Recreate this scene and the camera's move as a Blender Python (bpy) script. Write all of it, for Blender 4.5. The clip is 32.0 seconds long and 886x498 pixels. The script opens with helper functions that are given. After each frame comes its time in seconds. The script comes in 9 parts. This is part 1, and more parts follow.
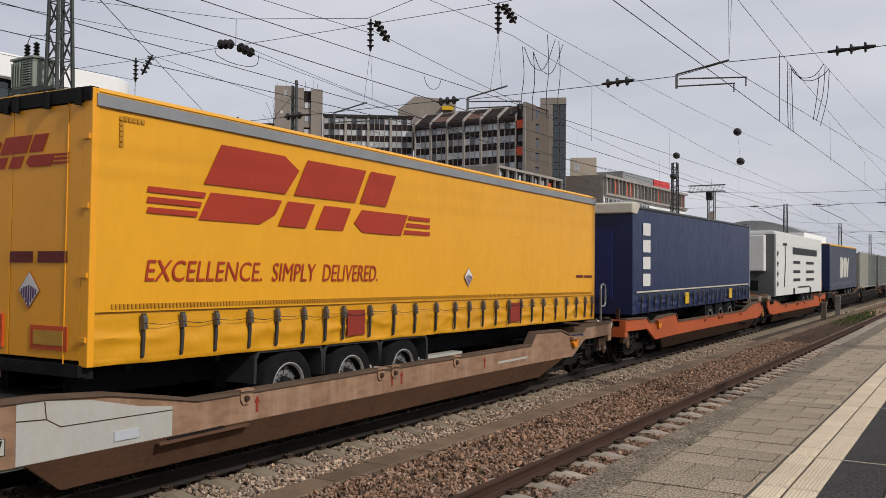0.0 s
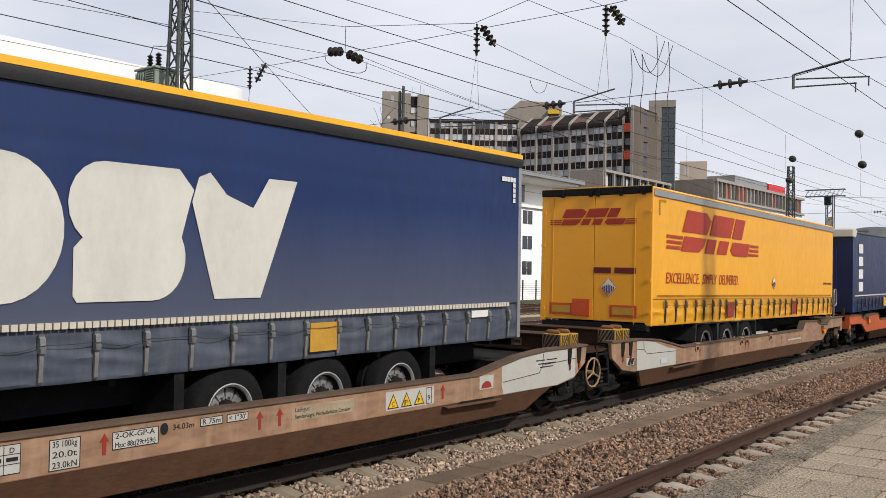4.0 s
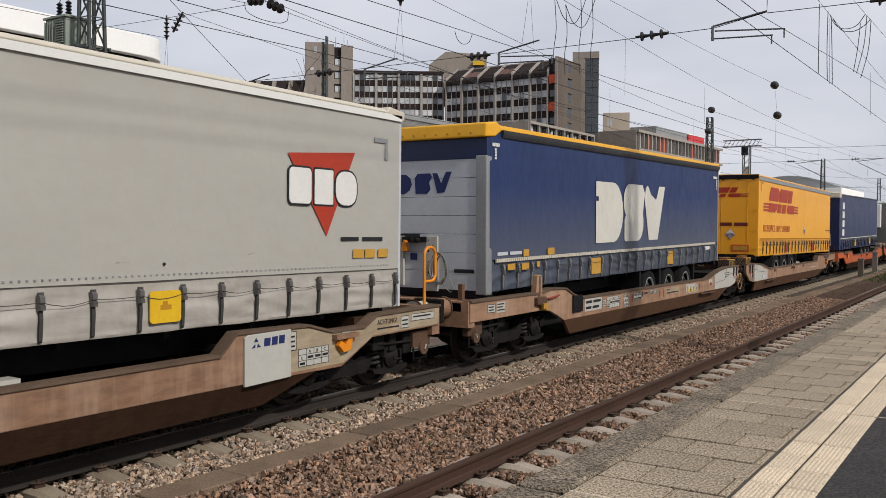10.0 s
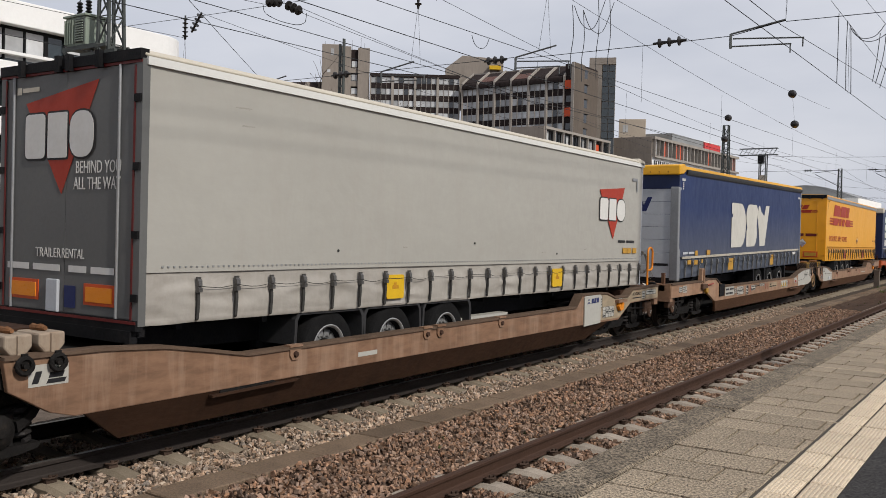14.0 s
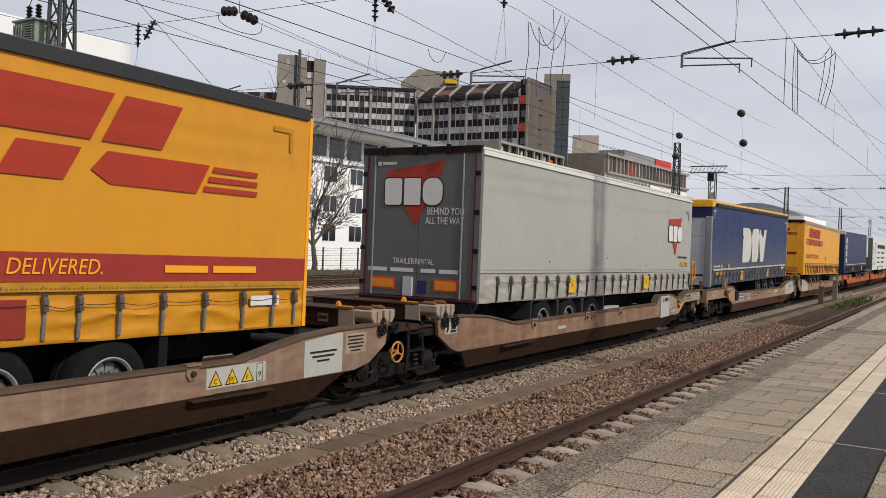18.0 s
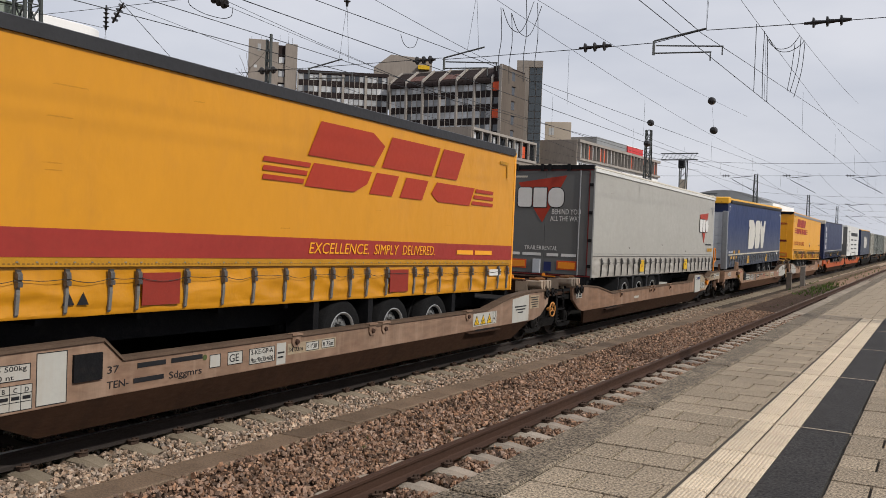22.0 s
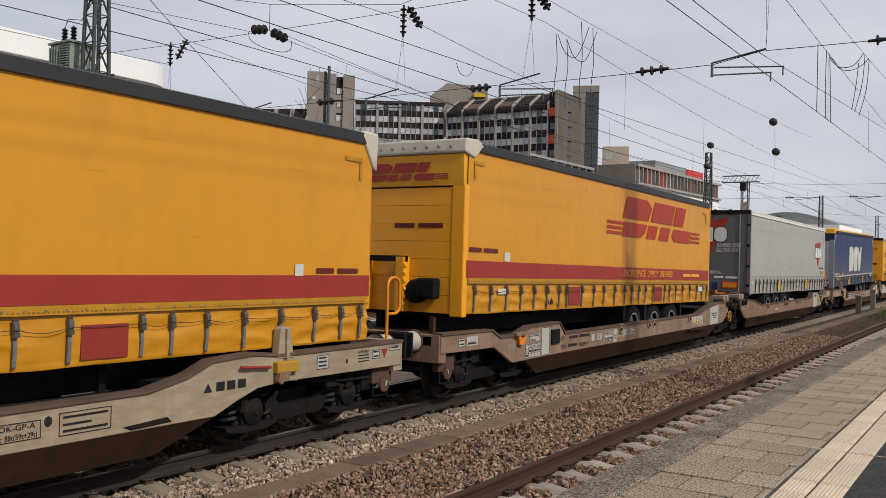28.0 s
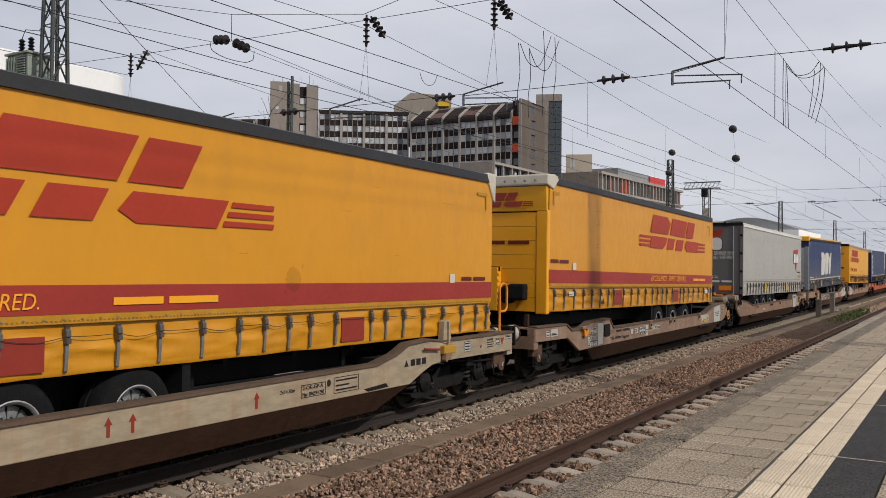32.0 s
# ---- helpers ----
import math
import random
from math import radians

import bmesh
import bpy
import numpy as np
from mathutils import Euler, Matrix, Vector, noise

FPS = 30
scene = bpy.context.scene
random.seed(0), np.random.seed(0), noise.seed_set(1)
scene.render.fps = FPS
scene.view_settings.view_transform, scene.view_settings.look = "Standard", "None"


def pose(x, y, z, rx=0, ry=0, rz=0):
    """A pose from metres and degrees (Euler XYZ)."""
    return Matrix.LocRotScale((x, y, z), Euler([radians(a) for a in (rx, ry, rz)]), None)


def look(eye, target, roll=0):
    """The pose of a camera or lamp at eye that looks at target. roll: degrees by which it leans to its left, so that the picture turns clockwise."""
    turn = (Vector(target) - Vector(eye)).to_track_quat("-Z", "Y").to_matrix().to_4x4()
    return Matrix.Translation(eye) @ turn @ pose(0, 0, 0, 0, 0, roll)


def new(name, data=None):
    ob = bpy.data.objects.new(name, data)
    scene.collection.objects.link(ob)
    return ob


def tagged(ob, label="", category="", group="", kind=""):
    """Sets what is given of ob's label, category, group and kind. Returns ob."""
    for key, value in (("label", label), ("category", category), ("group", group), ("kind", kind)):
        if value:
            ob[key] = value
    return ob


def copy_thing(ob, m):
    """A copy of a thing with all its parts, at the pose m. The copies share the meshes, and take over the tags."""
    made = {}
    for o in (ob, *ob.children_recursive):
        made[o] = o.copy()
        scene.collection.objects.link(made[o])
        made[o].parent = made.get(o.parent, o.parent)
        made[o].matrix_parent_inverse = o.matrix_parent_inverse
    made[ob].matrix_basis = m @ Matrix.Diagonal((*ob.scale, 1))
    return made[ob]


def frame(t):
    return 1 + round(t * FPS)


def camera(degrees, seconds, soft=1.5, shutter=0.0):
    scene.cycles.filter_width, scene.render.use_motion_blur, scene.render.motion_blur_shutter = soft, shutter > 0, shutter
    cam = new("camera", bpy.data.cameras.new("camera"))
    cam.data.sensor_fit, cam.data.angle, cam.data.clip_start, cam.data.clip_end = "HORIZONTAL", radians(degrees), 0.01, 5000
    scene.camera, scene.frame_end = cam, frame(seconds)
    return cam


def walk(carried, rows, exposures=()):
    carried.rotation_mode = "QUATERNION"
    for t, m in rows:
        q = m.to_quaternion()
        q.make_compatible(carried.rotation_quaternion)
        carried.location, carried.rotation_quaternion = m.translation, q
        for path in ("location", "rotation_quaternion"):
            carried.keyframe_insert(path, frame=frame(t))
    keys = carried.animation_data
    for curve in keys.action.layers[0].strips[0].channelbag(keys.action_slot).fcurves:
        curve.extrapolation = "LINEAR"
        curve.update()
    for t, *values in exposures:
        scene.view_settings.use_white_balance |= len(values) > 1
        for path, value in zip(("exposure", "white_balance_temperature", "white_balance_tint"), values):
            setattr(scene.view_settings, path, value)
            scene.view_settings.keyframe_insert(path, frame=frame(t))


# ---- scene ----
cam = camera(52.87, 32.0, 0.8)

# seconds, yaw, pitch and roll of the camera, which stays in one spot on the platform
TURNS = [
    (0.0, 30.98, 1.25, -0.47), (0.5, 29.59, 1.01, -0.47), (1.0, 30.21, 1.27, -0.62), (1.5, 31.67, 1.44, -0.70),
    (2.0, 33.25, 1.47, -0.69), (2.5, 35.31, 1.62, -0.87), (3.0, 36.32, 1.47, -1.08), (3.5, 36.74, 1.32, -1.18),
    (4.0, 37.67, 1.43, -1.12), (4.5, 37.78, 1.24, -1.20), (6.5, 35.02, -0.11, -1.28), (7.0, 33.91, -0.49, -1.18),
    (7.5, 33.07, -0.88, -0.98), (8.0, 32.84, -1.14, -0.95), (8.5, 32.40, -1.43, -0.67), (9.0, 32.24, -1.57, -0.46),
    (9.5, 32.56, -1.54, -0.34), (10.0, 32.99, -1.54, -0.32), (10.5, 33.89, -1.48, -0.35), (11.0, 35.11, -1.43, -0.33),
    (11.5, 36.10, -1.44, -0.53), (12.0, 36.42, -1.47, -0.74), (12.5, 36.08, -1.50, -1.06), (13.0, 35.69, -1.37, -1.37),
    (13.5, 35.01, -1.22, -1.46), (14.0, 33.87, -1.32, -1.31), (14.5, 32.83, -1.32, -1.14), (16.5, 31.54, -0.67, -1.50),
    (17.0, 31.13, -0.60, -1.58), (17.5, 31.04, -0.49, -1.80), (18.0, 30.93, -0.41, -1.96), (18.5, 30.52, -0.49, -2.12),
    (19.0, 30.21, -0.61, -2.22), (19.5, 29.83, -0.80, -2.21), (20.0, 29.52, -0.98, -2.23), (20.5, 29.34, -1.10, -2.24),
    (21.0, 29.23, -1.19, -2.24), (21.5, 29.18, -1.23, -2.14), (22.0, 29.17, -1.22, -2.02), (22.5, 29.19, -1.15, -1.87),
    (23.0, 29.35, -0.97, -1.60), (23.5, 29.52, -0.85, -1.39), (24.0, 29.83, -0.78, -1.14), (24.5, 30.65, -0.63, -0.95),
    (25.0, 31.52, -0.51, -0.80), (25.5, 32.36, -0.42, -0.69), (26.0, 33.10, -0.28, -0.74), (26.5, 33.44, -0.12, -0.77),
    (28.5, 32.50, 0.53, -1.50), (29.0, 31.91, 0.65, -1.45), (29.5, 31.28, 0.76, -1.28), (30.0, 30.70, 0.82, -1.09),
    (30.5, 30.36, 0.91, -0.90), (31.0, 30.10, 0.96, -0.73), (31.5, 30.14, 1.00, -0.58), (32.0, 30.69, 1.02, -0.58)]
walk(cam, [(t, pose(0, 0, 2.379, 90 + p, r, y)) for t, y, p, r in TURNS],
     exposures=[(0.0, -0.08), (1.0, 0.02), (2.0, 0.16), (2.5, 0.24), (3.0, 0.30), (3.5, 0.29), (4.0, 0.28), (7.0, 0.25), (8.0, 0.22), (9.5, 0.12), (11.0, 0.03), (13.0, 0.03), (17.0, 0.03), (20.0, 0.07), (22.0, 0.05), (24.0, 0.05), (26.0, 0.0), (30.0, -0.03), (32.0, -0.03)])

# ---- light ----
world = bpy.data.worlds.new("sky")
scene.world = world
world.use_nodes = True
wn, wl = world.node_tree.nodes, world.node_tree.links
wn.clear()
w_out, w_bg = wn.new("ShaderNodeOutputWorld"), wn.new("ShaderNodeBackground")
w_sky = wn.new("ShaderNodeTexSky")
w_sky.sky_type, w_sky.sun_disc = "NISHITA", False
w_sky.sun_elevation, w_sky.sun_rotation = radians(39), radians(99)
w_sky.dust_density = 3.0
w_co, w_map = wn.new("ShaderNodeTexCoord"), wn.new("ShaderNodeMapping")
w_map.inputs["Scale"].default_value = (1.0, 1.0, 3.2)
w_noise = wn.new("ShaderNodeTexNoise")
w_noise.inputs["Scale"].default_value, w_noise.inputs["Detail"].default_value = 2.4, 5
w_ramp = wn.new("ShaderNodeValToRGB")
w_ramp.color_ramp.elements[0].position, w_ramp.color_ramp.elements[0].color = 0.36, (5.6, 5.85, 6.65, 1)
w_ramp.color_ramp.elements[1].position, w_ramp.color_ramp.elements[1].color = 0.66, (7.3, 7.4, 8.0, 1)
w_mix = wn.new("ShaderNodeMix")
w_mix.data_type = "RGBA"
w_mix.inputs["Factor"].default_value = 0.9
wl.new(w_co.outputs["Generated"], w_map.inputs["Vector"])
wl.new(w_map.outputs["Vector"], w_noise.inputs["Vector"])
wl.new(w_noise.outputs["Fac"], w_ramp.inputs["Fac"])
wl.new(w_sky.outputs["Color"], w_mix.inputs["A"])
wl.new(w_ramp.outputs["Color"], w_mix.inputs["B"])
wl.new(w_mix.outputs["Result"], w_bg.inputs["Color"])
wl.new(w_bg.outputs["Background"], w_out.inputs["Surface"])
w_bg.inputs["Strength"].default_value = 0.1

sun_lamp = bpy.data.lights.new("sun", "SUN")
sun_lamp.energy, sun_lamp.angle, sun_lamp.color = 3.3, radians(1.7), (1.0, 0.95, 0.88)
sun = new("sun", sun_lamp)
sun.matrix_world = look((30, -3, 27), (30 - 0.7674, -3 + 0.1215, 27 - 0.629))


# ---- materials ----
def mat(name, col, rough=0.6, metal=0.0, var=0.15, coarse=1.2, fine=40.0, bump=0.15, col2=None, stain=0.0, stain_col=(0.05, 0.04, 0.035), stretch=(1, 1, 1), island=0.0, rand=0.0, spec=0.26, dust=None, speck=None, streak=None, wrinkle=None, hues=0.0):
    """A painted, mineral or metal surface: coarse and fine variation, stains, fine relief."""
    m = bpy.data.materials.new(name)
    m.use_nodes = True
    n, l = m.node_tree.nodes, m.node_tree.links
    b = n["Principled BSDF"]
    b.inputs["Metallic"].default_value = metal
    b.inputs["Specular IOR Level"].default_value = spec
    co, mp = n.new("ShaderNodeTexCoord"), n.new("ShaderNodeMapping")
    mp.inputs["Scale"].default_value = stretch
    l.new(co.outputs["Object"], mp.inputs["Vector"])

    def noise_tex(scale, detail=4.0, rgh=0.6):
        t = n.new("ShaderNodeTexNoise")
        t.inputs["Scale"].default_value, t.inputs["Detail"].default_value, t.inputs["Roughness"].default_value = scale, detail, rgh
        l.new(mp.outputs["Vector"], t.inputs["Vector"])
        return t.outputs["Fac"]

    def math_node(op, a, bb):
        t = n.new("ShaderNodeMath")
        t.operation = op
        for s, v in zip(t.inputs, (a, bb)):
            if isinstance(v, (int, float)):
                s.default_value = v
            else:
                l.new(v, s)
        return t.outputs[0]

    def mix(fac, a, bb, blend="MIX"):
        t = n.new("ShaderNodeMix")
        t.data_type, t.blend_type = "RGBA", blend
        for key, v in (("Factor", fac), ("A", a), ("B", bb)):
            if isinstance(v, (int, float)):
                t.inputs[key].default_value = v
            elif isinstance(v, tuple):
                t.inputs[key].default_value = (*v[:3], 1)
            else:
                l.new(v, t.inputs[key])
        return t.outputs["Result"]

    big, small = noise_tex(coarse), noise_tex(fine, 3.0)
    c2 = col2 or tuple(max(0, v * (1 - 2.2 * var)) for v in col)
    ramp = n.new("ShaderNodeMapRange")
    ramp.inputs["From Min"].default_value, ramp.inputs["From Max"].default_value = 0.3, 0.7
    l.new(math_node("ADD", math_node("MULTIPLY", big, 0.62), math_node("MULTIPLY", small, 0.38)), ramp.inputs["Value"])
    color = mix(ramp.outputs["Result"], col, c2)
    if stain > 0:
        st = n.new("ShaderNodeMapRange")
        st.inputs["From Min"].default_value, st.inputs["From Max"].default_value, st.inputs["To Max"].default_value = 0.52, 0.8, stain
        l.new(noise_tex(coarse * 2.7, 8.0, 0.7), st.inputs["Value"])
        color = mix(st.outputs["Result"], color, stain_col)
    if speck:
        # salt and pepper grit: scale, amount
        sp_ = n.new("ShaderNodeMapRange")
        sp_.inputs["From Min"].default_value, sp_.inputs["From Max"].default_value = 0.36, 0.64
        sp_.inputs["To Min"].default_value, sp_.inputs["To Max"].default_value = 1 - speck[1], 1 + speck[1] * 0.7
        l.new(noise_tex(speck[0], 2.0, 0.75), sp_.inputs["Value"])
        cs = n.new("ShaderNodeCombineColor")
        for q_ in cs.inputs:
            l.new(sp_.outputs["Result"], q_)
        color = mix(1.0, color, cs.outputs["Color"], "MULTIPLY")
    if streak:
        # runs of dirt and faded paint that follow the rain downwards: colour, amount
        m2 = n.new("ShaderNodeMapping")
        m2.inputs["Scale"].default_value = (4.0, 4.0, 0.5)
        l.new(co.outputs["Object"], m2.inputs["Vector"])
        t_ = n.new("ShaderNodeTexNoise")
        t_.inputs["Scale"].default_value, t_.inputs["Detail"].default_value, t_.inputs["Roughness"].default_value = 1.0, 6.0, 0.65
        l.new(m2.outputs["Vector"], t_.inputs["Vector"])
        sr = n.new("ShaderNodeMapRange")
        sr.inputs["From Min"].default_value, sr.inputs["From Max"].default_value, sr.inputs["To Max"].default_value = 0.48, 0.72, streak[1]
        l.new(t_.outputs["Fac"], sr.inputs["Value"])
        color = mix(sr.outputs["Result"], color, streak[0])
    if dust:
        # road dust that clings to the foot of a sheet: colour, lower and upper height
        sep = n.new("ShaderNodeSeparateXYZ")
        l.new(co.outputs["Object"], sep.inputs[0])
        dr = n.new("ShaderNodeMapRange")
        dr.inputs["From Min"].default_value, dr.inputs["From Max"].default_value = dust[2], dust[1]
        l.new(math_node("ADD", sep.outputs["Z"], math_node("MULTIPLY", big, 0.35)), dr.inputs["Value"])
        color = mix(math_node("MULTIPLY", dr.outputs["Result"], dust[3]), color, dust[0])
    if island > 0 or rand > 0:
        src = n.new("ShaderNodeNewGeometry").outputs["Random Per Island"] if island > 0 else n.new("ShaderNodeObjectInfo").outputs["Random"]
        amt = max(island, rand)
        r = n.new("ShaderNodeMapRange")
        r.inputs["To Min"].default_value, r.inputs["To Max"].default_value = 1 - amt, 1 + amt
        l.new(src, r.inputs["Value"])
        cmb = n.new("ShaderNodeCombineColor")
        for s in cmb.inputs:
            l.new(r.outputs["Result"], s)
        color = mix(1.0, color, cmb.outputs["Color"], "MULTIPLY")
        if hues:
            # pieces differ in hue as well: grey, pink and rust
            color = mix(math_node("MULTIPLY", math_node("FRACT", math_node("MULTIPLY", src, 17.3), 0.0), hues), color, (0.80, 0.86, 0.98), "MULTIPLY")
            color = mix(math_node("MULTIPLY", math_node("FRACT", math_node("MULTIPLY", src, 41.7), 0.0), hues), color, (1.0, 0.80, 0.66), "MULTIPLY")
    l.new(color, b.inputs["Base Color"])
    rr = n.new("ShaderNodeMapRange")
    rr.inputs["To Min"].default_value, rr.inputs["To Max"].default_value = max(0.02, rough - 0.12), min(1.0, rough + 0.12)
    l.new(small, rr.inputs["Value"])
    l.new(rr.outputs["Result"], b.inputs["Roughness"])
    if bump > 0:
        bp = n.new("ShaderNodeBump")
        bp.inputs["Strength"].default_value, bp.inputs["Distance"].default_value = bump, 0.02
        l.new(small, bp.inputs["Height"])
        if wrinkle:
            # soft creases of a hanging sheet: scale, depth in metres, stretch
            m3 = n.new("ShaderNodeMapping")
            m3.inputs["Scale"].default_value = wrinkle[2]
            l.new(co.outputs["Object"], m3.inputs["Vector"])
            wt = n.new("ShaderNodeTexNoise")
            wt.inputs["Scale"].default_value, wt.inputs["Detail"].default_value, wt.inputs["Roughness"].default_value, wt.inputs["Distortion"].default_value = wrinkle[0], 3.0, 0.5, 0.8
            l.new(m3.outputs["Vector"], wt.inputs["Vector"])
            b2 = n.new("ShaderNodeBump")
            b2.inputs["Strength"].default_value, b2.inputs["Distance"].default_value = 1.0, wrinkle[1]
            l.new(wt.outputs["Fac"], b2.inputs["Height"])
            l.new(b2.outputs["Normal"], bp.inputs["Normal"])
        l.new(bp.outputs["Normal"], b.inputs["Normal"])
    return m


def glass_mat(name, col, rough=0.08):
    m = mat(name, col, rough, 0.0, 0.3, 0.6, 3.0, 0.0)
    m.node_tree.nodes["Principled BSDF"].inputs["Specular IOR Level"].default_value = 0.9
    return m


YELLOW = mat("yellow_tarpaulin", (0.684, 0.3186, 0.0104), 0.42, var=0.05, coarse=0.7, fine=9, bump=0.12, streak=((0.4741, 0.2035, 0.01778), 0.14), stain=0.10, stain_col=(0.3179, 0.1407, 0.02952), stretch=(1, 1, 0.45), spec=0.4, wrinkle=(1.3, 0.014, (1, 1.1, 0.7)))
SKIRT_YELLOW = mat("creased_yellow_skirt", (0.5908, 0.2752, 0.009021), 0.42, var=0.05, coarse=0.7, fine=9, bump=0.12, streak=((0.4409, 0.1893, 0.01654), 0.14), stain=0.45, stain_col=(0.2956, 0.1309, 0.02745), stretch=(1, 1, 0.45), spec=0.4, wrinkle=(1.7, 0.022, (1, 0.9, 1.3)))
YELLOW_OLD = mat("aged_yellow_tarpaulin", (0.5541, 0.239, 0.0104), 0.42, var=0.05, coarse=0.7, fine=9, bump=0.12, streak=((0.4497, 0.193, 0.01686), 0.14), stain=0.3, stain_col=(0.3015, 0.1335, 0.028), stretch=(1, 1, 0.45), spec=0.4, wrinkle=(1.3, 0.014, (1, 1.1, 0.7)))
SKIRT_OLD = mat("aged_yellow_skirt", (0.5005, 0.2159, 0.009408), 0.42, var=0.05, coarse=0.7, fine=9, bump=0.12, streak=((0.3777, 0.1621, 0.01416), 0.14), stain=0.45, stain_col=(0.2533, 0.1121, 0.02352), stretch=(1, 1, 0.45), spec=0.4, wrinkle=(1.7, 0.022, (1, 0.9, 1.3)))
YELLOW_DOOR = mat("yellow_painted_panel", (0.7465, 0.3204, 0.0138), 0.35, var=0.04, coarse=0.8, fine=20, bump=0.04, stain=0.10, stain_col=(0.3845, 0.1749, 0.03076), spec=0.4)
RED = mat("red_print", (0.335, 0.036, 0.018), 0.5, var=0.08, coarse=1.2, fine=14, bump=0.08, streak=((0.30, 0.035, 0.014), 0.3), stain=0.12, stain_col=(0.24, 0.04, 0.02), spec=0.22)
RED_BAND = mat("red_band_print", (0.285, 0.032, 0.024), 0.5, var=0.10, coarse=1.4, fine=12, bump=0.1, stain=0.2, stain_col=(0.18, 0.045, 0.027))
NAVY = mat("navy_tarpaulin", (0.007524, 0.01778, 0.0684), 0.42, var=0.12, coarse=0.8, fine=9, bump=0.12, stain=0.25, stain_col=(0.0342, 0.04104, 0.06156), stretch=(1, 1, 0.4), spec=0.4, wrinkle=(1.3, 0.014, (1, 1.1, 0.7)))
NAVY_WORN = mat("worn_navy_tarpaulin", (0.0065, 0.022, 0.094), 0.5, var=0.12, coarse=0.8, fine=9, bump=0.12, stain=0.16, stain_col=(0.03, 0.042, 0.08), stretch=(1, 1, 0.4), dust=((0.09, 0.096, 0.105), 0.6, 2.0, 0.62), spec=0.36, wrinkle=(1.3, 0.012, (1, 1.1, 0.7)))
NAVY_DUST = mat("dusty_navy_tarpaulin", (0.055, 0.066, 0.092), 0.6, var=0.15, coarse=1.0, fine=9, bump=0.12, streak=((0.115, 0.12, 0.13), 0.5), stain=0.3, stain_col=(0.13, 0.13, 0.125), stretch=(1, 1, 0.4), wrinkle=(1.7, 0.022, (1, 0.9, 1.3)))
CREAM_PRINT = mat("dirty_white_print", (0.527, 0.51, 0.459), 0.5, var=0.08, coarse=1.6, fine=12, bump=0.08, stain=0.3, stain_col=(0.306, 0.2805, 0.2295), stretch=(1, 1, 0.5))
GREY_TARP = mat("light_grey_tarpaulin", (0.338, 0.327, 0.295), 0.45, var=0.05, coarse=0.8, fine=9, bump=0.12, streak=((0.2968, 0.2687, 0.2352), 0.22), stain=0.14, stain_col=(0.2351, 0.2054, 0.1677), stretch=(1, 0.5, 1), spec=0.4, wrinkle=(1.3, 0.014, (1, 1.1, 0.7)))
GREY_SKIRT = mat("dirty_grey_tarpaulin", (0.34, 0.3182, 0.2856), 0.5, var=0.09, coarse=1.0, fine=9, bump=0.15, streak=((0.24, 0.2145, 0.185), 0.4), stain=0.45, stain_col=(0.1768, 0.1525, 0.1292), wrinkle=(1.7, 0.022, (1, 0.9, 1.3)))
DOOR_GREY = mat("dark_grey_door_paint", (0.1099, 0.1108, 0.1086), 0.4, var=0.06, coarse=1.0, fine=25, bump=0.04, stain=0.15, stain_col=(0.1674, 0.1539, 0.1307))
ALU = mat("dull_aluminium", (0.336, 0.344, 0.352), 0.42, 0.55, var=0.12, coarse=1.5, fine=30, bump=0.05, stain=0.3, stain_col=(0.16, 0.152, 0.144))
PANEL_GREY = mat("grey_ribbed_panel", (0.46, 0.48, 0.51), 0.45, 0.1, var=0.08, coarse=1.0, fine=30, bump=0.05, stain=0.3, stain_col=(0.162, 0.162, 0.162))
# near-black and dull, which deepens the shade below the trailers
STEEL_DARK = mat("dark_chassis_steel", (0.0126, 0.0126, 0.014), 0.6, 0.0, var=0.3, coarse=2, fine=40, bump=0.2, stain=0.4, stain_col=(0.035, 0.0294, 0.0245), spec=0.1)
BLACK_TARP = mat("black_roof_tarpaulin", (0.022, 0.022, 0.024), 0.5, var=0.2, coarse=1.5, fine=14, bump=0.2, spec=0.4)
ORANGE_ROOF = mat("amber_roof_tarpaulin", (0.68, 0.34, 0.0102), 0.45, var=0.08, coarse=1.5, fine=14, bump=0.2, stain=0.2, stain_col=(0.34, 0.17, 0.0255), spec=0.4)
WHITE_FLAP = mat("off_white_tarpaulin", (0.47, 0.43, 0.355), 0.5, var=0.05, coarse=1.2, fine=12, bump=0.12, stain=0.25, stain_col=(0.33, 0.29, 0.23), wrinkle=(2.0, 0.02, (1, 1, 1)))
STRAP = mat("grey_webbing", (0.055, 0.053, 0.05), 0.75, var=0.25, coarse=6, fine=60, bump=0.2, spec=0.1)
BUCKLE = mat("tarnished_buckle", (0.33, 0.33, 0.33), 0.45, 0.7, var=0.25, coarse=9, fine=60, bump=0.2)
GUARD = mat("black_plastic_guard", (0.036, 0.036, 0.038), 0.55, var=0.2, coarse=3, fine=40, bump=0.1, stain=0.4, stain_col=(0.05, 0.046, 0.04), spec=0.2)
RUBBER = mat("tyre_rubber", (0.01128, 0.01128, 0.01172), 0.8, var=0.25, coarse=3, fine=50, bump=0.35, stain=0.35, stain_col=(0.03255, 0.02951, 0.02604), spec=0.1)
RIM = mat("rim_steel", (0.276, 0.276, 0.27), 0.4, 0.5, var=0.2, coarse=6, fine=40, bump=0.1, stain=0.5, stain_col=(0.06, 0.051, 0.042))
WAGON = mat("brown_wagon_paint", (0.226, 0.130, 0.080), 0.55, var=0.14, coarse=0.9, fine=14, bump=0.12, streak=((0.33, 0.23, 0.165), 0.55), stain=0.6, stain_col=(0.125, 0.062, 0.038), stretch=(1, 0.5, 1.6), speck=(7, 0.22))
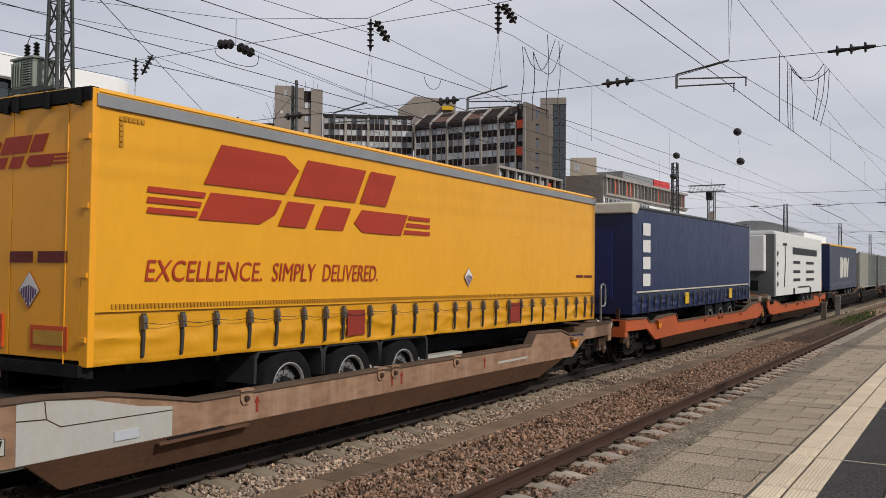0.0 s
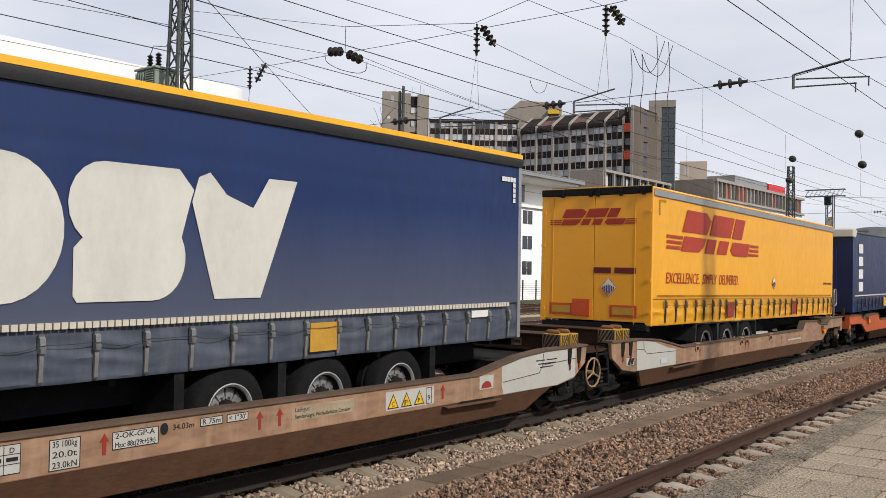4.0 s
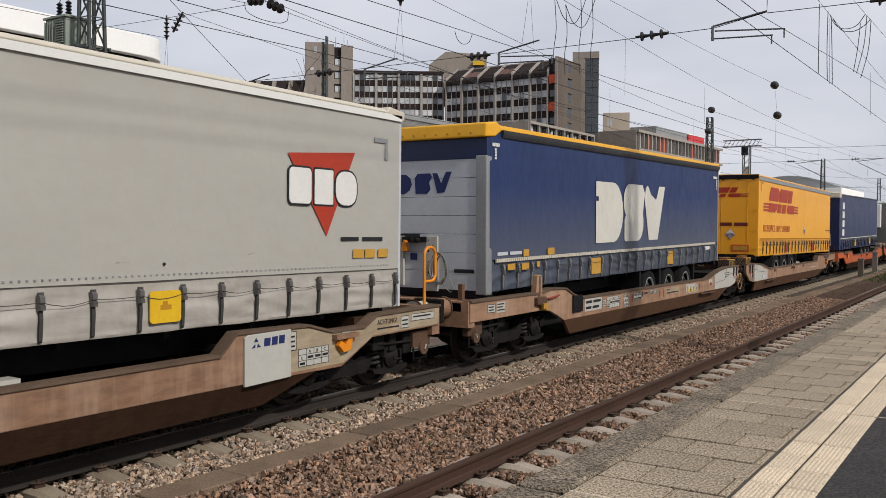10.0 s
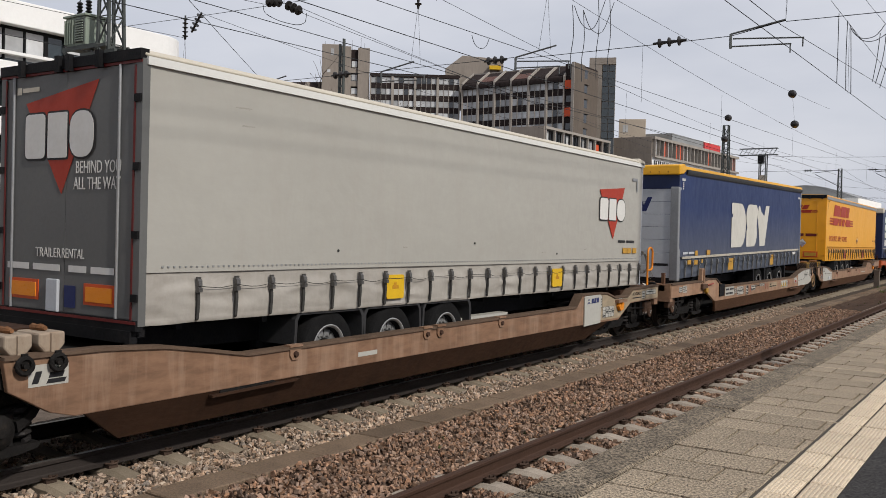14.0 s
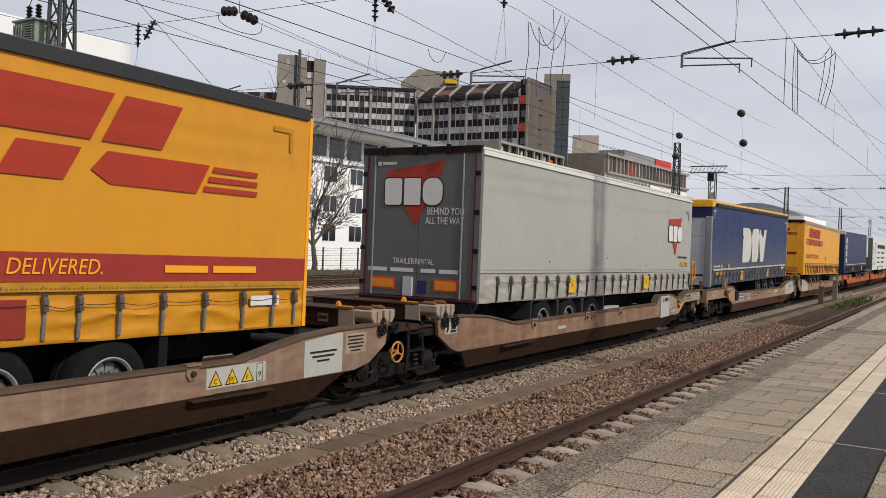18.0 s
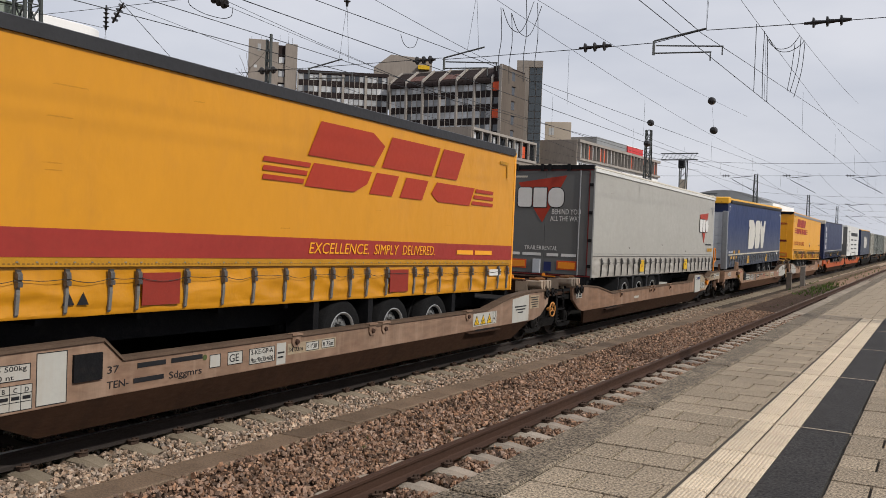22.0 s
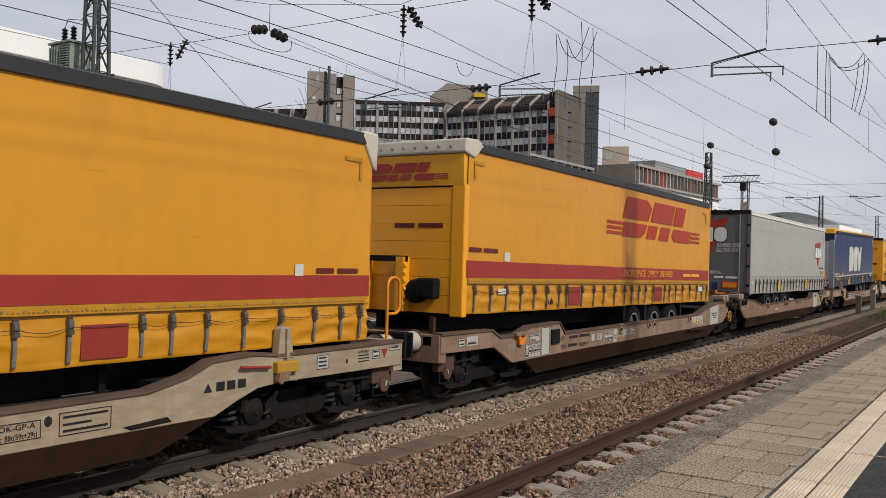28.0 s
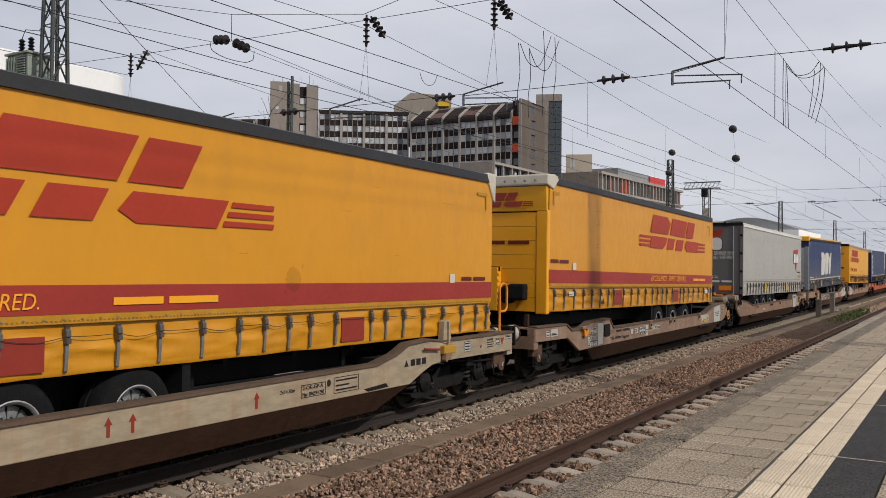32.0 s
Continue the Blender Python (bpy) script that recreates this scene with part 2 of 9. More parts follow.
# the brown wagon paint about a quarter lighter
WAGON_PALE = mat("pale_brown_wagon_paint", (0.285, 0.168, 0.103), 0.55, var=0.14, coarse=0.9, fine=14, bump=0.12, streak=((0.39, 0.27, 0.19), 0.55), stain=0.5, stain_col=(0.165, 0.086, 0.052), stretch=(1, 0.5, 1.6), speck=(7, 0.2))
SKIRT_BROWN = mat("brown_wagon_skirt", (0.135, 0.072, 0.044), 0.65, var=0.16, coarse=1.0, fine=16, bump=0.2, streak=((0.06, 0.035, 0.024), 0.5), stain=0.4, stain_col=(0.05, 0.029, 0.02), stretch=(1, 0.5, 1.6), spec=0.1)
# grimy brown, set darker still as the shade low on the wagon sides
WAGON_LOW = mat("grimy_shaded_brown", (0.05, 0.026, 0.016), 0.65, var=0.16, coarse=1.0, fine=16, bump=0.2, streak=((0.0168, 0.01056, 0.00816), 0.6), stain=0.4, stain_col=(0.01786, 0.01071, 0.007738), stretch=(1, 0.5, 1.6), spec=0.1)
WAGON_BEIGE = mat("beige_wagon_paint", (0.3174, 0.257, 0.1752), 0.55, var=0.08, coarse=0.9, fine=14, bump=0.12, streak=((0.2557, 0.1437, 0.0781), 0.55), stain=0.55, stain_col=(0.1822, 0.104, 0.05669), stretch=(1, 0.5, 1.6), speck=(7, 0.16))
WAGON_RED = mat("faded_orange_wagon_paint", (0.44, 0.09, 0.024), 0.6, var=0.15, coarse=1.0, fine=16, bump=0.15, streak=((0.20, 0.065, 0.0375), 0.45), stain=0.35, stain_col=(0.096, 0.033, 0.021))
# dull near-black; inside the wagon pockets it stands in for shade
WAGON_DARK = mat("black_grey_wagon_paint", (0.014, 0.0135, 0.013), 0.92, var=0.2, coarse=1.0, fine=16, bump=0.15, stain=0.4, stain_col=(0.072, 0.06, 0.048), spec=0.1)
WHITE_PANEL = mat("white_panel_paint", (0.3888, 0.3823, 0.3493), 0.5, var=0.06, coarse=1.4, fine=16, bump=0.08, streak=((0.324, 0.279, 0.2205), 0.4), stain=0.28, stain_col=(0.2333, 0.175, 0.1207))
# oily steel, darkened further to hold the shade round the bogies
BOGIE = mat("oily_bogie_steel", (0.0165, 0.0152, 0.0146), 0.7, 0.0, var=0.3, coarse=3, fine=40, bump=0.3, stain=0.4, stain_col=(0.045, 0.034, 0.026), spec=0.1)
SPRING = mat("greasy_spring_steel", (0.034, 0.031, 0.030), 0.6, 0.1, var=0.3, coarse=5, fine=40, bump=0.2, stain=0.4, stain_col=(0.06, 0.045, 0.034), spec=0.2)
LUG = mat("rusty_orange_lug", (0.24, 0.115, 0.055), 0.75, var=0.25, coarse=5, fine=40, bump=0.3, stain=0.4, stain_col=(0.08, 0.045, 0.03), spec=0.1)
BLOCK_BEIGE = mat("chipped_beige_block_paint", (0.31, 0.25, 0.19), 0.6, var=0.1, coarse=4, fine=40, bump=0.15, streak=((0.22, 0.14, 0.09), 0.55), stain=0.6, stain_col=(0.12, 0.07, 0.045))
SAFETY_WORN = mat("worn_orange_handwheel_paint", (0.46, 0.20, 0.05), 0.55, var=0.15, coarse=6, fine=40, bump=0.1, stain=0.4, stain_col=(0.14, 0.075, 0.035))
WHEEL_TAN = mat("tan_handwheel_paint", (0.29, 0.18, 0.09), 0.6, var=0.15, coarse=6, fine=40, bump=0.1, stain=0.4, stain_col=(0.10, 0.06, 0.035))
RUST_BROWN = mat("rusty_brown_fitting", (0.105, 0.062, 0.042), 0.75, var=0.2, coarse=4, fine=40, bump=0.3, stain=0.5, stain_col=(0.035, 0.022, 0.016), spec=0.1)
BUFFER = mat("chipped_white_buffer_paint", (0.43, 0.40, 0.35), 0.55, var=0.15, coarse=5, fine=40, bump=0.15, streak=((0.26, 0.19, 0.14), 0.5), stain=0.6, stain_col=(0.12, 0.075, 0.05))
FLANGE = mat("grimy_beam_flange", (0.125, 0.085, 0.06), 0.75, var=0.2, coarse=2, fine=30, bump=0.2, stain=0.5, stain_col=(0.05, 0.034, 0.025), spec=0.1)
TREAD = mat("worn_wheel_steel", (0.075, 0.066, 0.058), 0.45, 0.6, var=0.3, coarse=5, fine=40, bump=0.1, stain=0.4)
RAIL_SIDE = mat("rusty_rail_side", (0.063, 0.033, 0.0216), 0.8, 0.1, var=0.2, coarse=2, fine=60, bump=0.3, stain=0.5, stain_col=(0.03, 0.0192, 0.015), stretch=(1, 0.4, 1))
CLIP = mat("rusty_rail_clip", (0.075, 0.05, 0.038), 0.85, 0.0, var=0.25, coarse=5, fine=60, bump=0.3, spec=0.1)
RAIL_TOP = mat("polished_rail_head", (0.272, 0.248, 0.232), 0.32, 0.75, var=0.15, coarse=2, fine=60, bump=0.05, stain=0.3, stain_col=(0.16, 0.104, 0.08), stretch=(1, 0.1, 1))
RAIL_DULL = mat("grimy_rail_side", (0.045, 0.0372, 0.0336), 0.75, 0.15, var=0.2, coarse=2, fine=60, bump=0.3, stretch=(1, 0.4, 1), spec=0.1)
CONCRETE = mat("weathered_concrete", (0.2475, 0.2175, 0.1875), 0.9, var=0.14, coarse=2.2, fine=60, bump=0.4, stain=0.4, stain_col=(0.1125, 0.075, 0.05625), speck=(60, 0.25), rand=0.10)
SLEEPER = mat("dusty_concrete_sleeper", (0.3489, 0.2976, 0.2417), 0.9, var=0.14, coarse=2.2, fine=60, bump=0.4, stain=0.5, stain_col=(0.1623, 0.09274, 0.06044), speck=(60, 0.2), rand=0.14)
SLEEPER_DUSTY = mat("brown_dusted_sleeper", (0.2488, 0.204, 0.1492), 0.9, var=0.14, coarse=2.2, fine=60, bump=0.4, stain=0.5, stain_col=(0.1158, 0.06359, 0.0373), speck=(60, 0.2), rand=0.14)
TROUGH = mat("dirty_trough_concrete", (0.1706, 0.121, 0.0821), 0.92, var=0.2, coarse=1.8, fine=36, bump=0.4, stain=0.5, stain_col=(0.068, 0.043, 0.029), speck=(36, 0.35), rand=0.2)
STONE = mat("ballast_stone", (0.43, 0.345, 0.262), 0.9, var=0.24, coarse=7, fine=60, bump=0.4, stain=0.35, stain_col=(0.1286, 0.06591, 0.03944), island=0.62, spec=0.1, hues=0.9)
STONE_RUST = mat("rust_stained_ballast_stone", (0.315, 0.22, 0.158), 0.9, var=0.24, coarse=7, fine=60, bump=0.4, stain=0.5, stain_col=(0.09133, 0.04278, 0.02557), island=0.66, spec=0.1, hues=1.0)
# darker than the loose stones, to colour in the shade between them
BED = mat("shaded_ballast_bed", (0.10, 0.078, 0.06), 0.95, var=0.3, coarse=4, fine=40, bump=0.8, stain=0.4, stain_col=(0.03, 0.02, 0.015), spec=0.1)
BED_RUST = mat("shaded_rusty_ballast_bed", (0.078, 0.05, 0.036), 0.95, var=0.3, coarse=4, fine=40, bump=0.8, stain=0.4, stain_col=(0.028, 0.016, 0.012), spec=0.1)
WAGON_TAN = mat("faded_tan_wagon_paint", (0.236, 0.150, 0.102), 0.55, var=0.14, coarse=0.9, fine=14, bump=0.12, streak=((0.335, 0.243, 0.178), 0.5), stain=0.6, stain_col=(0.125, 0.064, 0.040), stretch=(1, 0.5, 1.6), speck=(7, 0.2))
STRAP_PALE = mat("dusty_grey_webbing", (0.17, 0.165, 0.155), 0.75, var=0.25, coarse=6, fine=60, bump=0.2)
AMBER_PLATE = mat("dusty_amber_plate", (0.46, 0.25, 0.035), 0.5, var=0.12, coarse=5, fine=40, bump=0.05, stain=0.35, stain_col=(0.25, 0.16, 0.06))
PURPLE = mat("purple_print", (0.10, 0.045, 0.12), 0.5, var=0.1, coarse=3, fine=20, bump=0.0)
RIM_LIP = mat("bright_rim_edge", (0.46, 0.46, 0.45), 0.35, 0.6, var=0.2, coarse=6, fine=40, bump=0.1, stain=0.4, stain_col=(0.12, 0.10, 0.085))
SMUDGE = mat("oily_smudge", (0.20, 0.075, 0.02), 0.4, var=0.3, coarse=6, fine=30, bump=0.0)
SMUDGE.node_tree.nodes["Principled BSDF"].inputs["Alpha"].default_value = 0.065
HEM_DARK = mat("dark_stitching", (0.24, 0.12, 0.02), 0.6, var=0.15, coarse=4, fine=30, bump=0.1)
HEM = mat("soiled_yellow_hem", (0.46, 0.22, 0.016), 0.55, var=0.15, coarse=4, fine=30, bump=0.1, stain=0.3, stain_col=(0.25, 0.13, 0.03))
BUCKLE_DARK = mat("dark_buckle", (0.17, 0.165, 0.16), 0.45, 0.6, var=0.25, coarse=9, fine=60, bump=0.2)
RED_PLATE = mat("orange_red_reflector", (0.52, 0.075, 0.018), 0.4, var=0.08, coarse=6, fine=40, bump=0.05)
WORN_YELLOW = mat("worn_yellow_block_paint", (0.43, 0.235, 0.028), 0.55, var=0.15, coarse=6, fine=40, bump=0.1, stain=0.3, stain_col=(0.16, 0.09, 0.03))
DARK_RED = mat("dark_red_door_trim", (0.13, 0.016, 0.014), 0.5, var=0.15, coarse=2, fine=20, bump=0.05)
GROUND = mat("gravel_ground", (0.1042, 0.07688, 0.05357), 0.95, var=0.24, coarse=0.5, fine=14, bump=1.0, stain=0.4, stain_col=(0.04427, 0.02877, 0.01875), spec=0.1)
SLAB = mat("grey_paving_slab", (0.326, 0.262, 0.188), 0.9, var=0.16, coarse=2.2, fine=42, bump=0.3, stain=0.5, stain_col=(0.185, 0.147, 0.108), rand=0.16, speck=(62, 0.75))
EDGE = mat("exposed_aggregate_concrete", (0.27, 0.218, 0.158), 0.9, var=0.34, coarse=3, fine=48, bump=0.7, stain=0.3, speck=(58, 0.9), stain_col=(0.1442, 0.1073, 0.07525))
TACTILE = mat("cream_tactile_tile", (0.5573, 0.4608, 0.3443), 0.85, var=0.07, coarse=1.6, fine=50, bump=0.25, stain=0.3, stain_col=(0.3688, 0.2994, 0.2247), speck=(60, 0.28), rand=0.10)
ASPHALT = mat("dark_asphalt_infill", (0.04235, 0.03921, 0.03765), 0.88, var=0.2, coarse=2.2, fine=80, bump=0.5, speck=(55, 0.7), stain=0.3, stain_col=(0.07514, 0.06641, 0.05882))
JOINT = mat("joint_sand", (0.085, 0.074, 0.062), 0.95, var=0.2, coarse=2, fine=60, bump=0.4, spec=0.1)
GALV = mat("weathered_galvanised_steel", (0.124, 0.132, 0.132), 0.6, 0.35, var=0.18, coarse=2, fine=30, bump=0.15, stain=0.25, stain_col=(0.064, 0.048, 0.04))
MAST_GREEN = mat("grey_green_mast_paint", (0.075, 0.084, 0.081), 0.65, 0.1, var=0.2, coarse=2, fine=30, bump=0.15)
CORD = mat("dusty_pale_cable", (0.26, 0.245, 0.215), 0.7, var=0.2, coarse=6, fine=40, bump=0.1)
WIRE = mat("oxidised_wire", (0.032, 0.035, 0.04), 0.6, 0.3, var=0.15, coarse=1, fine=20, bump=0.0)
PORCELAIN = mat("brown_porcelain", (0.026, 0.024, 0.024), 0.35, var=0.2, coarse=6, fine=30, bump=0.05)
GREEN_BOX = mat("faded_green_cabinet_paint", (0.23, 0.27, 0.225), 0.55, var=0.1, coarse=2, fine=20, bump=0.1, stain=0.25)
TOWER = mat("brown_grey_facade_panel", (0.272, 0.236, 0.203), 0.85, var=0.14, coarse=0.16, fine=1.5, bump=0.2, streak=((0.175, 0.148, 0.126), 0.5), stain=0.35, stain_col=(0.17, 0.138, 0.115), stretch=(1, 1, 0.3))
TOWER_DARK = mat("dark_brown_spandrel", (0.03, 0.022, 0.021), 0.8, var=0.15, coarse=0.2, fine=2, bump=0.1, spec=0.1)
TOWER_BROWN = mat("dark_concrete_end_wall", (0.135, 0.112, 0.094), 0.9, var=0.14, coarse=0.16, fine=1.5, bump=0.2, streak=((0.09, 0.075, 0.064), 0.5), stretch=(1, 1, 0.3), spec=0.1)
TOWER_FIN = mat("grey_facade_fin", (0.315, 0.285, 0.255), 0.8, var=0.12, coarse=0.2, fine=2, bump=0.1)
BLIND = mat("light_window_blind", (0.5, 0.51, 0.52), 0.4, var=0.2, coarse=0.3, fine=2, bump=0.0, rand=0.35)
GLASS_DARK = glass_mat("dark_window_glass", (0.020, 0.024, 0.03))
GLASS_TEAL = glass_mat("teal_window_glass", (0.024, 0.036, 0.042))
SHOP_BROWN = mat("brown_roof_panel", (0.12, 0.06, 0.048), 0.6, var=0.15, coarse=0.3, fine=3, bump=0.05)
SHOP_RED = mat("red_facade_panel", (0.60, 0.085, 0.028), 0.6, var=0.1, coarse=0.3, fine=3, bump=0.05)
WHITE_WALL = mat("white_render", (0.76, 0.76, 0.7505), 0.8, var=0.05, coarse=0.3, fine=8, bump=0.1, stain=0.12, stain_col=(0.551, 0.5415, 0.5225))
PALE_WALL = mat("pale_grey_render", (0.82, 0.82, 0.805), 0.8, var=0.05, coarse=0.3, fine=8, bump=0.08, stain=0.12, stain_col=(0.46, 0.45, 0.43))
ROOF_GREY = mat("zinc_roof_sheet", (0.288, 0.296, 0.296), 0.5, 0.3, var=0.1, coarse=0.5, fine=6, bump=0.1)
DARK_PLINTH = mat("dark_grey_plinth", (0.13, 0.13, 0.13), 0.8, var=0.15, coarse=0.6, fine=8, bump=0.2)
BEIGE_WALL = mat("beige_render", (0.4, 0.344, 0.28), 0.8, var=0.08, coarse=0.1, fine=2, bump=0.1)
WEED = mat("fresh_weed", (0.10, 0.155, 0.035), 0.9, var=0.3, coarse=2.0, fine=12, bump=0.2, island=0.4)
DRY = mat("dry_grass", (0.15, 0.14, 0.065), 0.9, var=0.3, coarse=1.0, fine=12, bump=0.3, island=0.45)
GRASS = mat("rough_grass", (0.0765, 0.0945, 0.0315), 0.9, var=0.3, coarse=1.0, fine=12, bump=0.4, island=0.45)
TURF = mat("mossy_verge", (0.08, 0.084, 0.04), 0.95, var=0.3, coarse=0.4, fine=6, bump=1.0, stain=0.5, stain_col=(0.12, 0.096, 0.068))
BARK = mat("grey_bark", (0.12, 0.10, 0.085), 0.9, var=0.25, coarse=2, fine=20, bump=0.5)
BUD = mat("brown_spring_bud", (0.16, 0.12, 0.08), 0.9, var=0.3, coarse=2, fine=20, bump=0.1, island=0.3)
FENCE = mat("dark_fence_steel", (0.05, 0.055, 0.055), 0.6, 0.2, var=0.2, coarse=2, fine=20, bump=0.1)
WOOD_POST = mat("weathered_post", (0.17, 0.14, 0.115), 0.9, var=0.2, coarse=3, fine=30, bump=0.4)
SAFETY = mat("safety_orange_paint", (0.648, 0.2115, 0.0108), 0.45, var=0.08, coarse=4, fine=40, bump=0.05, stain=0.2, stain_col=(0.18, 0.09, 0.045))
AMBER = mat("amber_reflector", (0.72, 0.24, 0.02), 0.3, var=0.08, coarse=6, fine=60, bump=0.1)
RED_SQ = mat("red_reflective_plate", (0.24, 0.03, 0.019), 0.5, var=0.08, coarse=6, fine=40, bump=0.08, stain=0.2)
YEL_SQ = mat("yellow_plate", (0.608, 0.376, 0.016), 0.4, var=0.08, coarse=6, fine=40, bump=0.05, stain=0.15)
BLACK = mat("black_print", (0.018, 0.018, 0.02), 0.5, var=0.2, coarse=4, fine=40, bump=0.0)
WHITE = mat("white_print", (0.595, 0.5865, 0.561), 0.5, var=0.06, coarse=3, fine=20, bump=0.03, stain=0.2, stain_col=(0.3825, 0.357, 0.306))
NAVY_INK = mat("navy_print", (0.016, 0.024, 0.10), 0.5, var=0.1, coarse=3, fine=20, bump=0.0)
SIGN_RED = mat("red_sign_plate", (0.55, 0.04, 0.04), 0.5, var=0.1, coarse=1, fine=10, bump=0.0)
WHITE_BOX = mat("white_container_paint", (0.612, 0.612, 0.5865), 0.45, var=0.05, coarse=1, fine=20, bump=0.05, stain=0.2, stain_col=(0.425, 0.391, 0.34))
OLIVE_BOX = mat("grey_green_container_paint", (0.1615, 0.1742, 0.1573), 0.5, var=0.1, coarse=1, fine=20, bump=0.1, stain=0.3)
PALE_BOX = mat("pale_container_paint", (0.352, 0.344, 0.296), 0.5, var=0.1, coarse=1, fine=20, bump=0.1, stain=0.3)


# ---- mesh helpers ----
class Shape:
    """Collects plain solids into one mesh."""

    def __init__(self):
        self.v, self.f = [], []

    def add(self, vs, fs):
        k = len(self.v)
        self.v.extend(vs)
        self.f.extend([tuple(i + k for i in f) for f in fs])
        return self

    def box(self, x0, x1, y0, y1, z0, z1):
        return self.add([(x, y, z) for z in (z0, z1) for y in (y0, y1) for x in (x0, x1)],
                        [(0, 2, 3, 1), (4, 5, 7, 6), (0, 1, 5, 4), (2, 6, 7, 3), (0, 4, 6, 2), (1, 3, 7, 5)])

    def slab(self, x0, x1, y0, y1, z0, z1, c=0.006):
        """A block with a chamfered upper rim."""
        vs = [(x, y, z0) for x, y in ((x0, y0), (x1, y0), (x1, y1), (x0, y1))]
        vs += [(x, y, z1 - c) for x, y in ((x0, y0), (x1, y0), (x1, y1), (x0, y1))]
        vs += [(x, y, z1) for x, y in ((x0 + c, y0 + c), (x1 - c, y0 + c), (x1 - c, y1 - c), (x0 + c, y1 - c))]
        fs = [(0, 3, 2, 1), (8, 9, 10, 11)]
        for a in (0, 4):
            fs += [(a + i, a + (i + 1) % 4, a + 4 + (i + 1) % 4, a + 4 + i) for i in range(4)]
        return self.add(vs, fs)

    def prism(self, poly, axis, a, b):
        """A polygon drawn in the two other axes, pushed along axis from a to b."""
        put = {"x": lambda p, q: (q, p[0], p[1]), "y": lambda p, q: (p[0], q, p[1]), "z": lambda p, q: (p[0], p[1], q)}[axis]
        n = len(poly)
        vs = [put(p, a) for p in poly] + [put(p, b) for p in poly]
        fs = [tuple(range(n))[::-1], tuple(range(n, 2 * n))] + [(i, (i + 1) % n, n + (i + 1) % n, n + i) for i in range(n)]
        return self.add(vs, fs)

    def cone(self, p, q, r0, r1, n=12, caps=True):
        p, q = Vector(p), Vector(q)
        d = (q - p).normalized()
        u = d.orthogonal().normalized()
        w = d.cross(u)
        ring = [u * math.cos(2 * math.pi * i / n) + w * math.sin(2 * math.pi * i / n) for i in range(n)]
        vs = [tuple(p + e * r0) for e in ring] + [tuple(q + e * r1) for e in ring]
        fs = [(i, (i + 1) % n, n + (i + 1) % n, n + i) for i in range(n)]
        if caps:
            fs += [tuple(range(n))[::-1], tuple(range(n, 2 * n))]
        return self.add(vs, fs)

    def rod(self, p, q, r, n=8):
        return self.cone(p, q, r, r, n)

    def tube(self, pts, r, n=6, closed=False):
        pts = [Vector(p) for p in pts]
        m = len(pts)
        vs, fs, ref = [], [], Vector((0.31, 0.17, 0.93)).normalized()
        for i, p in enumerate(pts):
            a, b = (pts[i - 1], pts[(i + 1) % m]) if closed else (pts[max(i - 1, 0)], pts[min(i + 1, m - 1)])
            d = (b - a).normalized()
            u = d.cross(ref)
            u = u.normalized() if u.length > 1e-4 else d.orthogonal().normalized()
            w = d.cross(u)
            rr = r[i] if isinstance(r, (list, tuple)) else r
            vs += [tuple(p + (u * math.cos(2 * math.pi * k / n) + w * math.sin(2 * math.pi * k / n)) * rr) for k in range(n)]
        for i in range(m if closed else m - 1):
            j = (i + 1) % m
            fs += [(i * n + k, i * n + (k + 1) % n, j * n + (k + 1) % n, j * n + k) for k in range(n)]
        if not closed:
            fs += [tuple(range(n))[::-1], tuple(range((m - 1) * n, m * n))]
        return self.add(vs, fs)

    def lathe(self, prof, p, axis="x", n=24, caps=True):
        """A profile of (along, radius) turned round an axis through p."""
        m, vs, fs = len(prof), [], []
        for a, r in prof:
            for k in range(n):
                c, s = r * math.cos(2 * math.pi * k / n), r * math.sin(2 * math.pi * k / n)
                o = {"x": (a, c, s), "y": (c, a, s), "z": (c, s, a)}[axis]
                vs.append((p[0] + o[0], p[1] + o[1], p[2] + o[2]))
        for i in range(m - 1):
            fs += [(i * n + k, i * n + (k + 1) % n, (i + 1) * n + (k + 1) % n, (i + 1) * n + k) for k in range(n)]
        if caps:
            fs += [tuple(range(n))[::-1], tuple(range((m - 1) * n, m * n))]
        return self.add(vs, fs)

    def mesh(self, name, material, smooth=False, fix=True):
        me = bpy.data.meshes.new(name)
        me.from_pydata(self.v, [], self.f)
        if fix:
            bm = bmesh.new()
            bm.from_mesh(me)
            bmesh.ops.recalc_face_normals(bm, faces=bm.faces)
            bm.to_mesh(me)
            bm.free()
        if material:
            me.materials.append(material)
        if smooth:
            me.polygons.foreach_set("use_smooth", [True] * len(me.polygons))
            me.set_sharp_from_angle(angle=0.7)
        return me


def part(name, shape, material, parent, label="", smooth=False, bevel=0.0):
    """One mesh object under a thing or under a part."""
    me = shape if isinstance(shape, bpy.types.Mesh) else shape.mesh(name, material, smooth)
    ob = new(name, me)
    ob.parent = parent
    if label:
        tagged(ob, label)
    if bevel:
        bv = ob.modifiers.new("bevel", "BEVEL")
        bv.width, bv.segments, bv.limit_method, bv.angle_limit = bevel, 2, "ANGLE", radians(35)
    return ob


def thing(name, x, y, z, label, category, group="", kind=""):
    ob = new(name)
    ob.empty_display_size = 0.3
    ob.matrix_basis = pose(x, y, z)
    return tagged(ob, label, category, group, kind)


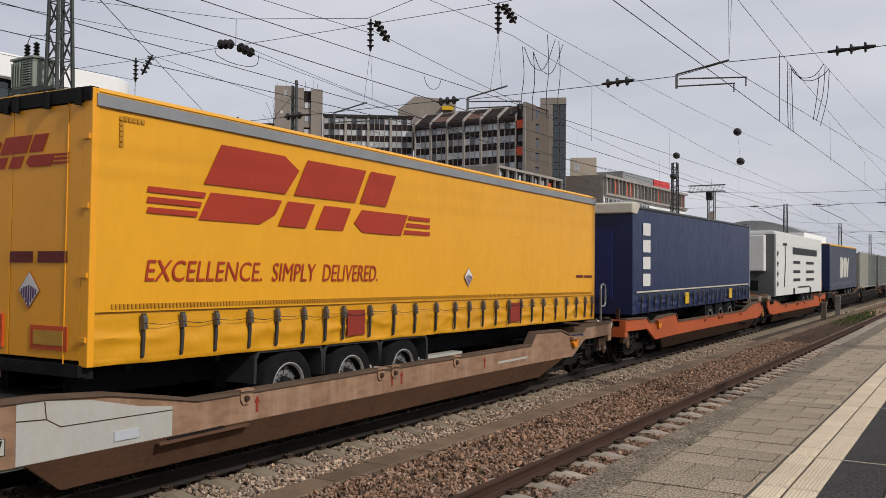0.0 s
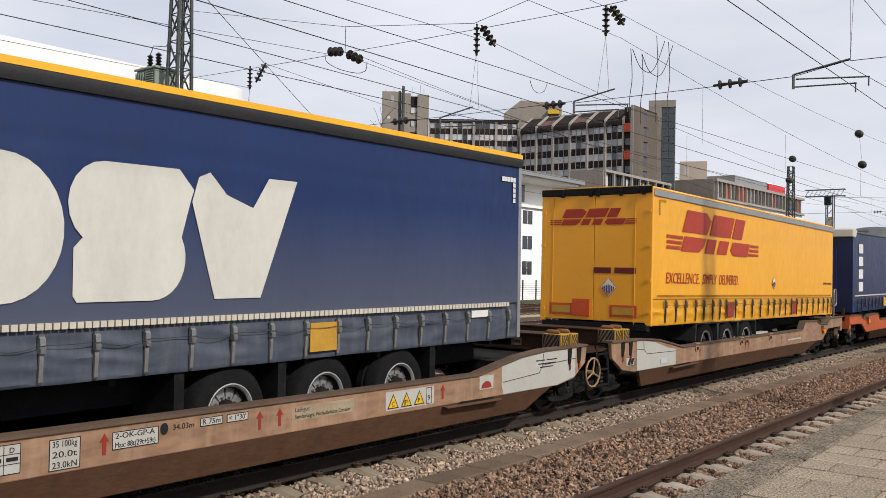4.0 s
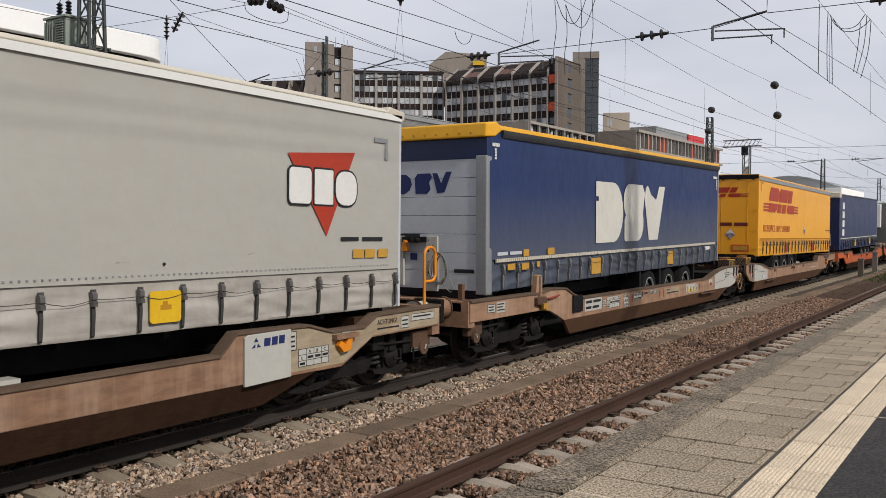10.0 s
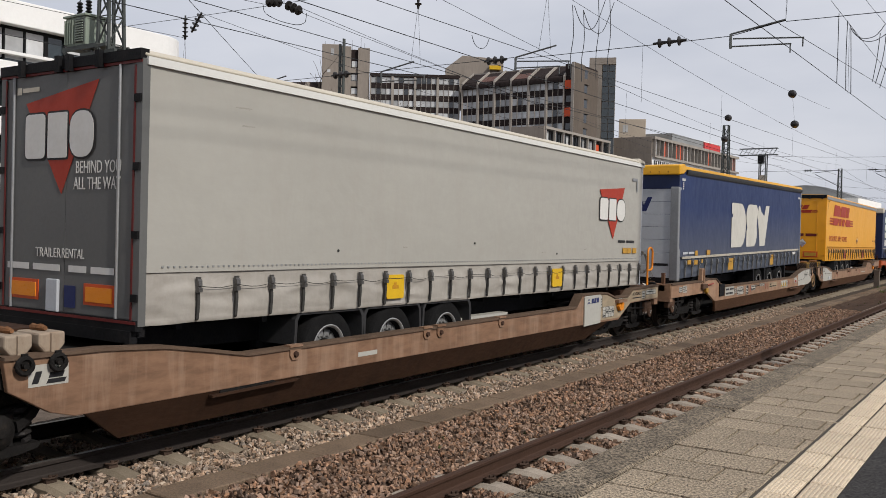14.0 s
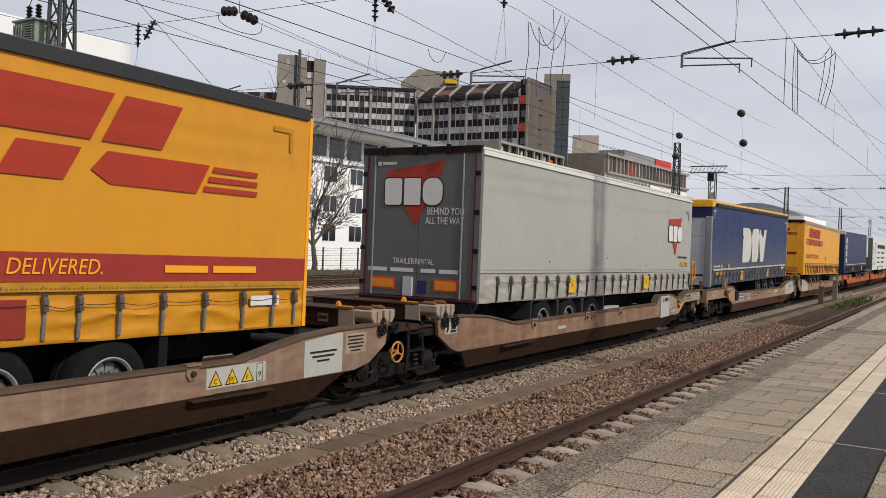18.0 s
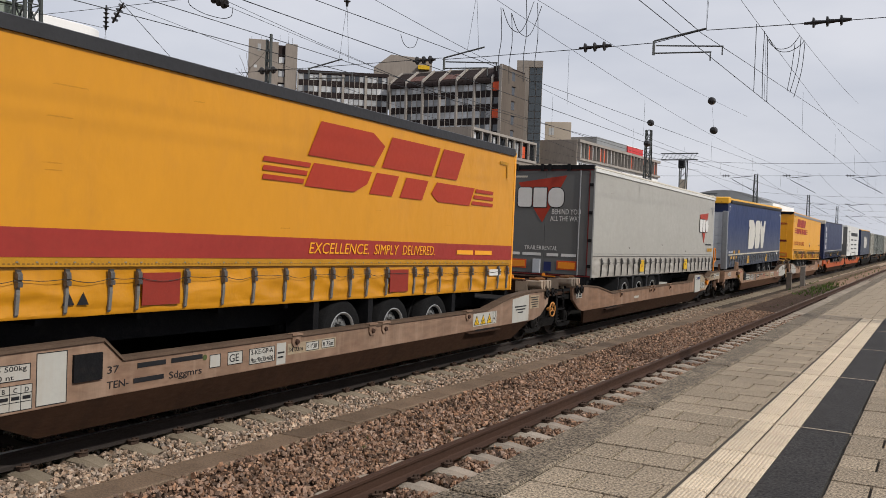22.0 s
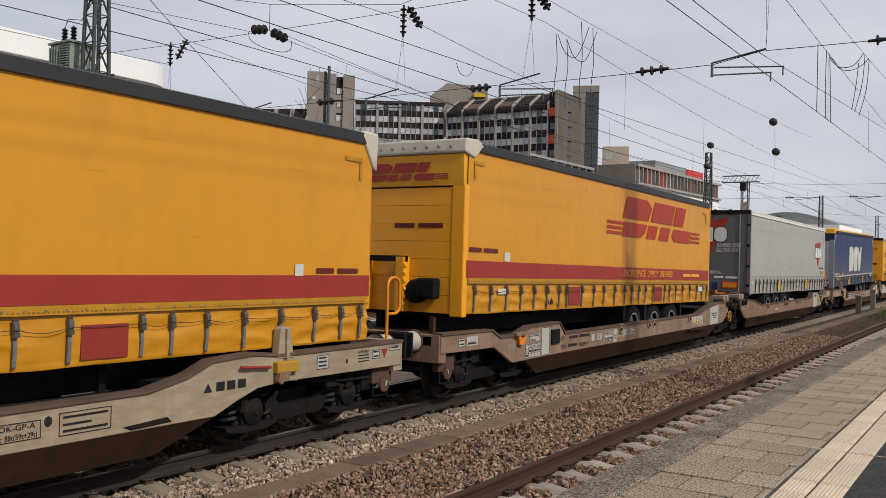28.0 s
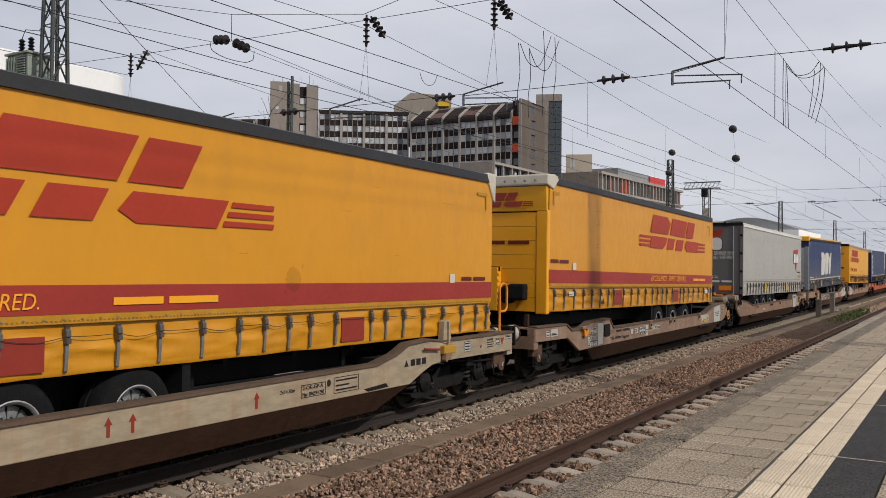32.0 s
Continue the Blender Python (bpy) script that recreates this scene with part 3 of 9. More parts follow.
def words(text, size, material, width=0.0, shear=0.0, spacing=1.0):
    """A mesh of built-in letters, drawn in its own x and y, centred on neither; width: squeezed to that."""
    cu = bpy.data.curves.new("lettering", "FONT")
    cu.body, cu.size, cu.extrude, cu.shear, cu.resolution_u, cu.space_character = text, size, 0.0015, shear, 3, spacing
    ob = bpy.data.objects.new("lettering", cu)
    scene.collection.objects.link(ob)
    bpy.context.view_layer.update()
    me = bpy.data.meshes.new_from_object(ob.evaluated_get(bpy.context.evaluated_depsgraph_get()))
    bpy.data.objects.remove(ob)
    if width and me.vertices:
        xs = [v.co.x for v in me.vertices]
        k = width / max(1e-6, max(xs) - min(xs))
        for v in me.vertices:
            v.co.x = (v.co.x - min(xs)) * k
    me.materials.clear()
    me.materials.append(material)
    return me


SIDE = Matrix(((0, 0, 1, 0), (1, 0, 0, 0), (0, 1, 0, 0), (0, 0, 0, 1)))   # drawn on a face that looks along +x
FRONT = Matrix(((1, 0, 0, 0), (0, 0, -1, 0), (0, 1, 0, 0), (0, 0, 0, 1)))  # drawn on a face that looks along -y


def write(text, size, material, parent, x, y, z, face=SIDE, width=0.0, shear=0.0, name="lettering"):
    ob = new(name, words(text, size, material, width, shear))
    ob.parent = parent
    ob.matrix_basis = Matrix.Translation((x, y, z)) @ face
    return ob


def rnd(k):
    return (math.sin(k * 12.9898) * 43758.5453) % 1.0


def decal(name, polys, material, parent, x=None, y=None, t=0.003, label=""):
    """Flat print: polygons in (y, z) on a side at x, or in (x, z) on an end at y."""
    s = Shape()
    for p in polys:
        if x is not None:
            s.prism(p, "x", x, x + t)
        else:
            s.prism(p, "y", y, y - t)
    return part(name, s, material, parent, label)


def rect(a, b, c, d):
    return [(a, c), (b, c), (b, d), (a, d)]


def disc(a, b, r, n=16, r2=None):
    return [(a + r * math.cos(2 * math.pi * i / n), b + (r2 or r) * math.sin(2 * math.pi * i / n)) for i in range(n)]


# ---- ground, tracks and platform ----
X_TRAIN, X_NEAR = -8.83, -3.93     # middles of the two tracks
X_FAR = (-13.5, -18.3, -22.9, -31.5, -36.0)
rng = np.random.default_rng(4)

g = Shape()
xs = [-1600, -500, -200, -110, -70, -46, -40, -25, -12, -2.4, 9, 40, 200, 1600]
ys = [-400, -60, -10, 10, 30, 60, 120, 300, 900, 2600]
zs = {-46: -0.6, -70: -1.3, -110: -1.6, -200: -1.6, -500: -1.6, -1600: -1.6}
for y in ys:
    for x in xs:
        g.v.append((x, y, zs.get(x, -0.36)))
nx = len(xs)
for j in range(len(ys) - 1):
    for i in range(nx - 1):
        g.f.append((j * nx + i, j * nx + i + 1, (j + 1) * nx + i + 1, (j + 1) * nx + i))
ground = tagged(new("ground", g.mesh("ground", GROUND)), "brown gravel ground of the railway yard", "ground", kind="structure")


def heap(x):
    """Height of the ballast heaped against the trough covers."""
    return 0.105 * math.exp(-((x + 6.36) / 0.22) ** 2)


def bed(x0, x1, y0, y1, step, material, name, label):
    """An uneven sheet of ballast."""
    s = Shape()
    nu, nv = int((x1 - x0) / step) + 1, int((y1 - y0) / step) + 1
    for j in range(nv):
        for i in range(nu):
            x, y = x0 + (x1 - x0) * i / (nu - 1), y0 + (y1 - y0) * j / (nv - 1)
            z = -0.268 + heap(x) + 0.022 * noise.noise(Vector((x * 1.3, y * 1.3, 0))) + 0.02 * noise.noise(Vector((x * 7, y * 7, 3)))
            if i in (0, nu - 1) or j in (0, nv - 1):
                z = -0.37
            s.v.append((x, y, z))
    for j in range(nv - 1):
        for i in range(nu - 1):
            s.f.append((j * nu + i, j * nu + i + 1, (j + 1) * nu + i + 1, (j + 1) * nu + i))
    return tagged(new(name, s.mesh(name, material, fix=False)), label, "ballast", kind="structure")


bed(-10.9, -6.54, -6, 60, 0.15, BED, "ballast_bed_train", "ballast bed under the train, coloured as the shade between its stones")
bed(-6.54, -2.36, -6, 60, 0.15, BED_RUST, "ballast_bed_near", "rust-brown ballast bed beside the platform, darkened as the shade between its stones")
bed(-10.9, -6.54, 60, 420, 1.2, STONE, "ballast_bed_train_far", "pale ballast bed running into the distance")
bed(-6.54, -2.36, 60, 420, 1.2, STONE_RUST, "ballast_bed_near_far", "brown ballast bed running into the distance")
bed(-26.5, -10.95, -6, 420, 1.2, STONE, "ballast_bed_yard", "ballast of the tracks behind the train")
bed(-38.5, -29.4, -6, 420, 1.2, STONE, "ballast_bed_back", "ballast of the back tracks of the yard")


def stones(name, x0, x1, y0, y1, n, material, label, skip):
    """Broken stones, each a crushed block of its own."""
    base = np.array([(x, y, z) for z in (-1, 1) for y in (-1, 1) for x in (-1, 1)], float)
    faces = np.array([(0, 2, 3, 1), (4, 5, 7, 6), (0, 1, 5, 4), (2, 6, 7, 3), (0, 4, 6, 2), (1, 3, 7, 5)])
    px, py = rng.uniform(x0, x1, n), y0 + (y1 - y0) * rng.uniform(0, 1, n) ** 1.35
    keep = np.array([not skip(a, b) for a, b in zip(px, py)])
    px, py = px[keep], py[keep]
    n = len(px)
    v = base[None] * rng.uniform(0.4, 1.0, (n, 8, 3)) * (rng.uniform(0.012, 0.034, (n, 1, 1)) * rng.uniform(0.55, 1.35, (n, 1, 3)) * (1.0, 1.0, 0.72))
    a, b, c = (rng.uniform(0, 6.28, n) for _ in range(3))
    ca, sa, cb, sb, cc, sc = np.cos(a), np.sin(a), np.cos(b), np.sin(b), np.cos(c), np.sin(c)
    r = np.stack([np.stack([cc * cb, cc * sb * sa - sc * ca, cc * sb * ca + sc * sa], -1),
                  np.stack([sc * cb, sc * sb * sa + cc * ca, sc * sb * ca - cc * sa], -1),
                  np.stack([-sb, cb * sa, cb * ca], -1)], 1)
    v = np.einsum("nij,nkj->nki", r, v)
    pz = np.array([-0.250 + heap(p) + 0.022 * noise.noise(Vector((p * 1.3, q * 1.3, 0))) for p, q in zip(px, py)]) + rng.uniform(-0.004, 0.034, n)
    v += np.stack([px, py, pz], -1)[:, None]
    me = bpy.data.meshes.new(name)
    me.from_pydata(v.reshape(-1, 3).tolist(), [], (faces[None] + 8 * np.arange(n)[:, None, None]).reshape(-1, 4).tolist())
    me.materials.append(material)
    return tagged(new(name, me), label, "ballast", kind="stuff")


SLEEPER_STEP, SLEEPER_0 = 0.69, 8.24


def on_sleeper(x, y, xc):
    d = (y - SLEEPER_0 + SLEEPER_STEP / 2) % SLEEPER_STEP - SLEEPER_STEP / 2
    return abs(x - xc) < 1.3 and abs(d) < 0.165


stones("ballast_stones", -9.6, -6.74, 2.4, 34, 58000, STONE, "loose pale grey-brown ballast stones", lambda x, y: on_sleeper(x, y, X_TRAIN) or abs(x - X_TRAIN - 0.755) < 0.08)
stones("ballast_stones", -6.35, -2.5, 2.4, 34, 76000, STONE_RUST, "loose rust-brown ballast stones", lambda x, y: on_sleeper(x, y, X_NEAR) or abs(abs(x - X_NEAR) - 0.755) < 0.08)

RAIL_POLY = [(-0.075, -0.172), (0.075, -0.172), (0.075, -0.16), (0.02, -0.145), (0.01, -0.13), (0.01, -0.05), (0.034, -0.038), (0.036, -0.008), (0.03, -0.001), (-0.03, -0.001), (-0.036, -0.008), (-0.034, -0.038), (-0.01, -0.05), (-0.01, -0.13), (-0.02, -0.145), (-0.075, -0.16)]
SLEEPER_POLY = [(-1.3, -0.38), (1.3, -0.38), (1.3, -0.235), (0.98, -0.19), (0.52, -0.185), (0.30, -0.215), (-0.30, -0.215), (-0.52, -0.185), (-0.98, -0.19), (-1.3, -0.235)]


def sleeper_mesh(mt):
    s = Shape()
    n = len(SLEEPER_POLY)
    for y, top in ((-0.13, 0.018), (-0.082, 0.0), (0.082, 0.0), (0.13, 0.018)):
        s.v += [(x, y, z - (top * 2.2 if z > -0.3 else 0)) for x, z in SLEEPER_POLY]
    for k in range(3):
        s.f += [(k * n + i, k * n + (i + 1) % n, (k + 1) * n + (i + 1) % n, (k + 1) * n + i) for i in range(n)]
    s.f += [tuple(range(n))[::-1], tuple(range(3 * n, 4 * n))]
    return s.mesh("sleeper", mt)


def fastener_shape(s, x, y):
    """A spring clip with its bolt on either side of the rail."""
    for k in (-1, 1):
        s.box(x + k * 0.115 - 0.035, x + k * 0.115 + 0.035, y - 0.055, y + 0.055, -0.19, -0.155)
        s.cone((x + k * 0.12, y, -0.16), (x + k * 0.12, y, -0.115), 0.024, 0.018, 6)
        s.tube([(x + k * 0.07, y - 0.05, -0.15), (x + k * 0.12, y - 0.075, -0.135), (x + k * 0.16, y - 0.03, -0.14), (x + k * 0.16, y + 0.03, -0.14), (x + k * 0.12, y + 0.075, -0.135), (x + k * 0.07, y + 0.05, -0.15)], 0.012, 4)


def track(name, xc, y0, y1, side, head, near, label):
    t = thing(name, 0, 0, 0, label, "railway track", kind="structure")
    for k in (-1, 1):
        part("rail", Shape().prism([(x + xc + k * 0.755, z) for x, z in RAIL_POLY], "y", y0, y1), side, t, "steel rail with a worn head")
        part("rail_head", Shape().box(xc + k * 0.755 - 0.027, xc + k * 0.755 + 0.027, y0, y1, -0.003, 0.002), head, t, "smooth running surface")
    ks = range(math.ceil((y0 - SLEEPER_0) / SLEEPER_STEP), math.floor((y1 - SLEEPER_0) / SLEEPER_STEP))
    me = sleeper_mesh(SLEEPER if xc > -5 else SLEEPER_DUSTY) if near else None
    rest, clips = Shape(), Shape()
    for k in ks:
        y = SLEEPER_0 + k * SLEEPER_STEP
        if near and 0 < y < near:
            o = part("sleeper", me, None, t)
            o.location = (xc, y, 0)
            o.rotation_euler = (0, 0, rng.uniform(-0.006, 0.006))
        elif y > 0:
            rest.prism([(x + xc, z) for x, z in SLEEPER_POLY], "y", y - 0.13, y + 0.13)
        if near and 0 < y < 45:
            for q in (-1, 1):
                fastener_shape(clips, xc + q * 0.755, y)
    tagged(part("far_sleepers", rest, SLEEPER if xc > -5 else SLEEPER_DUSTY, t, "distant concrete sleepers"), kind="stuff")
    if near:
        tagged(part("rail_fasteners", clips, CLIP, t, "rusty spring clips and bolts"), kind="stuff")
    return t


track("track_near", X_NEAR, -6, 420, RAIL_SIDE, RAIL_SIDE, 70, "empty track with rust-brown rails on concrete sleepers")
track("track_train", X_TRAIN, -6, 420, RAIL_DULL, RAIL_TOP, 70, "track under the freight train, grey rails")
for i, x in enumerate(X_FAR):
    track("track_yard_%d" % (i + 1), x, -6, 300, RAIL_SIDE, RAIL_TOP, 0, "yard track behind the train")

# covered cable trough between the tracks
trough = thing("cable_trough", 0, 0, 0, "line of dirty brown concrete trough covers between the tracks", "cable trough", kind="structure")
cover = Shape().slab(-0.2, 0.2, -0.497, 0.497, -0.16, 0.0, 0.012).mesh("cover_slab", TROUGH)
part("channel", Shape().box(-6.7, -6.42, -6, 120, -0.4, -0.15), TROUGH, trough)
for k in range(-4, 60):
    o = part("cover_slab", cover, None, trough)
    o.location = (-6.55 + rng.uniform(-0.012, 0.012), k + 0.5, -0.1 + rng.uniform(-0.008, 0.008))
    o.rotation_euler = (rng.uniform(-0.01, 0.01), rng.uniform(-0.015, 0.015), rng.uniform(-0.008, 0.008))
part("far_covers", Shape().box(-6.75, -6.35, 60.02, 120, -0.2, -0.1), TROUGH, trough)

# platform
PZ, PE = 0.96, -2.32
platform = thing("platform", 0, 0, 0, "station platform with grey paving slabs and a cream tactile strip", "platform", kind="structure")
part("core", Shape().box(PE + 0.06, 12, -12, 300, -0.45, PZ - 0.07), CONCRETE, platform, "concrete platform wall")
part("bedding", Shape().box(PE + 0.1, 12, -12, 300, PZ - 0.1, PZ - 0.018), JOINT, platform, "sandy joints under the slabs")
STRIP0, STRIP1, DARK1 = -1.262, -0.89, -0.525
STRIP_END = 18.9


def edge_pieces():
    me = Shape().slab(PE, -2.03, 0, 2.985, PZ - 0.2, PZ, 0.015).mesh("edge_slab", EDGE)
    for k in range(-5, 60):
        o = part("edge_slab", me, None, platform)
        o.location.y = 4.27 + 3.0 * k + 0.0075
    part("joint_strip", Shape().box(-2.02, 12, 4.27 - 0.008, 4.27 + 0.008, PZ - 0.02, PZ - 0.001), WHITE, platform, "pale joint across the platform")


edge_pieces()
slab_half = {}


def paving(x0, x1, y0, y1, near, length=0.46, pitch=0.375):
    """Slabs in courses across the platform, each course shifted by half a slab."""
    rest = Shape()
    row, y = 0, y0
    while y < y1 - 0.02:
        x = x0 - (length / 2 if row % 2 else 0)
        while x < x1 - 0.02:
            a, b = max(x, x0), min(x + length, x1)
            if b - a > 0.05:
                dz = rng.uniform(-0.004, 0.004)
                if near[0] < y < near[1]:
                    key = (round(b - a, 3), round(pitch, 3))
                    if key not in slab_half:
                        slab_half[key] = Shape().slab(0.008, b - a - 0.008, 0.008, pitch - 0.008, -0.06, 0, 0.003).mesh("paving_slab", SLAB)
                    o = part("paving_slab", slab_half[key], None, platform)
                    o.location = (a, y, PZ + dz)
                else:
                    rest.slab(a + 0.008, b - 0.008, y + 0.008, y + pitch - 0.008, PZ - 0.06, PZ + dz, 0.003)
            x += length
        y += pitch
        row += 1
    if rest.v:
        tagged(part("far_paving", rest, SLAB, platform, "grey paving slabs further along"), kind="stuff")


def strip_pieces():
    """Two columns of ribbed tiles, a dark joint between them, each tile as long as a course of slabs."""
    for x0, x1 in ((-1.262, -1.092), (-1.074, -0.892)):
        w = x1 - x0
        s = Shape().slab(0.0, w, 0.006, 0.369, -0.05, -0.004, 0.004)
        n = 7
        for i in range(n):
            a = 0.01 + i * (w - 0.014) / n
            s.slab(a, a + (w - 0.014) / n * 0.58, 0.01, 0.365, -0.006, 0.001, 0.002)
        me = s.mesh("tactile_tile", TACTILE)
        y = 4.27 - 0.375 * 6
        while y < STRIP_END - 0.05:
            o = part("tactile_tile", me, None, platform)
            o.location = (x0, y, PZ + rng.uniform(-0.002, 0.003))
            y += 0.375


# masts' footings and lattice masts
def lattice_mast(name, x, y, z0, z1, w0, w1, material, label, turn=0.0, foot=True):
    t = thing(name, x, y, z0, label, "mast")
    t.rotation_euler.z = turn
    h, legs = z1 - z0, []
    n = max(4, int(h / (w0 * 1.05)))
    for i, (sx, sy) in enumerate(((-1, -1), (1, -1), (1, 1), (-1, 1))):
        part("leg", Shape().cone((sx * w0 / 2, sy * w0 / 2, 0), (sx * w1 / 2, sy * w1 / 2, h), 0.08, 0.065, 4), material, t)
    for a, b in (((-1, -1), (1, -1)), ((1, -1), (1, 1)), ((1, 1), (-1, 1)), ((-1, 1), (-1, -1))):
        br = Shape()
        for k in range(n):
            za, zb = h * k / n, h * (k + 1) / n
            ra, rb = (w0 + (w1 - w0) * k / n) / 2, (w0 + (w1 - w0) * (k + 1) / n) / 2
            p, q = (a, b) if k % 2 else (b, a)
            for p_, q_, r_ in (((p[0] * ra, p[1] * ra, za), (q[0] * rb, q[1] * rb, zb), 0.032), ((p[0] * rb, p[1] * rb, zb), (q[0] * rb, q[1] * rb, zb), 0.022)):
                if y < 30:
                    part("brace", Shape().cone(p_, q_, r_, r_, 4), material, t)
                else:
                    br.cone(p_, q_, r_, r_, 4)
        if br.v:
            tagged(part("bracing", br, material, t), kind="stuff")
    if foot:
        part("footing", Shape().slab(-w0 * 0.9, w0 * 0.9, -w0 * 0.9, w0 * 0.9, -0.4, 0.15, 0.03), CONCRETE, t)
    return t


lattice_mast("lattice_mast", -27.12, 18.4, -0.36, 14.5, 0.92, 0.42, MAST_GREEN, "tall grey-green lattice mast carrying the overhead span")
lattice_mast("lattice_mast", 3.1, 17.78, PZ, 13.6, 0.62, 0.5, MAST_GREEN, "slim lattice mast on the platform carrying the overhead span", foot=False)


# ---- road trailers on the train ----
LEN, HALF, Z0 = 13.4, 1.275, 1.29   # body length, half width, height of the curtain's foot over the rails
BODY = 2.84


def wheel(parent, x, y, z, name="wheel"):
    """A trailer wheel with a deep rim and nuts, outer side to +x or -x by the sign of x."""
    k = 1 if x > 0 else -1
    w = new(name)
    w.empty_display_size = 0.2
    w.parent = parent
    w.location = (x, y, z)
    t = Shape().lathe([(-0.19 * k, 0.30), (-0.19 * k, 0.44), (-0.15 * k, 0.49), (-0.05 * k, 0.5), (-0.04 * k, 0.49), (0.0, 0.49), (0.01 * k, 0.5), (0.13 * k, 0.495), (0.175 * k, 0.465), (0.185 * k, 0.40), (0.18 * k, 0.31), (0.12 * k, 0.29)], (0, 0, 0), "x", 32, False)
    part("tyre", t, RUBBER, w, "black dusty tyre", smooth=True)
    r = Shape().lathe([(-0.05 * k, 0.30), (0.16 * k, 0.30), (0.15 * k, 0.27), (0.05 * k, 0.255), (0.02 * k, 0.24), (0.045 * k, 0.15), (0.05 * k, 0.001)], (0, 0, 0), "x", 32)
    part("rim", r, STEEL_DARK, w, "dark recess of the rim", smooth=True)
    lip = Shape().lathe([(0.155 * k, 0.272), (0.17 * k, 0.278), (0.186 * k, 0.30), (0.182 * k, 0.312), (0.165 * k, 0.312)], (0, 0, 0), "x", 32, False)
    part("rim_lip", lip, RIM_LIP, w, "bright steel rim edge", smooth=True)
    sp = Shape()
    for i in range(10):
        a = 2 * math.pi * i / 10
        c_, s_ = math.cos(a), math.sin(a)
        sp.add([(k * x_, r_ * c_ - o_ * s_, r_ * s_ + o_ * c_) for x_, r_, o_ in ((0.05, 0.13, 0.04), (0.05, 0.13, -0.04), (0.045, 0.272, -0.074), (0.045, 0.272, 0.074), (0.09, 0.13, 0.038), (0.09, 0.13, -0.038), (0.07, 0.272, -0.07), (0.07, 0.272, 0.07))],
               [(4, 5, 6, 7), (0, 4, 7, 3), (1, 2, 6, 5), (2, 3, 7, 6), (0, 1, 5, 4), (0, 3, 2, 1)])
        sp.cone((0.08 * k, 0.155 * c_, 0.155 * s_), (0.125 * k, 0.155 * c_, 0.155 * s_), 0.02, 0.015, 6)
    part("wheel_disc", sp, RIM, w, "grey wheel disc with nuts and hand holes")
    part("hub", Shape().lathe([(0.05 * k, 0.13), (0.10 * k, 0.125), (0.16 * k, 0.11), (0.17 * k, 0.05), (0.175 * k, 0.001)], (0, 0, 0), "x", 20), BOGIE, w, "greasy hub", smooth=True)
    return w


_wheel_src = {}


def wheels_of(t, ys, z):
    for y in ys:
        for x in (1.03, -1.03):
            if x not in _wheel_src:
                _wheel_src[x] = wheel(t, x, y, z)
            else:
                src = _wheel_src[x]
                o = copy_thing(src, pose(x, y, z))
                o.parent = t


_strap = {}


def strap_meshes(zhi, zlo, web):
    key = (round(zhi, 2), round(zlo, 2), web.name)
    if key not in _strap:
        s = Shape()
        s.prism([(0, zlo), (0.016, zlo + 0.02), (0.03, (zhi + zlo) / 2), (0.012, zhi), (0.0, zhi)], "y", -0.019, 0.019)
        b = Shape().prism([(0.0, zhi - 0.15), (0.055, zhi - 0.145), (0.058, zhi - 0.10), (0.036, zhi - 0.09), (0.052, zhi - 0.075), (0.048, zhi - 0.02), (0.026, zhi), (0.03, zhi + 0.02), (0.0, zhi + 0.02)], "y", -0.026, 0.026)
        _strap[key] = (s.mesh("strap", web), b.mesh("buckle", BUCKLE if web.name == "dusty_grey_webbing" and zhi < 0.45 else BUCKLE_DARK))
    return _strap[key]


def straps(t, ys, zhi, zlo, web=None):
    a, b = strap_meshes(zhi, zlo, web or STRAP)
    for y in ys:
        o = part("strap", a, None, t)
        o.location = (HALF + 0.007, y, 0)
        part("buckle", b, None, o)
    # a customs cord sags from strap to strap
    pts = []
    for i in range(len(ys) - 1):
        for k in range(5):
            u = k / 5
            pts.append((HALF + 0.034, ys[i] + (ys[i + 1] - ys[i]) * u, zhi - 0.07 - 0.05 * math.sin(math.pi * u) * (0.6 + 0.4 * math.sin(3.0 * i))))
    part("tie_cord", Shape().tube(pts, 0.004, 4), STRAP, t, "thin dark cord along the skirt")


def dashes(t, y0, y1, z0, z1, step, fill, material, name, label, x=None):
    """A row of short stitches or tape squares, too small to pick apart."""
    s = Shape()
    x = HALF + 0.014 if x is None else x
    for i in range(int((y1 - y0) / step)):
        y = y0 + i * step
        s.box(x - 0.02, x + 0.006, y, y + step * fill, z0, z1)
    return tagged(part(name, s, material, t, label), kind="stuff")


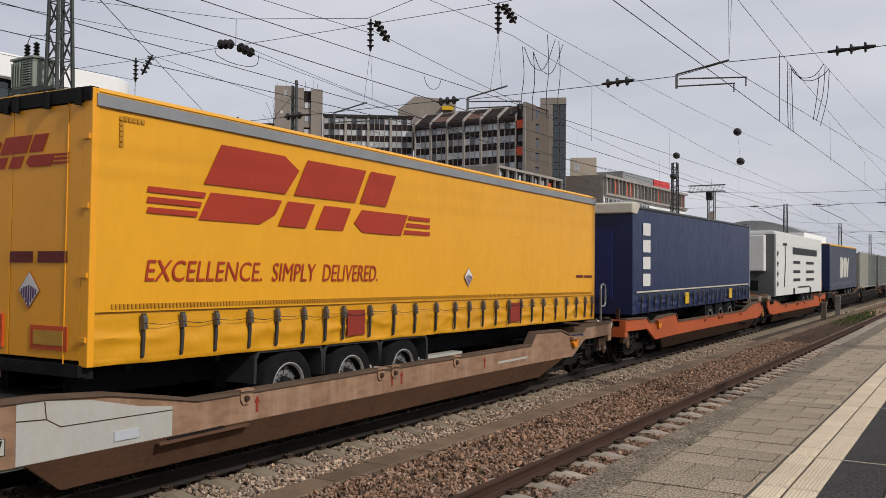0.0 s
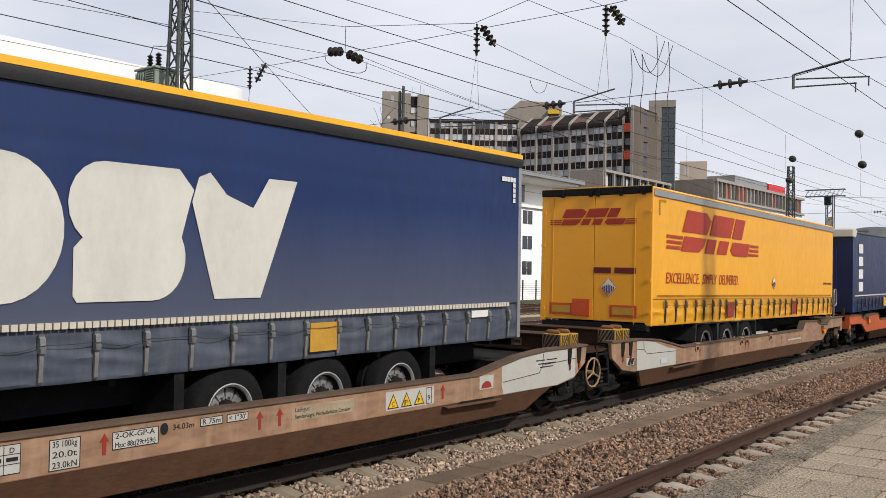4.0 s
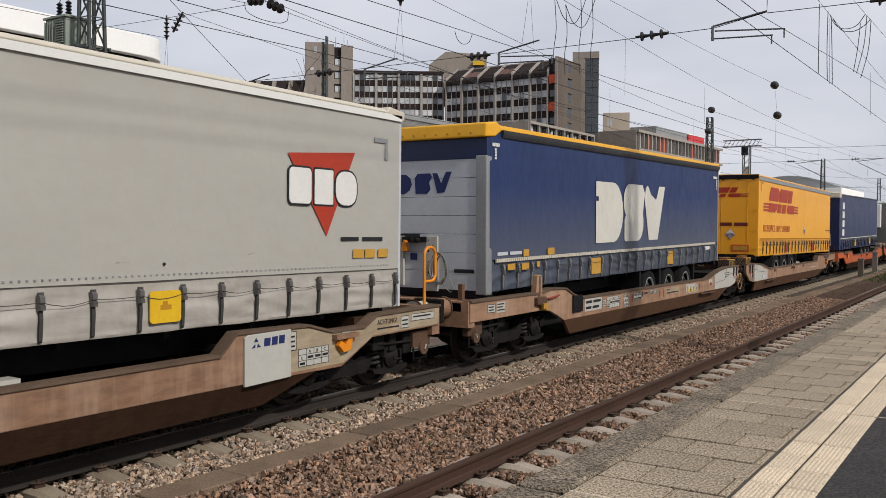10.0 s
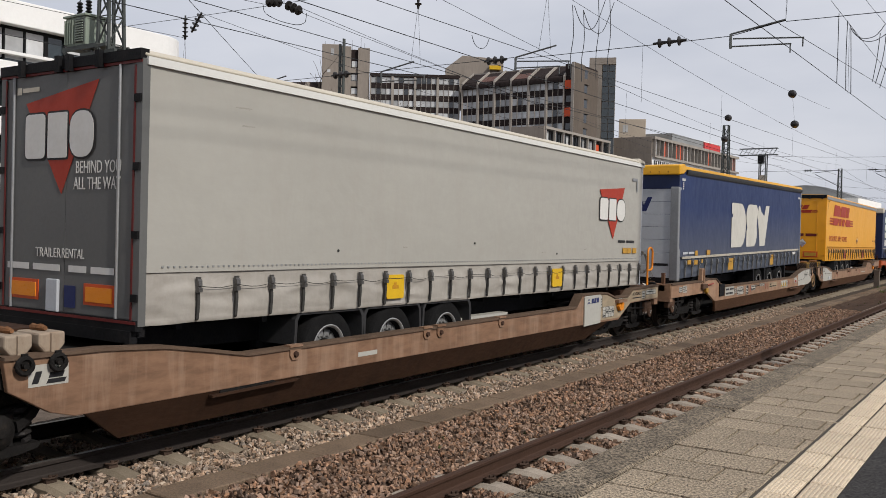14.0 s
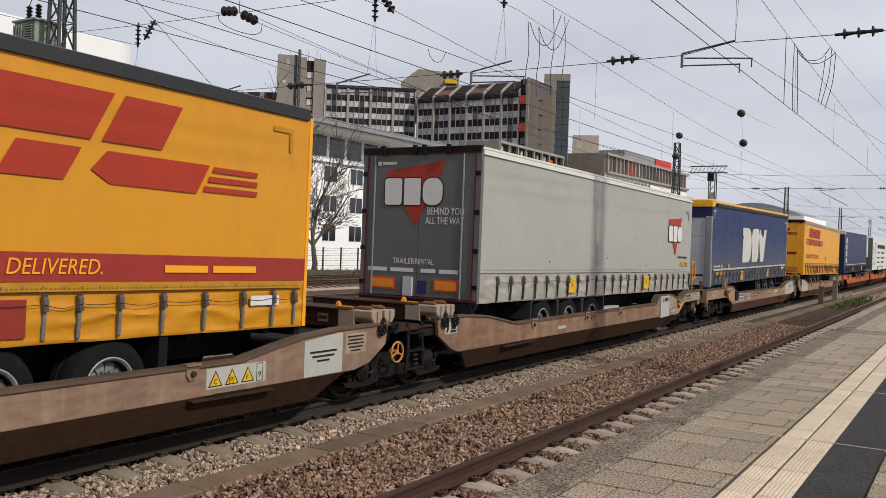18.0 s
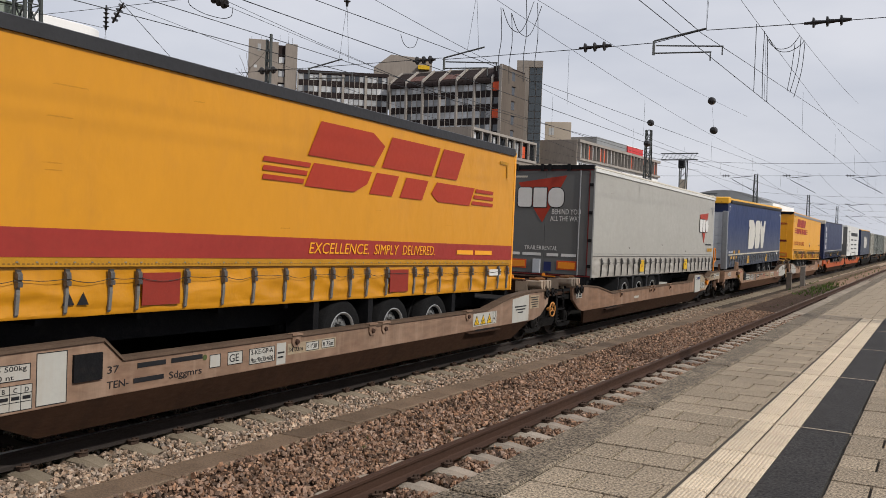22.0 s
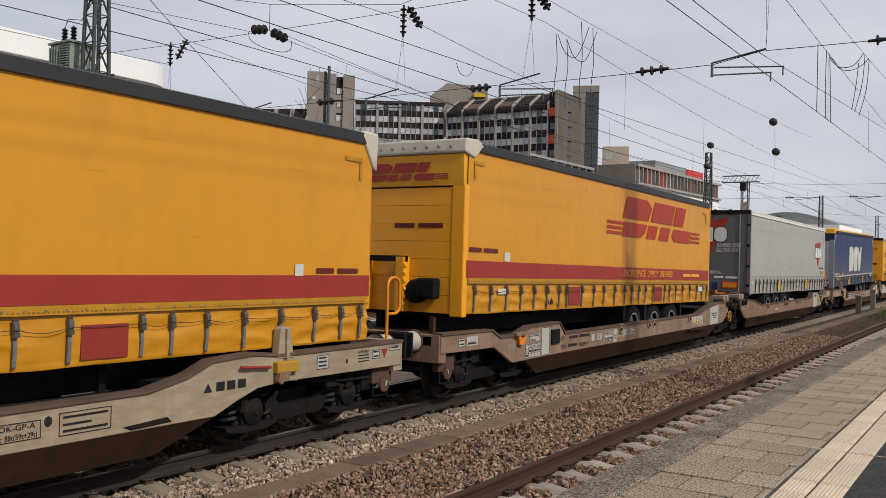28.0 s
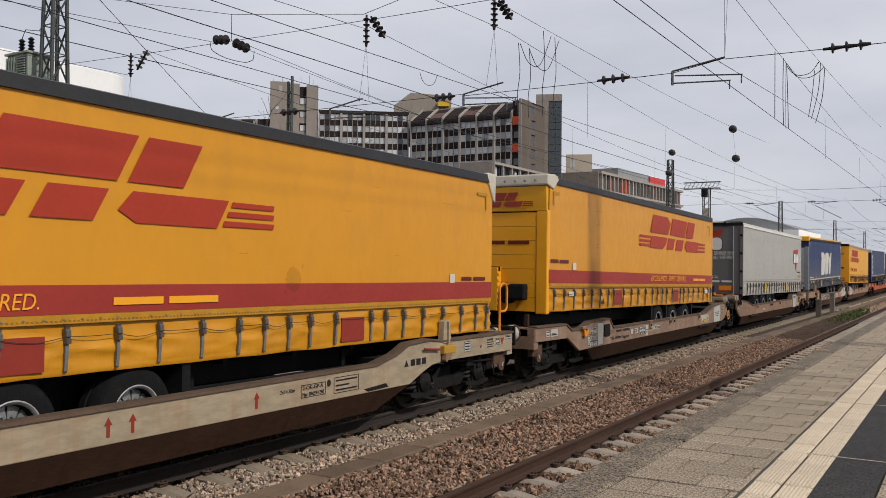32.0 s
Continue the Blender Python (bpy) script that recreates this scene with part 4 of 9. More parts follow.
def wavy_side(material, t, name, x, y0, y1, z0, z1, amp, label="", wl=0.62, rows=8, seed=0.0, folds=0.0):
    """A hanging sheet that bellies in and out a little between its ties."""
    s = Shape()
    n = int((y1 - y0) / 0.09) + 1
    for j in range(rows + 1):
        for i in range(n + 1):
            y, u = y0 + (y1 - y0) * i / n, j / rows
            z = z0 + (z1 - z0) * u
            d = amp * (0.55 + 0.45 * math.sin(2 * math.pi * y / wl + seed)) * math.sin(math.pi * min(1, u * 1.15 + 0.12)) ** 0.7
            if folds:
                # slack cloth: a few slanting creases and a bulge towards the foot
                c1 = noise.noise(Vector((y * 1.3 + z * 1.9, z * 4.2 - y * 0.4, seed)))
                c2 = noise.noise(Vector((y * 3.1 - z * 2.2, z * 6.5, seed + 4)))
                d += folds * (1.5 * (1 - abs(c1) * 3.2) + 0.8 * c2) * math.sin(math.pi * min(1, u * 1.1))
                d += folds * 1.4 * max(0.0, 0.5 - abs(u - 0.06) * 14) - 0.016
            d += amp * 0.8 * noise.noise(Vector((y * 0.7, z * 1.1, seed))) + amp * 0.25 * noise.noise(Vector((y * 4, z * 3, seed + 5)))
            s.v.append((x + (0.021 * math.tanh(d / 0.021) - 0.012 if folds else d), y, z + (0.012 * noise.noise(Vector((y * 1.7, 0.0, seed + 9))) * (1 - u) if folds else 0)))
    k = n + 1
    front = len(s.v)
    s.f += [(j * k + i, j * k + i + 1, (j + 1) * k + i + 1, (j + 1) * k + i) for j in range(rows) for i in range(n)]
    s.v += [(x - 0.045, y0, z0), (x - 0.045, y1, z0), (x - 0.045, y1, z1), (x - 0.045, y0, z1)]
    s.f += [(front, front + 3, front + 2, front + 1)]
    s.f += [tuple([front] + [0 + i for i in range(k)] + [front + 1])]
    s.f += [tuple([front + 2] + [rows * k + i for i in range(k)][::-1] + [front + 3])]
    return part(name, s, material, t, label, smooth=True)


def chassis(t, rear_near, zf=0.0):
    """Frame rails, cross members, axles and mudguards below the floor."""
    m = lambda y: y if rear_near else LEN - y
    for x in (-0.55, 0.55):
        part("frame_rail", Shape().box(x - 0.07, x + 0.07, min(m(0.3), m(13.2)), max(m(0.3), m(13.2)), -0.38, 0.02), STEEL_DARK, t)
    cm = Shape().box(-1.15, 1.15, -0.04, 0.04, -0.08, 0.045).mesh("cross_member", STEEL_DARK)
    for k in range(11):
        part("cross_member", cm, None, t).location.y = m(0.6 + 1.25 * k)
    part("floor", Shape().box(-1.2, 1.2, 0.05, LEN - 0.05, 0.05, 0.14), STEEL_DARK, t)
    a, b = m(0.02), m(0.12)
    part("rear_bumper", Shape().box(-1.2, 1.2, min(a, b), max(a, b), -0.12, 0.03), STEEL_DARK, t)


def mudguards(t, ys, z):
    for y in ys:
        outer = [(y + 0.675, z + 0.1), (y + 0.66, z + 0.42), (y + 0.54, z + 0.60), (y - 0.54, z + 0.60), (y - 0.66, z + 0.42), (y - 0.675, z + 0.1)]
        inner = [(y - 0.63, z + 0.1), (y - 0.615, z + 0.40), (y - 0.52, z + 0.555), (y + 0.52, z + 0.555), (y + 0.615, z + 0.40), (y + 0.63, z + 0.1)]
        g_ = part("mudguard", Shape().prism(outer + inner, "x", 0.62, 1.235), GUARD, t, "black plastic mudguard with square shoulders")
        lip = part("guard_lip", Shape().prism([(y - 0.60, z + 0.47), (y + 0.60, z + 0.47), (y + 0.645, z + 0.44), (y + 0.54, z + 0.60), (y - 0.54, z + 0.60), (y - 0.645, z + 0.44)], "x", 1.205, 1.236), GUARD, g_, "dusty ribbed edge of the guard")
        for k in range(3):
            part("guard_rib", Shape().box(1.236, 1.243, y - 0.56, y + 0.56, z + 0.485 + 0.036 * k, z + 0.5 + 0.036 * k), GUARD, lip)


def trailer(name, off, label, group, rear_near, wheel_ys, skin, side_mat, roof_mat, roof_h=0.15, guards=False, gate=0.55):
    """Floor frame, wheels, curtain, roof and end walls; returns the empty that carries them."""
    t = thing(name, X_TRAIN, off, Z0, label, "trailer", group)
    chassis(t, rear_near)
    zw = 0.79 - Z0
    wheels_of(t, wheel_ys, zw)
    for y in wheel_ys:
        ax = Shape().rod((-1.0, y, zw), (1.0, y, zw), 0.08)
        ax.box(-0.6, -0.45, y - 0.5, y + 0.2, zw - 0.05, zw + 0.3).box(0.45, 0.6, y - 0.5, y + 0.2, zw - 0.05, zw + 0.3)
        part("axle", ax, STEEL_DARK, t)
    for y in wheel_ys:
        part("air_spring", Shape().lathe([(0, 0.12), (0.06, 0.15), (0.2, 0.15), (0.26, 0.12)], (0.52, y - 0.55, zw - 0.05), "z", 12), STEEL_DARK, t)
    if guards:
        mudguards(t, wheel_ys, zw)
    else:
        for y in (wheel_ys[0] - 0.66, (wheel_ys[0] + wheel_ys[1]) / 2 + 0.0, wheel_ys[2] + 0.66):
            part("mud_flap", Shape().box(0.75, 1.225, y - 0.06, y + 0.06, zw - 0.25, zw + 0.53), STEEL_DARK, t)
    wavy_side(skin, t, "curtain", HALF, 0.05, LEN - 0.05, gate, BODY - roof_h, 0.006, side_mat, wl=1.9, rows=14, seed=off)
    part("far_curtain", Shape().box(-HALF, -HALF + 0.03, 0.03, LEN - 0.03, 0.05, BODY - roof_h), skin, t)
    part("roof", Shape().prism([(-HALF, BODY - roof_h), (HALF + 0.005, BODY - roof_h), (HALF + 0.015, BODY - 0.05), (HALF - 0.05, BODY), (0, BODY + 0.02), (-HALF + 0.05, BODY), (-HALF, BODY - 0.05)], "y", 0.0, LEN), roof_mat, t, bevel=0.02)
    return t


def slant(y0, y1, z0, z1, k):
    """A leaning block: its top is pushed along by k."""
    return [(y0, z0), (y1, z0), (y1 + k, z1), (y0 + k, z1)]


def slanted_emblem(t, y0, z0, w, h, material, x=None, y=None, label="red slanted emblem shape"):
    """Three slanted blocks, each cut by a level gap, between two sets of stripes."""
    polys = []
    sc, k = w / 10.0, h * 0.55
    for a, b in ((1.0, 3.45), (3.75, 6.05), (6.25, 7.4)):
        q = slant(y0 + a * sc + k * 0.48, y0 + b * sc + k * 0.48, z0 + 0.46 * h, z0 + h, k * 0.52)
        if a == 1.0:
            q[2:3] = [(q[2][0], z0 + 0.82 * h), (q[2][0] - 0.05 * w, z0 + h)]
        polys.append(q)
    for a, b in ((1.3, 3.45), (3.65, 4.6), (4.95, 6.0), (6.45, 8.55)):
        q = slant(y0 + a * sc, y0 + b * sc, z0, z0 + 0.36 * h, k * 0.36)
        if a == 6.45:
            q[0:1] = [(q[0][0], z0 + 0.14 * h), (q[0][0] + 0.035 * w, z0)]
        if a == 1.3:
            q[1:2] = [(q[1][0] - 0.04 * w, z0), (q[1][0] + 0.01 * w, z0 + 0.15 * h)]
        polys.append(q)
    for i in range(3):
        z = z0 + h * (0.03 + 0.125 * i)
        polys.append(slant(y0, y0 + 1.25 * sc + i * 0.1 * sc, z, z + 0.07 * h, 0.03 * sc))
        polys.append(slant(y0 + 8.7 * sc + i * 0.1 * sc, y0 + 10 * sc, z, z + 0.07 * h, 0.03 * sc))
    return [decal("emblem_shape", [p_], material, t, x, y, label=label) for p_ in polys]


def bars(t, a, b, z0, z1, material, x=None, y=None, n=1, name="mark_bar", gap=0.18):
    """Writing too small or private to copy: plain bars of its size."""
    m_ = 1 if n < 7 else 2
    zc_, zh_ = (z0 + z1) / 2, (z1 - z0) * 0.33
    z0, z1 = zc_ - zh_, zc_ + zh_
    w = (b - a) / m_
    for i in range(m_):
        decal(name, [rect(a + i * w, a + (i + 1) * w - (0.0 if i == m_ - 1 else min(0.08, w * 0.2)), z0, z1)], material, t, x, y)


def gate_boards(t, name, material, y0, y1, z0, z1, seed, label=""):
    return wavy_side(material, t, name, HALF, y0, y1, z0, z1, 0.022, label, wl=0.55, rows=20, seed=seed, folds=0.019)


def diamond_mark(t, a, z, r, x=None, y=None):
    """A white square stood on its corner with purple uprights."""
    decal("diamond_plate", [[(a - r * 0.9, z), (a, z - r), (a + r * 0.9, z), (a, z + r)]], RED_BAND, t, x, y, label="diamond sign with a thin red rim")
    q = r * 0.93
    decal("diamond_face", [[(a - q * 0.9, z), (a, z - q), (a + q * 0.9, z), (a, z + q)]], WHITE, t, None if x is None else x + 0.003, None if y is None else y - 0.003, label="white diamond face")
    for i in (-3, -2, -1, 0, 1, 2, 3):
        h = q * (1 - abs(i) / 4.2)
        decal("upright_stripe", [rect(a + i * q * 0.21 - q * 0.075, a + i * q * 0.21 + q * 0.06, z - h * 0.9, z + h * 0.3)], PURPLE, t, None if x is None else x + 0.006, None if y is None else y - 0.006)


GROUP = "trailers on the freight train"
SX = HALF + 0.016
T_S = {}

# yellow trailer with slogan, doors towards the platform end
a = trailer("semi_trailer", 6.75, "yellow curtain-side trailer with red slanted emblem and slogan", GROUP, True, (3.05, 4.37, 5.68), YELLOW, "smooth yellow curtain", YELLOW, 0.06, True)
T_S["first"] = (a, 6.82, -0.48)
gate_boards(a, "skirt", SKIRT_YELLOW, 0.05, LEN - 0.05, 0.0, 0.56, 1.0, "creased yellow tarpaulin skirt")
straps(a, [0.65, 1.18, 1.68, 2.23, 2.71, 3.22, 3.67, 4.06, 4.68, 5.29, 5.87, 6.49, 7.09, 7.57, 8.07, 8.56, 9.07, 9.57, 10.07, 10.59, 11.2, 11.75, 12.3, 12.8, 13.2], 0.5, 0.05)
dashes(a, 0.25, LEN - 0.2, 0.585, 0.63, 0.05, 0.55, HEM, "hem_stitches", "stitched hem along the curtain")
part("roof_rail", Shape().box(HALF - 0.01, HALF + 0.03, 0.02, LEN - 0.02, BODY - 0.20, BODY - 0.075), ALU, a, "grey aluminium roof rail")
part("corner_post", Shape().box(HALF - 0.12, HALF + 0.012, -0.02, 0.06, 0.0, BODY - 0.02), YELLOW_DOOR, a, bevel=0.01)
part("corner_post", Shape().box(-HALF, -HALF + 0.12, -0.02, 0.06, 0.0, BODY - 0.02), YELLOW_DOOR, a, bevel=0.01)
part("front_wall", Shape().box(-HALF, HALF, LEN - 0.05, LEN, 0.0, BODY - 0.05), YELLOW_DOOR, a)
for k in (0, 1):
    d = part("door_leaf", Shape().box(-1.16 + 1.165 * k, -0.005 + 1.165 * k, -0.02, 0.03, 0.06, BODY - 0.16), YELLOW_DOOR, a, "flat yellow door leaf", bevel=0.008)
    part("lock_rod", Shape().rod((-0.98 + 1.9 * k, -0.024, 0.02), (-0.98 + 1.9 * k, -0.024, BODY - 0.14), 0.007), YELLOW_DOOR, d)
for z in (0.25, 0.9, 1.6, 2.3):
    for x in (-HALF + 0.06, HALF - 0.06):
        part("hinge", Shape().box(x - 0.05, x + 0.05, -0.04, -0.015, z, z + 0.05), YELLOW_DOOR, a)
part("door_header", Shape().box(-HALF, HALF, -0.04, 0.05, BODY - 0.15, BODY - 0.01), STEEL_DARK, a, "black header rail")
for x in (-0.75, -0.08, 0.08, 0.6, 1.1):
    part("header_clamp", Shape().box(x - 0.03, x + 0.03, -0.08, -0.03, BODY - 0.19, BODY - 0.02), STEEL_DARK, a)
part("lamp_bar", Shape().box(-1.2, 1.2, -0.06, 0.02, -0.1, 0.02), STEEL_DARK, a)
for x0, x1 in ((-1.02, -0.5), (0.40, 0.96)):
    part("reflector_plate", Shape().box(x0 - 0.02, x1 + 0.02, -0.03, -0.02, 0.15, 0.40), RED_PLATE, a, "red bordered plate")
    part("reflector_plate", Shape().box(x0 + 0.04, x1 - 0.04, -0.036, -0.028, 0.20, 0.35), AMBER_PLATE, a, "orange reflective plate")
part("flag_plate", Shape().box(-0.48, -0.08, -0.045, -0.02, 0.14, 0.50), RED_PLATE, a, "orange-red square plate")
slanted_emblem(a, -1.06, 2.06, 2.0, 0.34, RED, y=-0.026, label="red slanted emblem shape")
bars(a, 0.0, 0.95, 1.02, 1.2, DARK_RED, y=-0.026, n=9)
diamond_mark(a, 0.345, 0.76, 0.20, y=-0.026)
slanted_emblem(a, 0.66, 1.57, 5.6, 0.90, RED, x=SX)
write("EXCELLENCE.", 0.33, RED, a, SX, 0.66, 0.87, width=1.793, shear=0.18, name="slogan_word")
write("SIMPLY", 0.33, RED, a, SX, 2.61, 0.87, width=0.865, shear=0.18, name="slogan_word")
write("DELIVERED.", 0.33, RED, a, SX, 3.60, 0.87, width=1.279, shear=0.18, name="slogan_word")
diamond_mark(a, 7.54, 0.94, 0.17, x=SX)
bars(a, 12.3, 13.2, 0.94, 1.02, DARK_RED, x=SX, n=8)
tagged(decal("corner_mark", [rect(0.30, 0.35, 2.26 + 0.055 * i, 2.30 + 0.055 * i) for i in range(6)] + [rect(0.30 + 0.055 * i, 0.34 + 0.055 * i, 2.535, 2.585) for i in range(1, 6)], HEM, a, x=SX - 0.002, label="worn reflective corner mark"), kind="stuff")
for y in (4.16, 9.14):
    part("side_plate", Shape().box(HALF + 0.008, HALF + 0.019, y, y + 0.40, 0.1, 0.46), RED_SQ, a, "red square plate on the skirt")

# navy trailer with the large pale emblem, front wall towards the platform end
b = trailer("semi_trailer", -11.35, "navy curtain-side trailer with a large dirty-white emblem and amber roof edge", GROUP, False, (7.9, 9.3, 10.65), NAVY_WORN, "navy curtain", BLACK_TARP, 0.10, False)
T_S["second"] = (b, -11.32, 0.56)
gate_boards(b, "skirt", NAVY_DUST, 0.05, LEN - 0.05, 0.0, 0.56, 2.0, "dusty grey-blue skirt")
dashes(b, 0.25, LEN - 0.3, 0.50, 0.56, 0.075, 0.8, WHITE_FLAP, "reflective_tape", "pale reflective tape squares along the curtain", HALF + 0.024)
straps(b, [0.49, 1.03, 1.55, 2.08, 2.64, 3.16, 3.7, 4.14, 4.76] + [5.25 + 0.52 * i for i in range(16)], 0.44, 0.02, STRAP_PALE)
part("roof_edge", Shape().prism([(HALF - 0.06, BODY - 0.04), (HALF + 0.03, BODY - 0.04), (HALF + 0.02, BODY + 0.03), (HALF - 0.06, BODY + 0.05)], "y", 0.25, LEN), ORANGE_ROOF, b, "amber roof edge")
part("roof_roll", Shape().prism([(HALF - 0.03, BODY - 0.05), (HALF + 0.05, BODY - 0.05), (HALF + 0.055, BODY - 0.10), (HALF + 0.03, BODY - 0.175), (HALF - 0.03, BODY - 0.18)], "y", 0.45, LEN - 0.02), BLACK_TARP, b, "dark rolled tarpaulin under the roof edge", smooth=True)
part("roof_cap", Shape().prism([(-0.12, BODY - 0.20), (0.22, BODY - 0.17), (0.5, BODY - 0.02), (0.25, BODY + 0.09), (-0.1, BODY + 0.05)], "x", -HALF - 0.03, HALF + 0.03), ORANGE_ROOF, b, "amber tarpaulin cap with eyelets", bevel=0.03)
for i in range(10):
    part("eyelet", Shape().cone((-1.1 + 0.235 * i, -0.125, BODY - 0.12), (-1.1 + 0.235 * i, -0.14, BODY - 0.12), 0.024, 0.02, 8), HEM, b)
part("front_banner", Shape().box(-HALF + 0.01, HALF, -0.03, 0.06, BODY - 0.55, BODY - 0.2), NAVY, b, "navy tarpaulin over the front wall")
for i in range(7):
    z = 0.02 + 0.325 * i
    part("front_panel", Shape().slab(-1.16, 1.06, -0.02, 0.05, z, z + 0.318, 0.004), PANEL_GREY, b, "grey ribbed front panel")
for x0, x1 in ((1.06, HALF + 0.004), (-HALF, -1.16)):
    part("corner_post", Shape().box(x0, x1, -0.05, 0.14, -0.05, BODY - 0.5), ALU, b, "aluminium corner post", bevel=0.02)
part("bolster", Shape().box(-1.2, 1.2, -0.02, 0.3, -0.12, 0.02), STEEL_DARK, b)
for x in (-0.66, 0.06):
    br_ = part("connector_post", Shape().box(x, x + 0.24, -0.075, -0.025, 0.06 if x < 0 else -0.02, 0.95), WHITE_PANEL, b, "perforated white bracket", bevel=0.008)
    for k in range(9):
        r_ = 0.022 if k in (2, 6) else 0.012
        part("hole", Shape().cone((x + 0.06 + 0.09 * (k % 2), -0.076, 0.12 + 0.095 * k), (x + 0.06 + 0.09 * (k % 2), -0.079, 0.12 + 0.095 * k), r_, r_, 8), BLACK, br_)
part("valve_bar", Shape().box(-0.44, 0.08, -0.1, -0.03, 0.84, 0.94), STEEL_DARK, b, "dark valve bar between the brackets", bevel=0.012)
for x in (-0.52, -0.2, -0.08):
    part("valve", Shape().cone((x, -0.1, 0.88), (x, -0.19, 0.87), 0.045, 0.035, 10), STEEL_DARK, b)
part("hose_socket", Shape().prism([(-0.40, 0.68), (-0.28, 0.68), (-0.31, 0.86), (-0.36, 0.88)], "y", -0.17, -0.1), SAFETY, b, "orange coupling head")
part("socket", Shape().box(-0.3, -0.16, -0.035, -0.02, 0.52, 0.64), NAVY_INK, b, "small dark blue socket plate")
cab = Shape()
for k in range(7):
    w_, h_, ox = 0.10 + 0.014 * k, 0.25 + 0.012 * (k % 3), 0.012 * math.sin(k * 2.1)
    cab.tube([(0.38 + ox + w_ * math.cos(i * 0.449) * (1 - 0.25 * math.sin(i * 0.449)), -0.09 - 0.012 * k, 0.36 + h_ * math.sin(i * 0.449) + 0.01 * k) for i in range(14)], 0.008, 5, True)
cab.tube([(0.42, -0.1, 0.2), (0.5, -0.12, 0.05), (0.6, -0.1, -0.02), (0.66, -0.1, 0.06), (0.58, -0.1, 0.22)], 0.008, 5)
part("cable_coil", cab, CORD, b, "hank of pale cable")
decal("emblem", [[(-0.68, 1.70), (-0.44, 1.70), (-0.32, 1.76), (-0.27, 1.87), (-0.30, 1.98), (-0.40, 2.05), (-0.68, 2.05)], [(-0.19, 1.70), (0.06, 1.70), (0.13, 1.78), (0.1, 1.9), (0.16, 2.0), (0.12, 2.06), (-0.14, 2.06), (-0.21, 1.98), (-0.2, 1.88)], [(0.27, 1.71), (0.42, 1.72), (0.57, 2.08), (0.45, 2.08), (0.35, 1.88), (0.27, 2.06), (0.17, 2.06)]], NAVY_INK, b, y=-0.024, label="navy emblem on the front wall")
bars(b, -1.08, -0.1, 0.92, 1.0, BLACK, y=-0.024, n=9)
bars(b, 0.62, 1.02, 0.30, 0.40, BLACK, y=-0.024, n=5)


def pale_emblem(t, y0, z0, w, h):
    """Three plain shapes in dirty white: a round-shouldered block, a notched block and a wedge."""
    u, v = w / 4.35, h / 1.32
    P = lambda *q: [(y0 + a * u, z0 + c * v) for a, c in q]

    first = [(0.0, 0.0), (0.95, 0.0)] + [(0.95 + 0.58 * math.sin(radians(12 * i)), 0.66 - 0.66 * math.cos(radians(12 * i))) for i in range(1, 15)] + [(0.95, 1.32), (0.0, 1.32), (0.0, 1.0), (0.14, 1.0), (0.14, 0.9), (0.0, 0.9)]
    second = [(1.66, 0.0), (2.45, 0.0)] + [(2.45 + 0.38 * math.sin(radians(12 * i)), 0.42 - 0.42 * math.cos(radians(12 * i))) for i in range(1, 11)] + [(2.88, 1.0), (2.92, 1.12), (2.74, 1.32), (1.92, 1.32)] + [(1.92 - 0.36 * math.sin(radians(18 * i)), 0.92 + 0.40 * math.cos(radians(18 * i))) for i in range(1, 9)] + [(1.62, 0.5), (1.62, 0.06)]
    third = [(3.2, 0.0), (3.82, 0.0), (4.34, 1.32), (3.92, 1.32), (3.7, 0.98), (3.34, 1.1), (3.12, 1.32), (2.98, 1.26), (2.9, 1.0)]
    shapes = [P(*first), P(*second), P(*third)]
    return [decal("emblem_shape", [p_], CREAM_PRINT, t, x=SX, label="dirty-white plain emblem shape") for p_ in shapes]


pale_emblem(b, 4.46, 0.735, 4.27, 1.32)
bars(b, 0.3, 1.18, 0.60, 0.69, PANEL_GREY, x=SX, n=9)
for y, z, w_, h_ in ((1.21, 0.57, 0.21, 0.13), (2.18, 0.57, 0.28, 0.13), (0.63, 0.35, 0.27, 0.11), (1.15, 0.33, 0.27, 0.12), (1.74, 0.36, 0.11, 0.1)):
    part("warning_label", Shape().box(HALF + 0.026, HALF + 0.036, y, y + w_, z, z + h_), AMBER_PLATE, b, "small dusty amber label")
tagged(decal("corner_mark", [rect(0.12 + 0.05 * i, 0.16 + 0.05 * i, 2.50, 2.56) for i in range(5)] + [rect(0.2, 0.26, 2.28 + 0.05 * i, 2.32 + 0.05 * i) for i in range(4)], WHITE, b, x=SX, label="pale reflective corner mark"), kind="stuff")
tagged(decal("corner_mark", [rect(12.85 + 0.075 * i, 12.915 + 0.075 * i, 2.42, 2.49) for i in range(5)] + [rect(13.15, 13.215, 2.10 + 0.08 * i, 2.165 + 0.08 * i) for i in range(4)], WHITE, b, x=SX), kind="stuff")
part("maker_plate", Shape().box(HALF + 0.022, HALF + 0.03, 12.1, 12.55, 0.36, 0.46), WHITE, b)
for y in (4.24, 8.96):
    part("side_plate", Shape().box(HALF + 0.008, HALF + 0.02, y, y + 0.48, 0.08, 0.42), AMBER_PLATE, b, "amber square plate on the skirt")
part("rear_frame", Shape().box(-HALF, HALF + 0.01, LEN - 0.08, LEN, 0.0, BODY - 0.05), ALU, b, "aluminium rear frame")

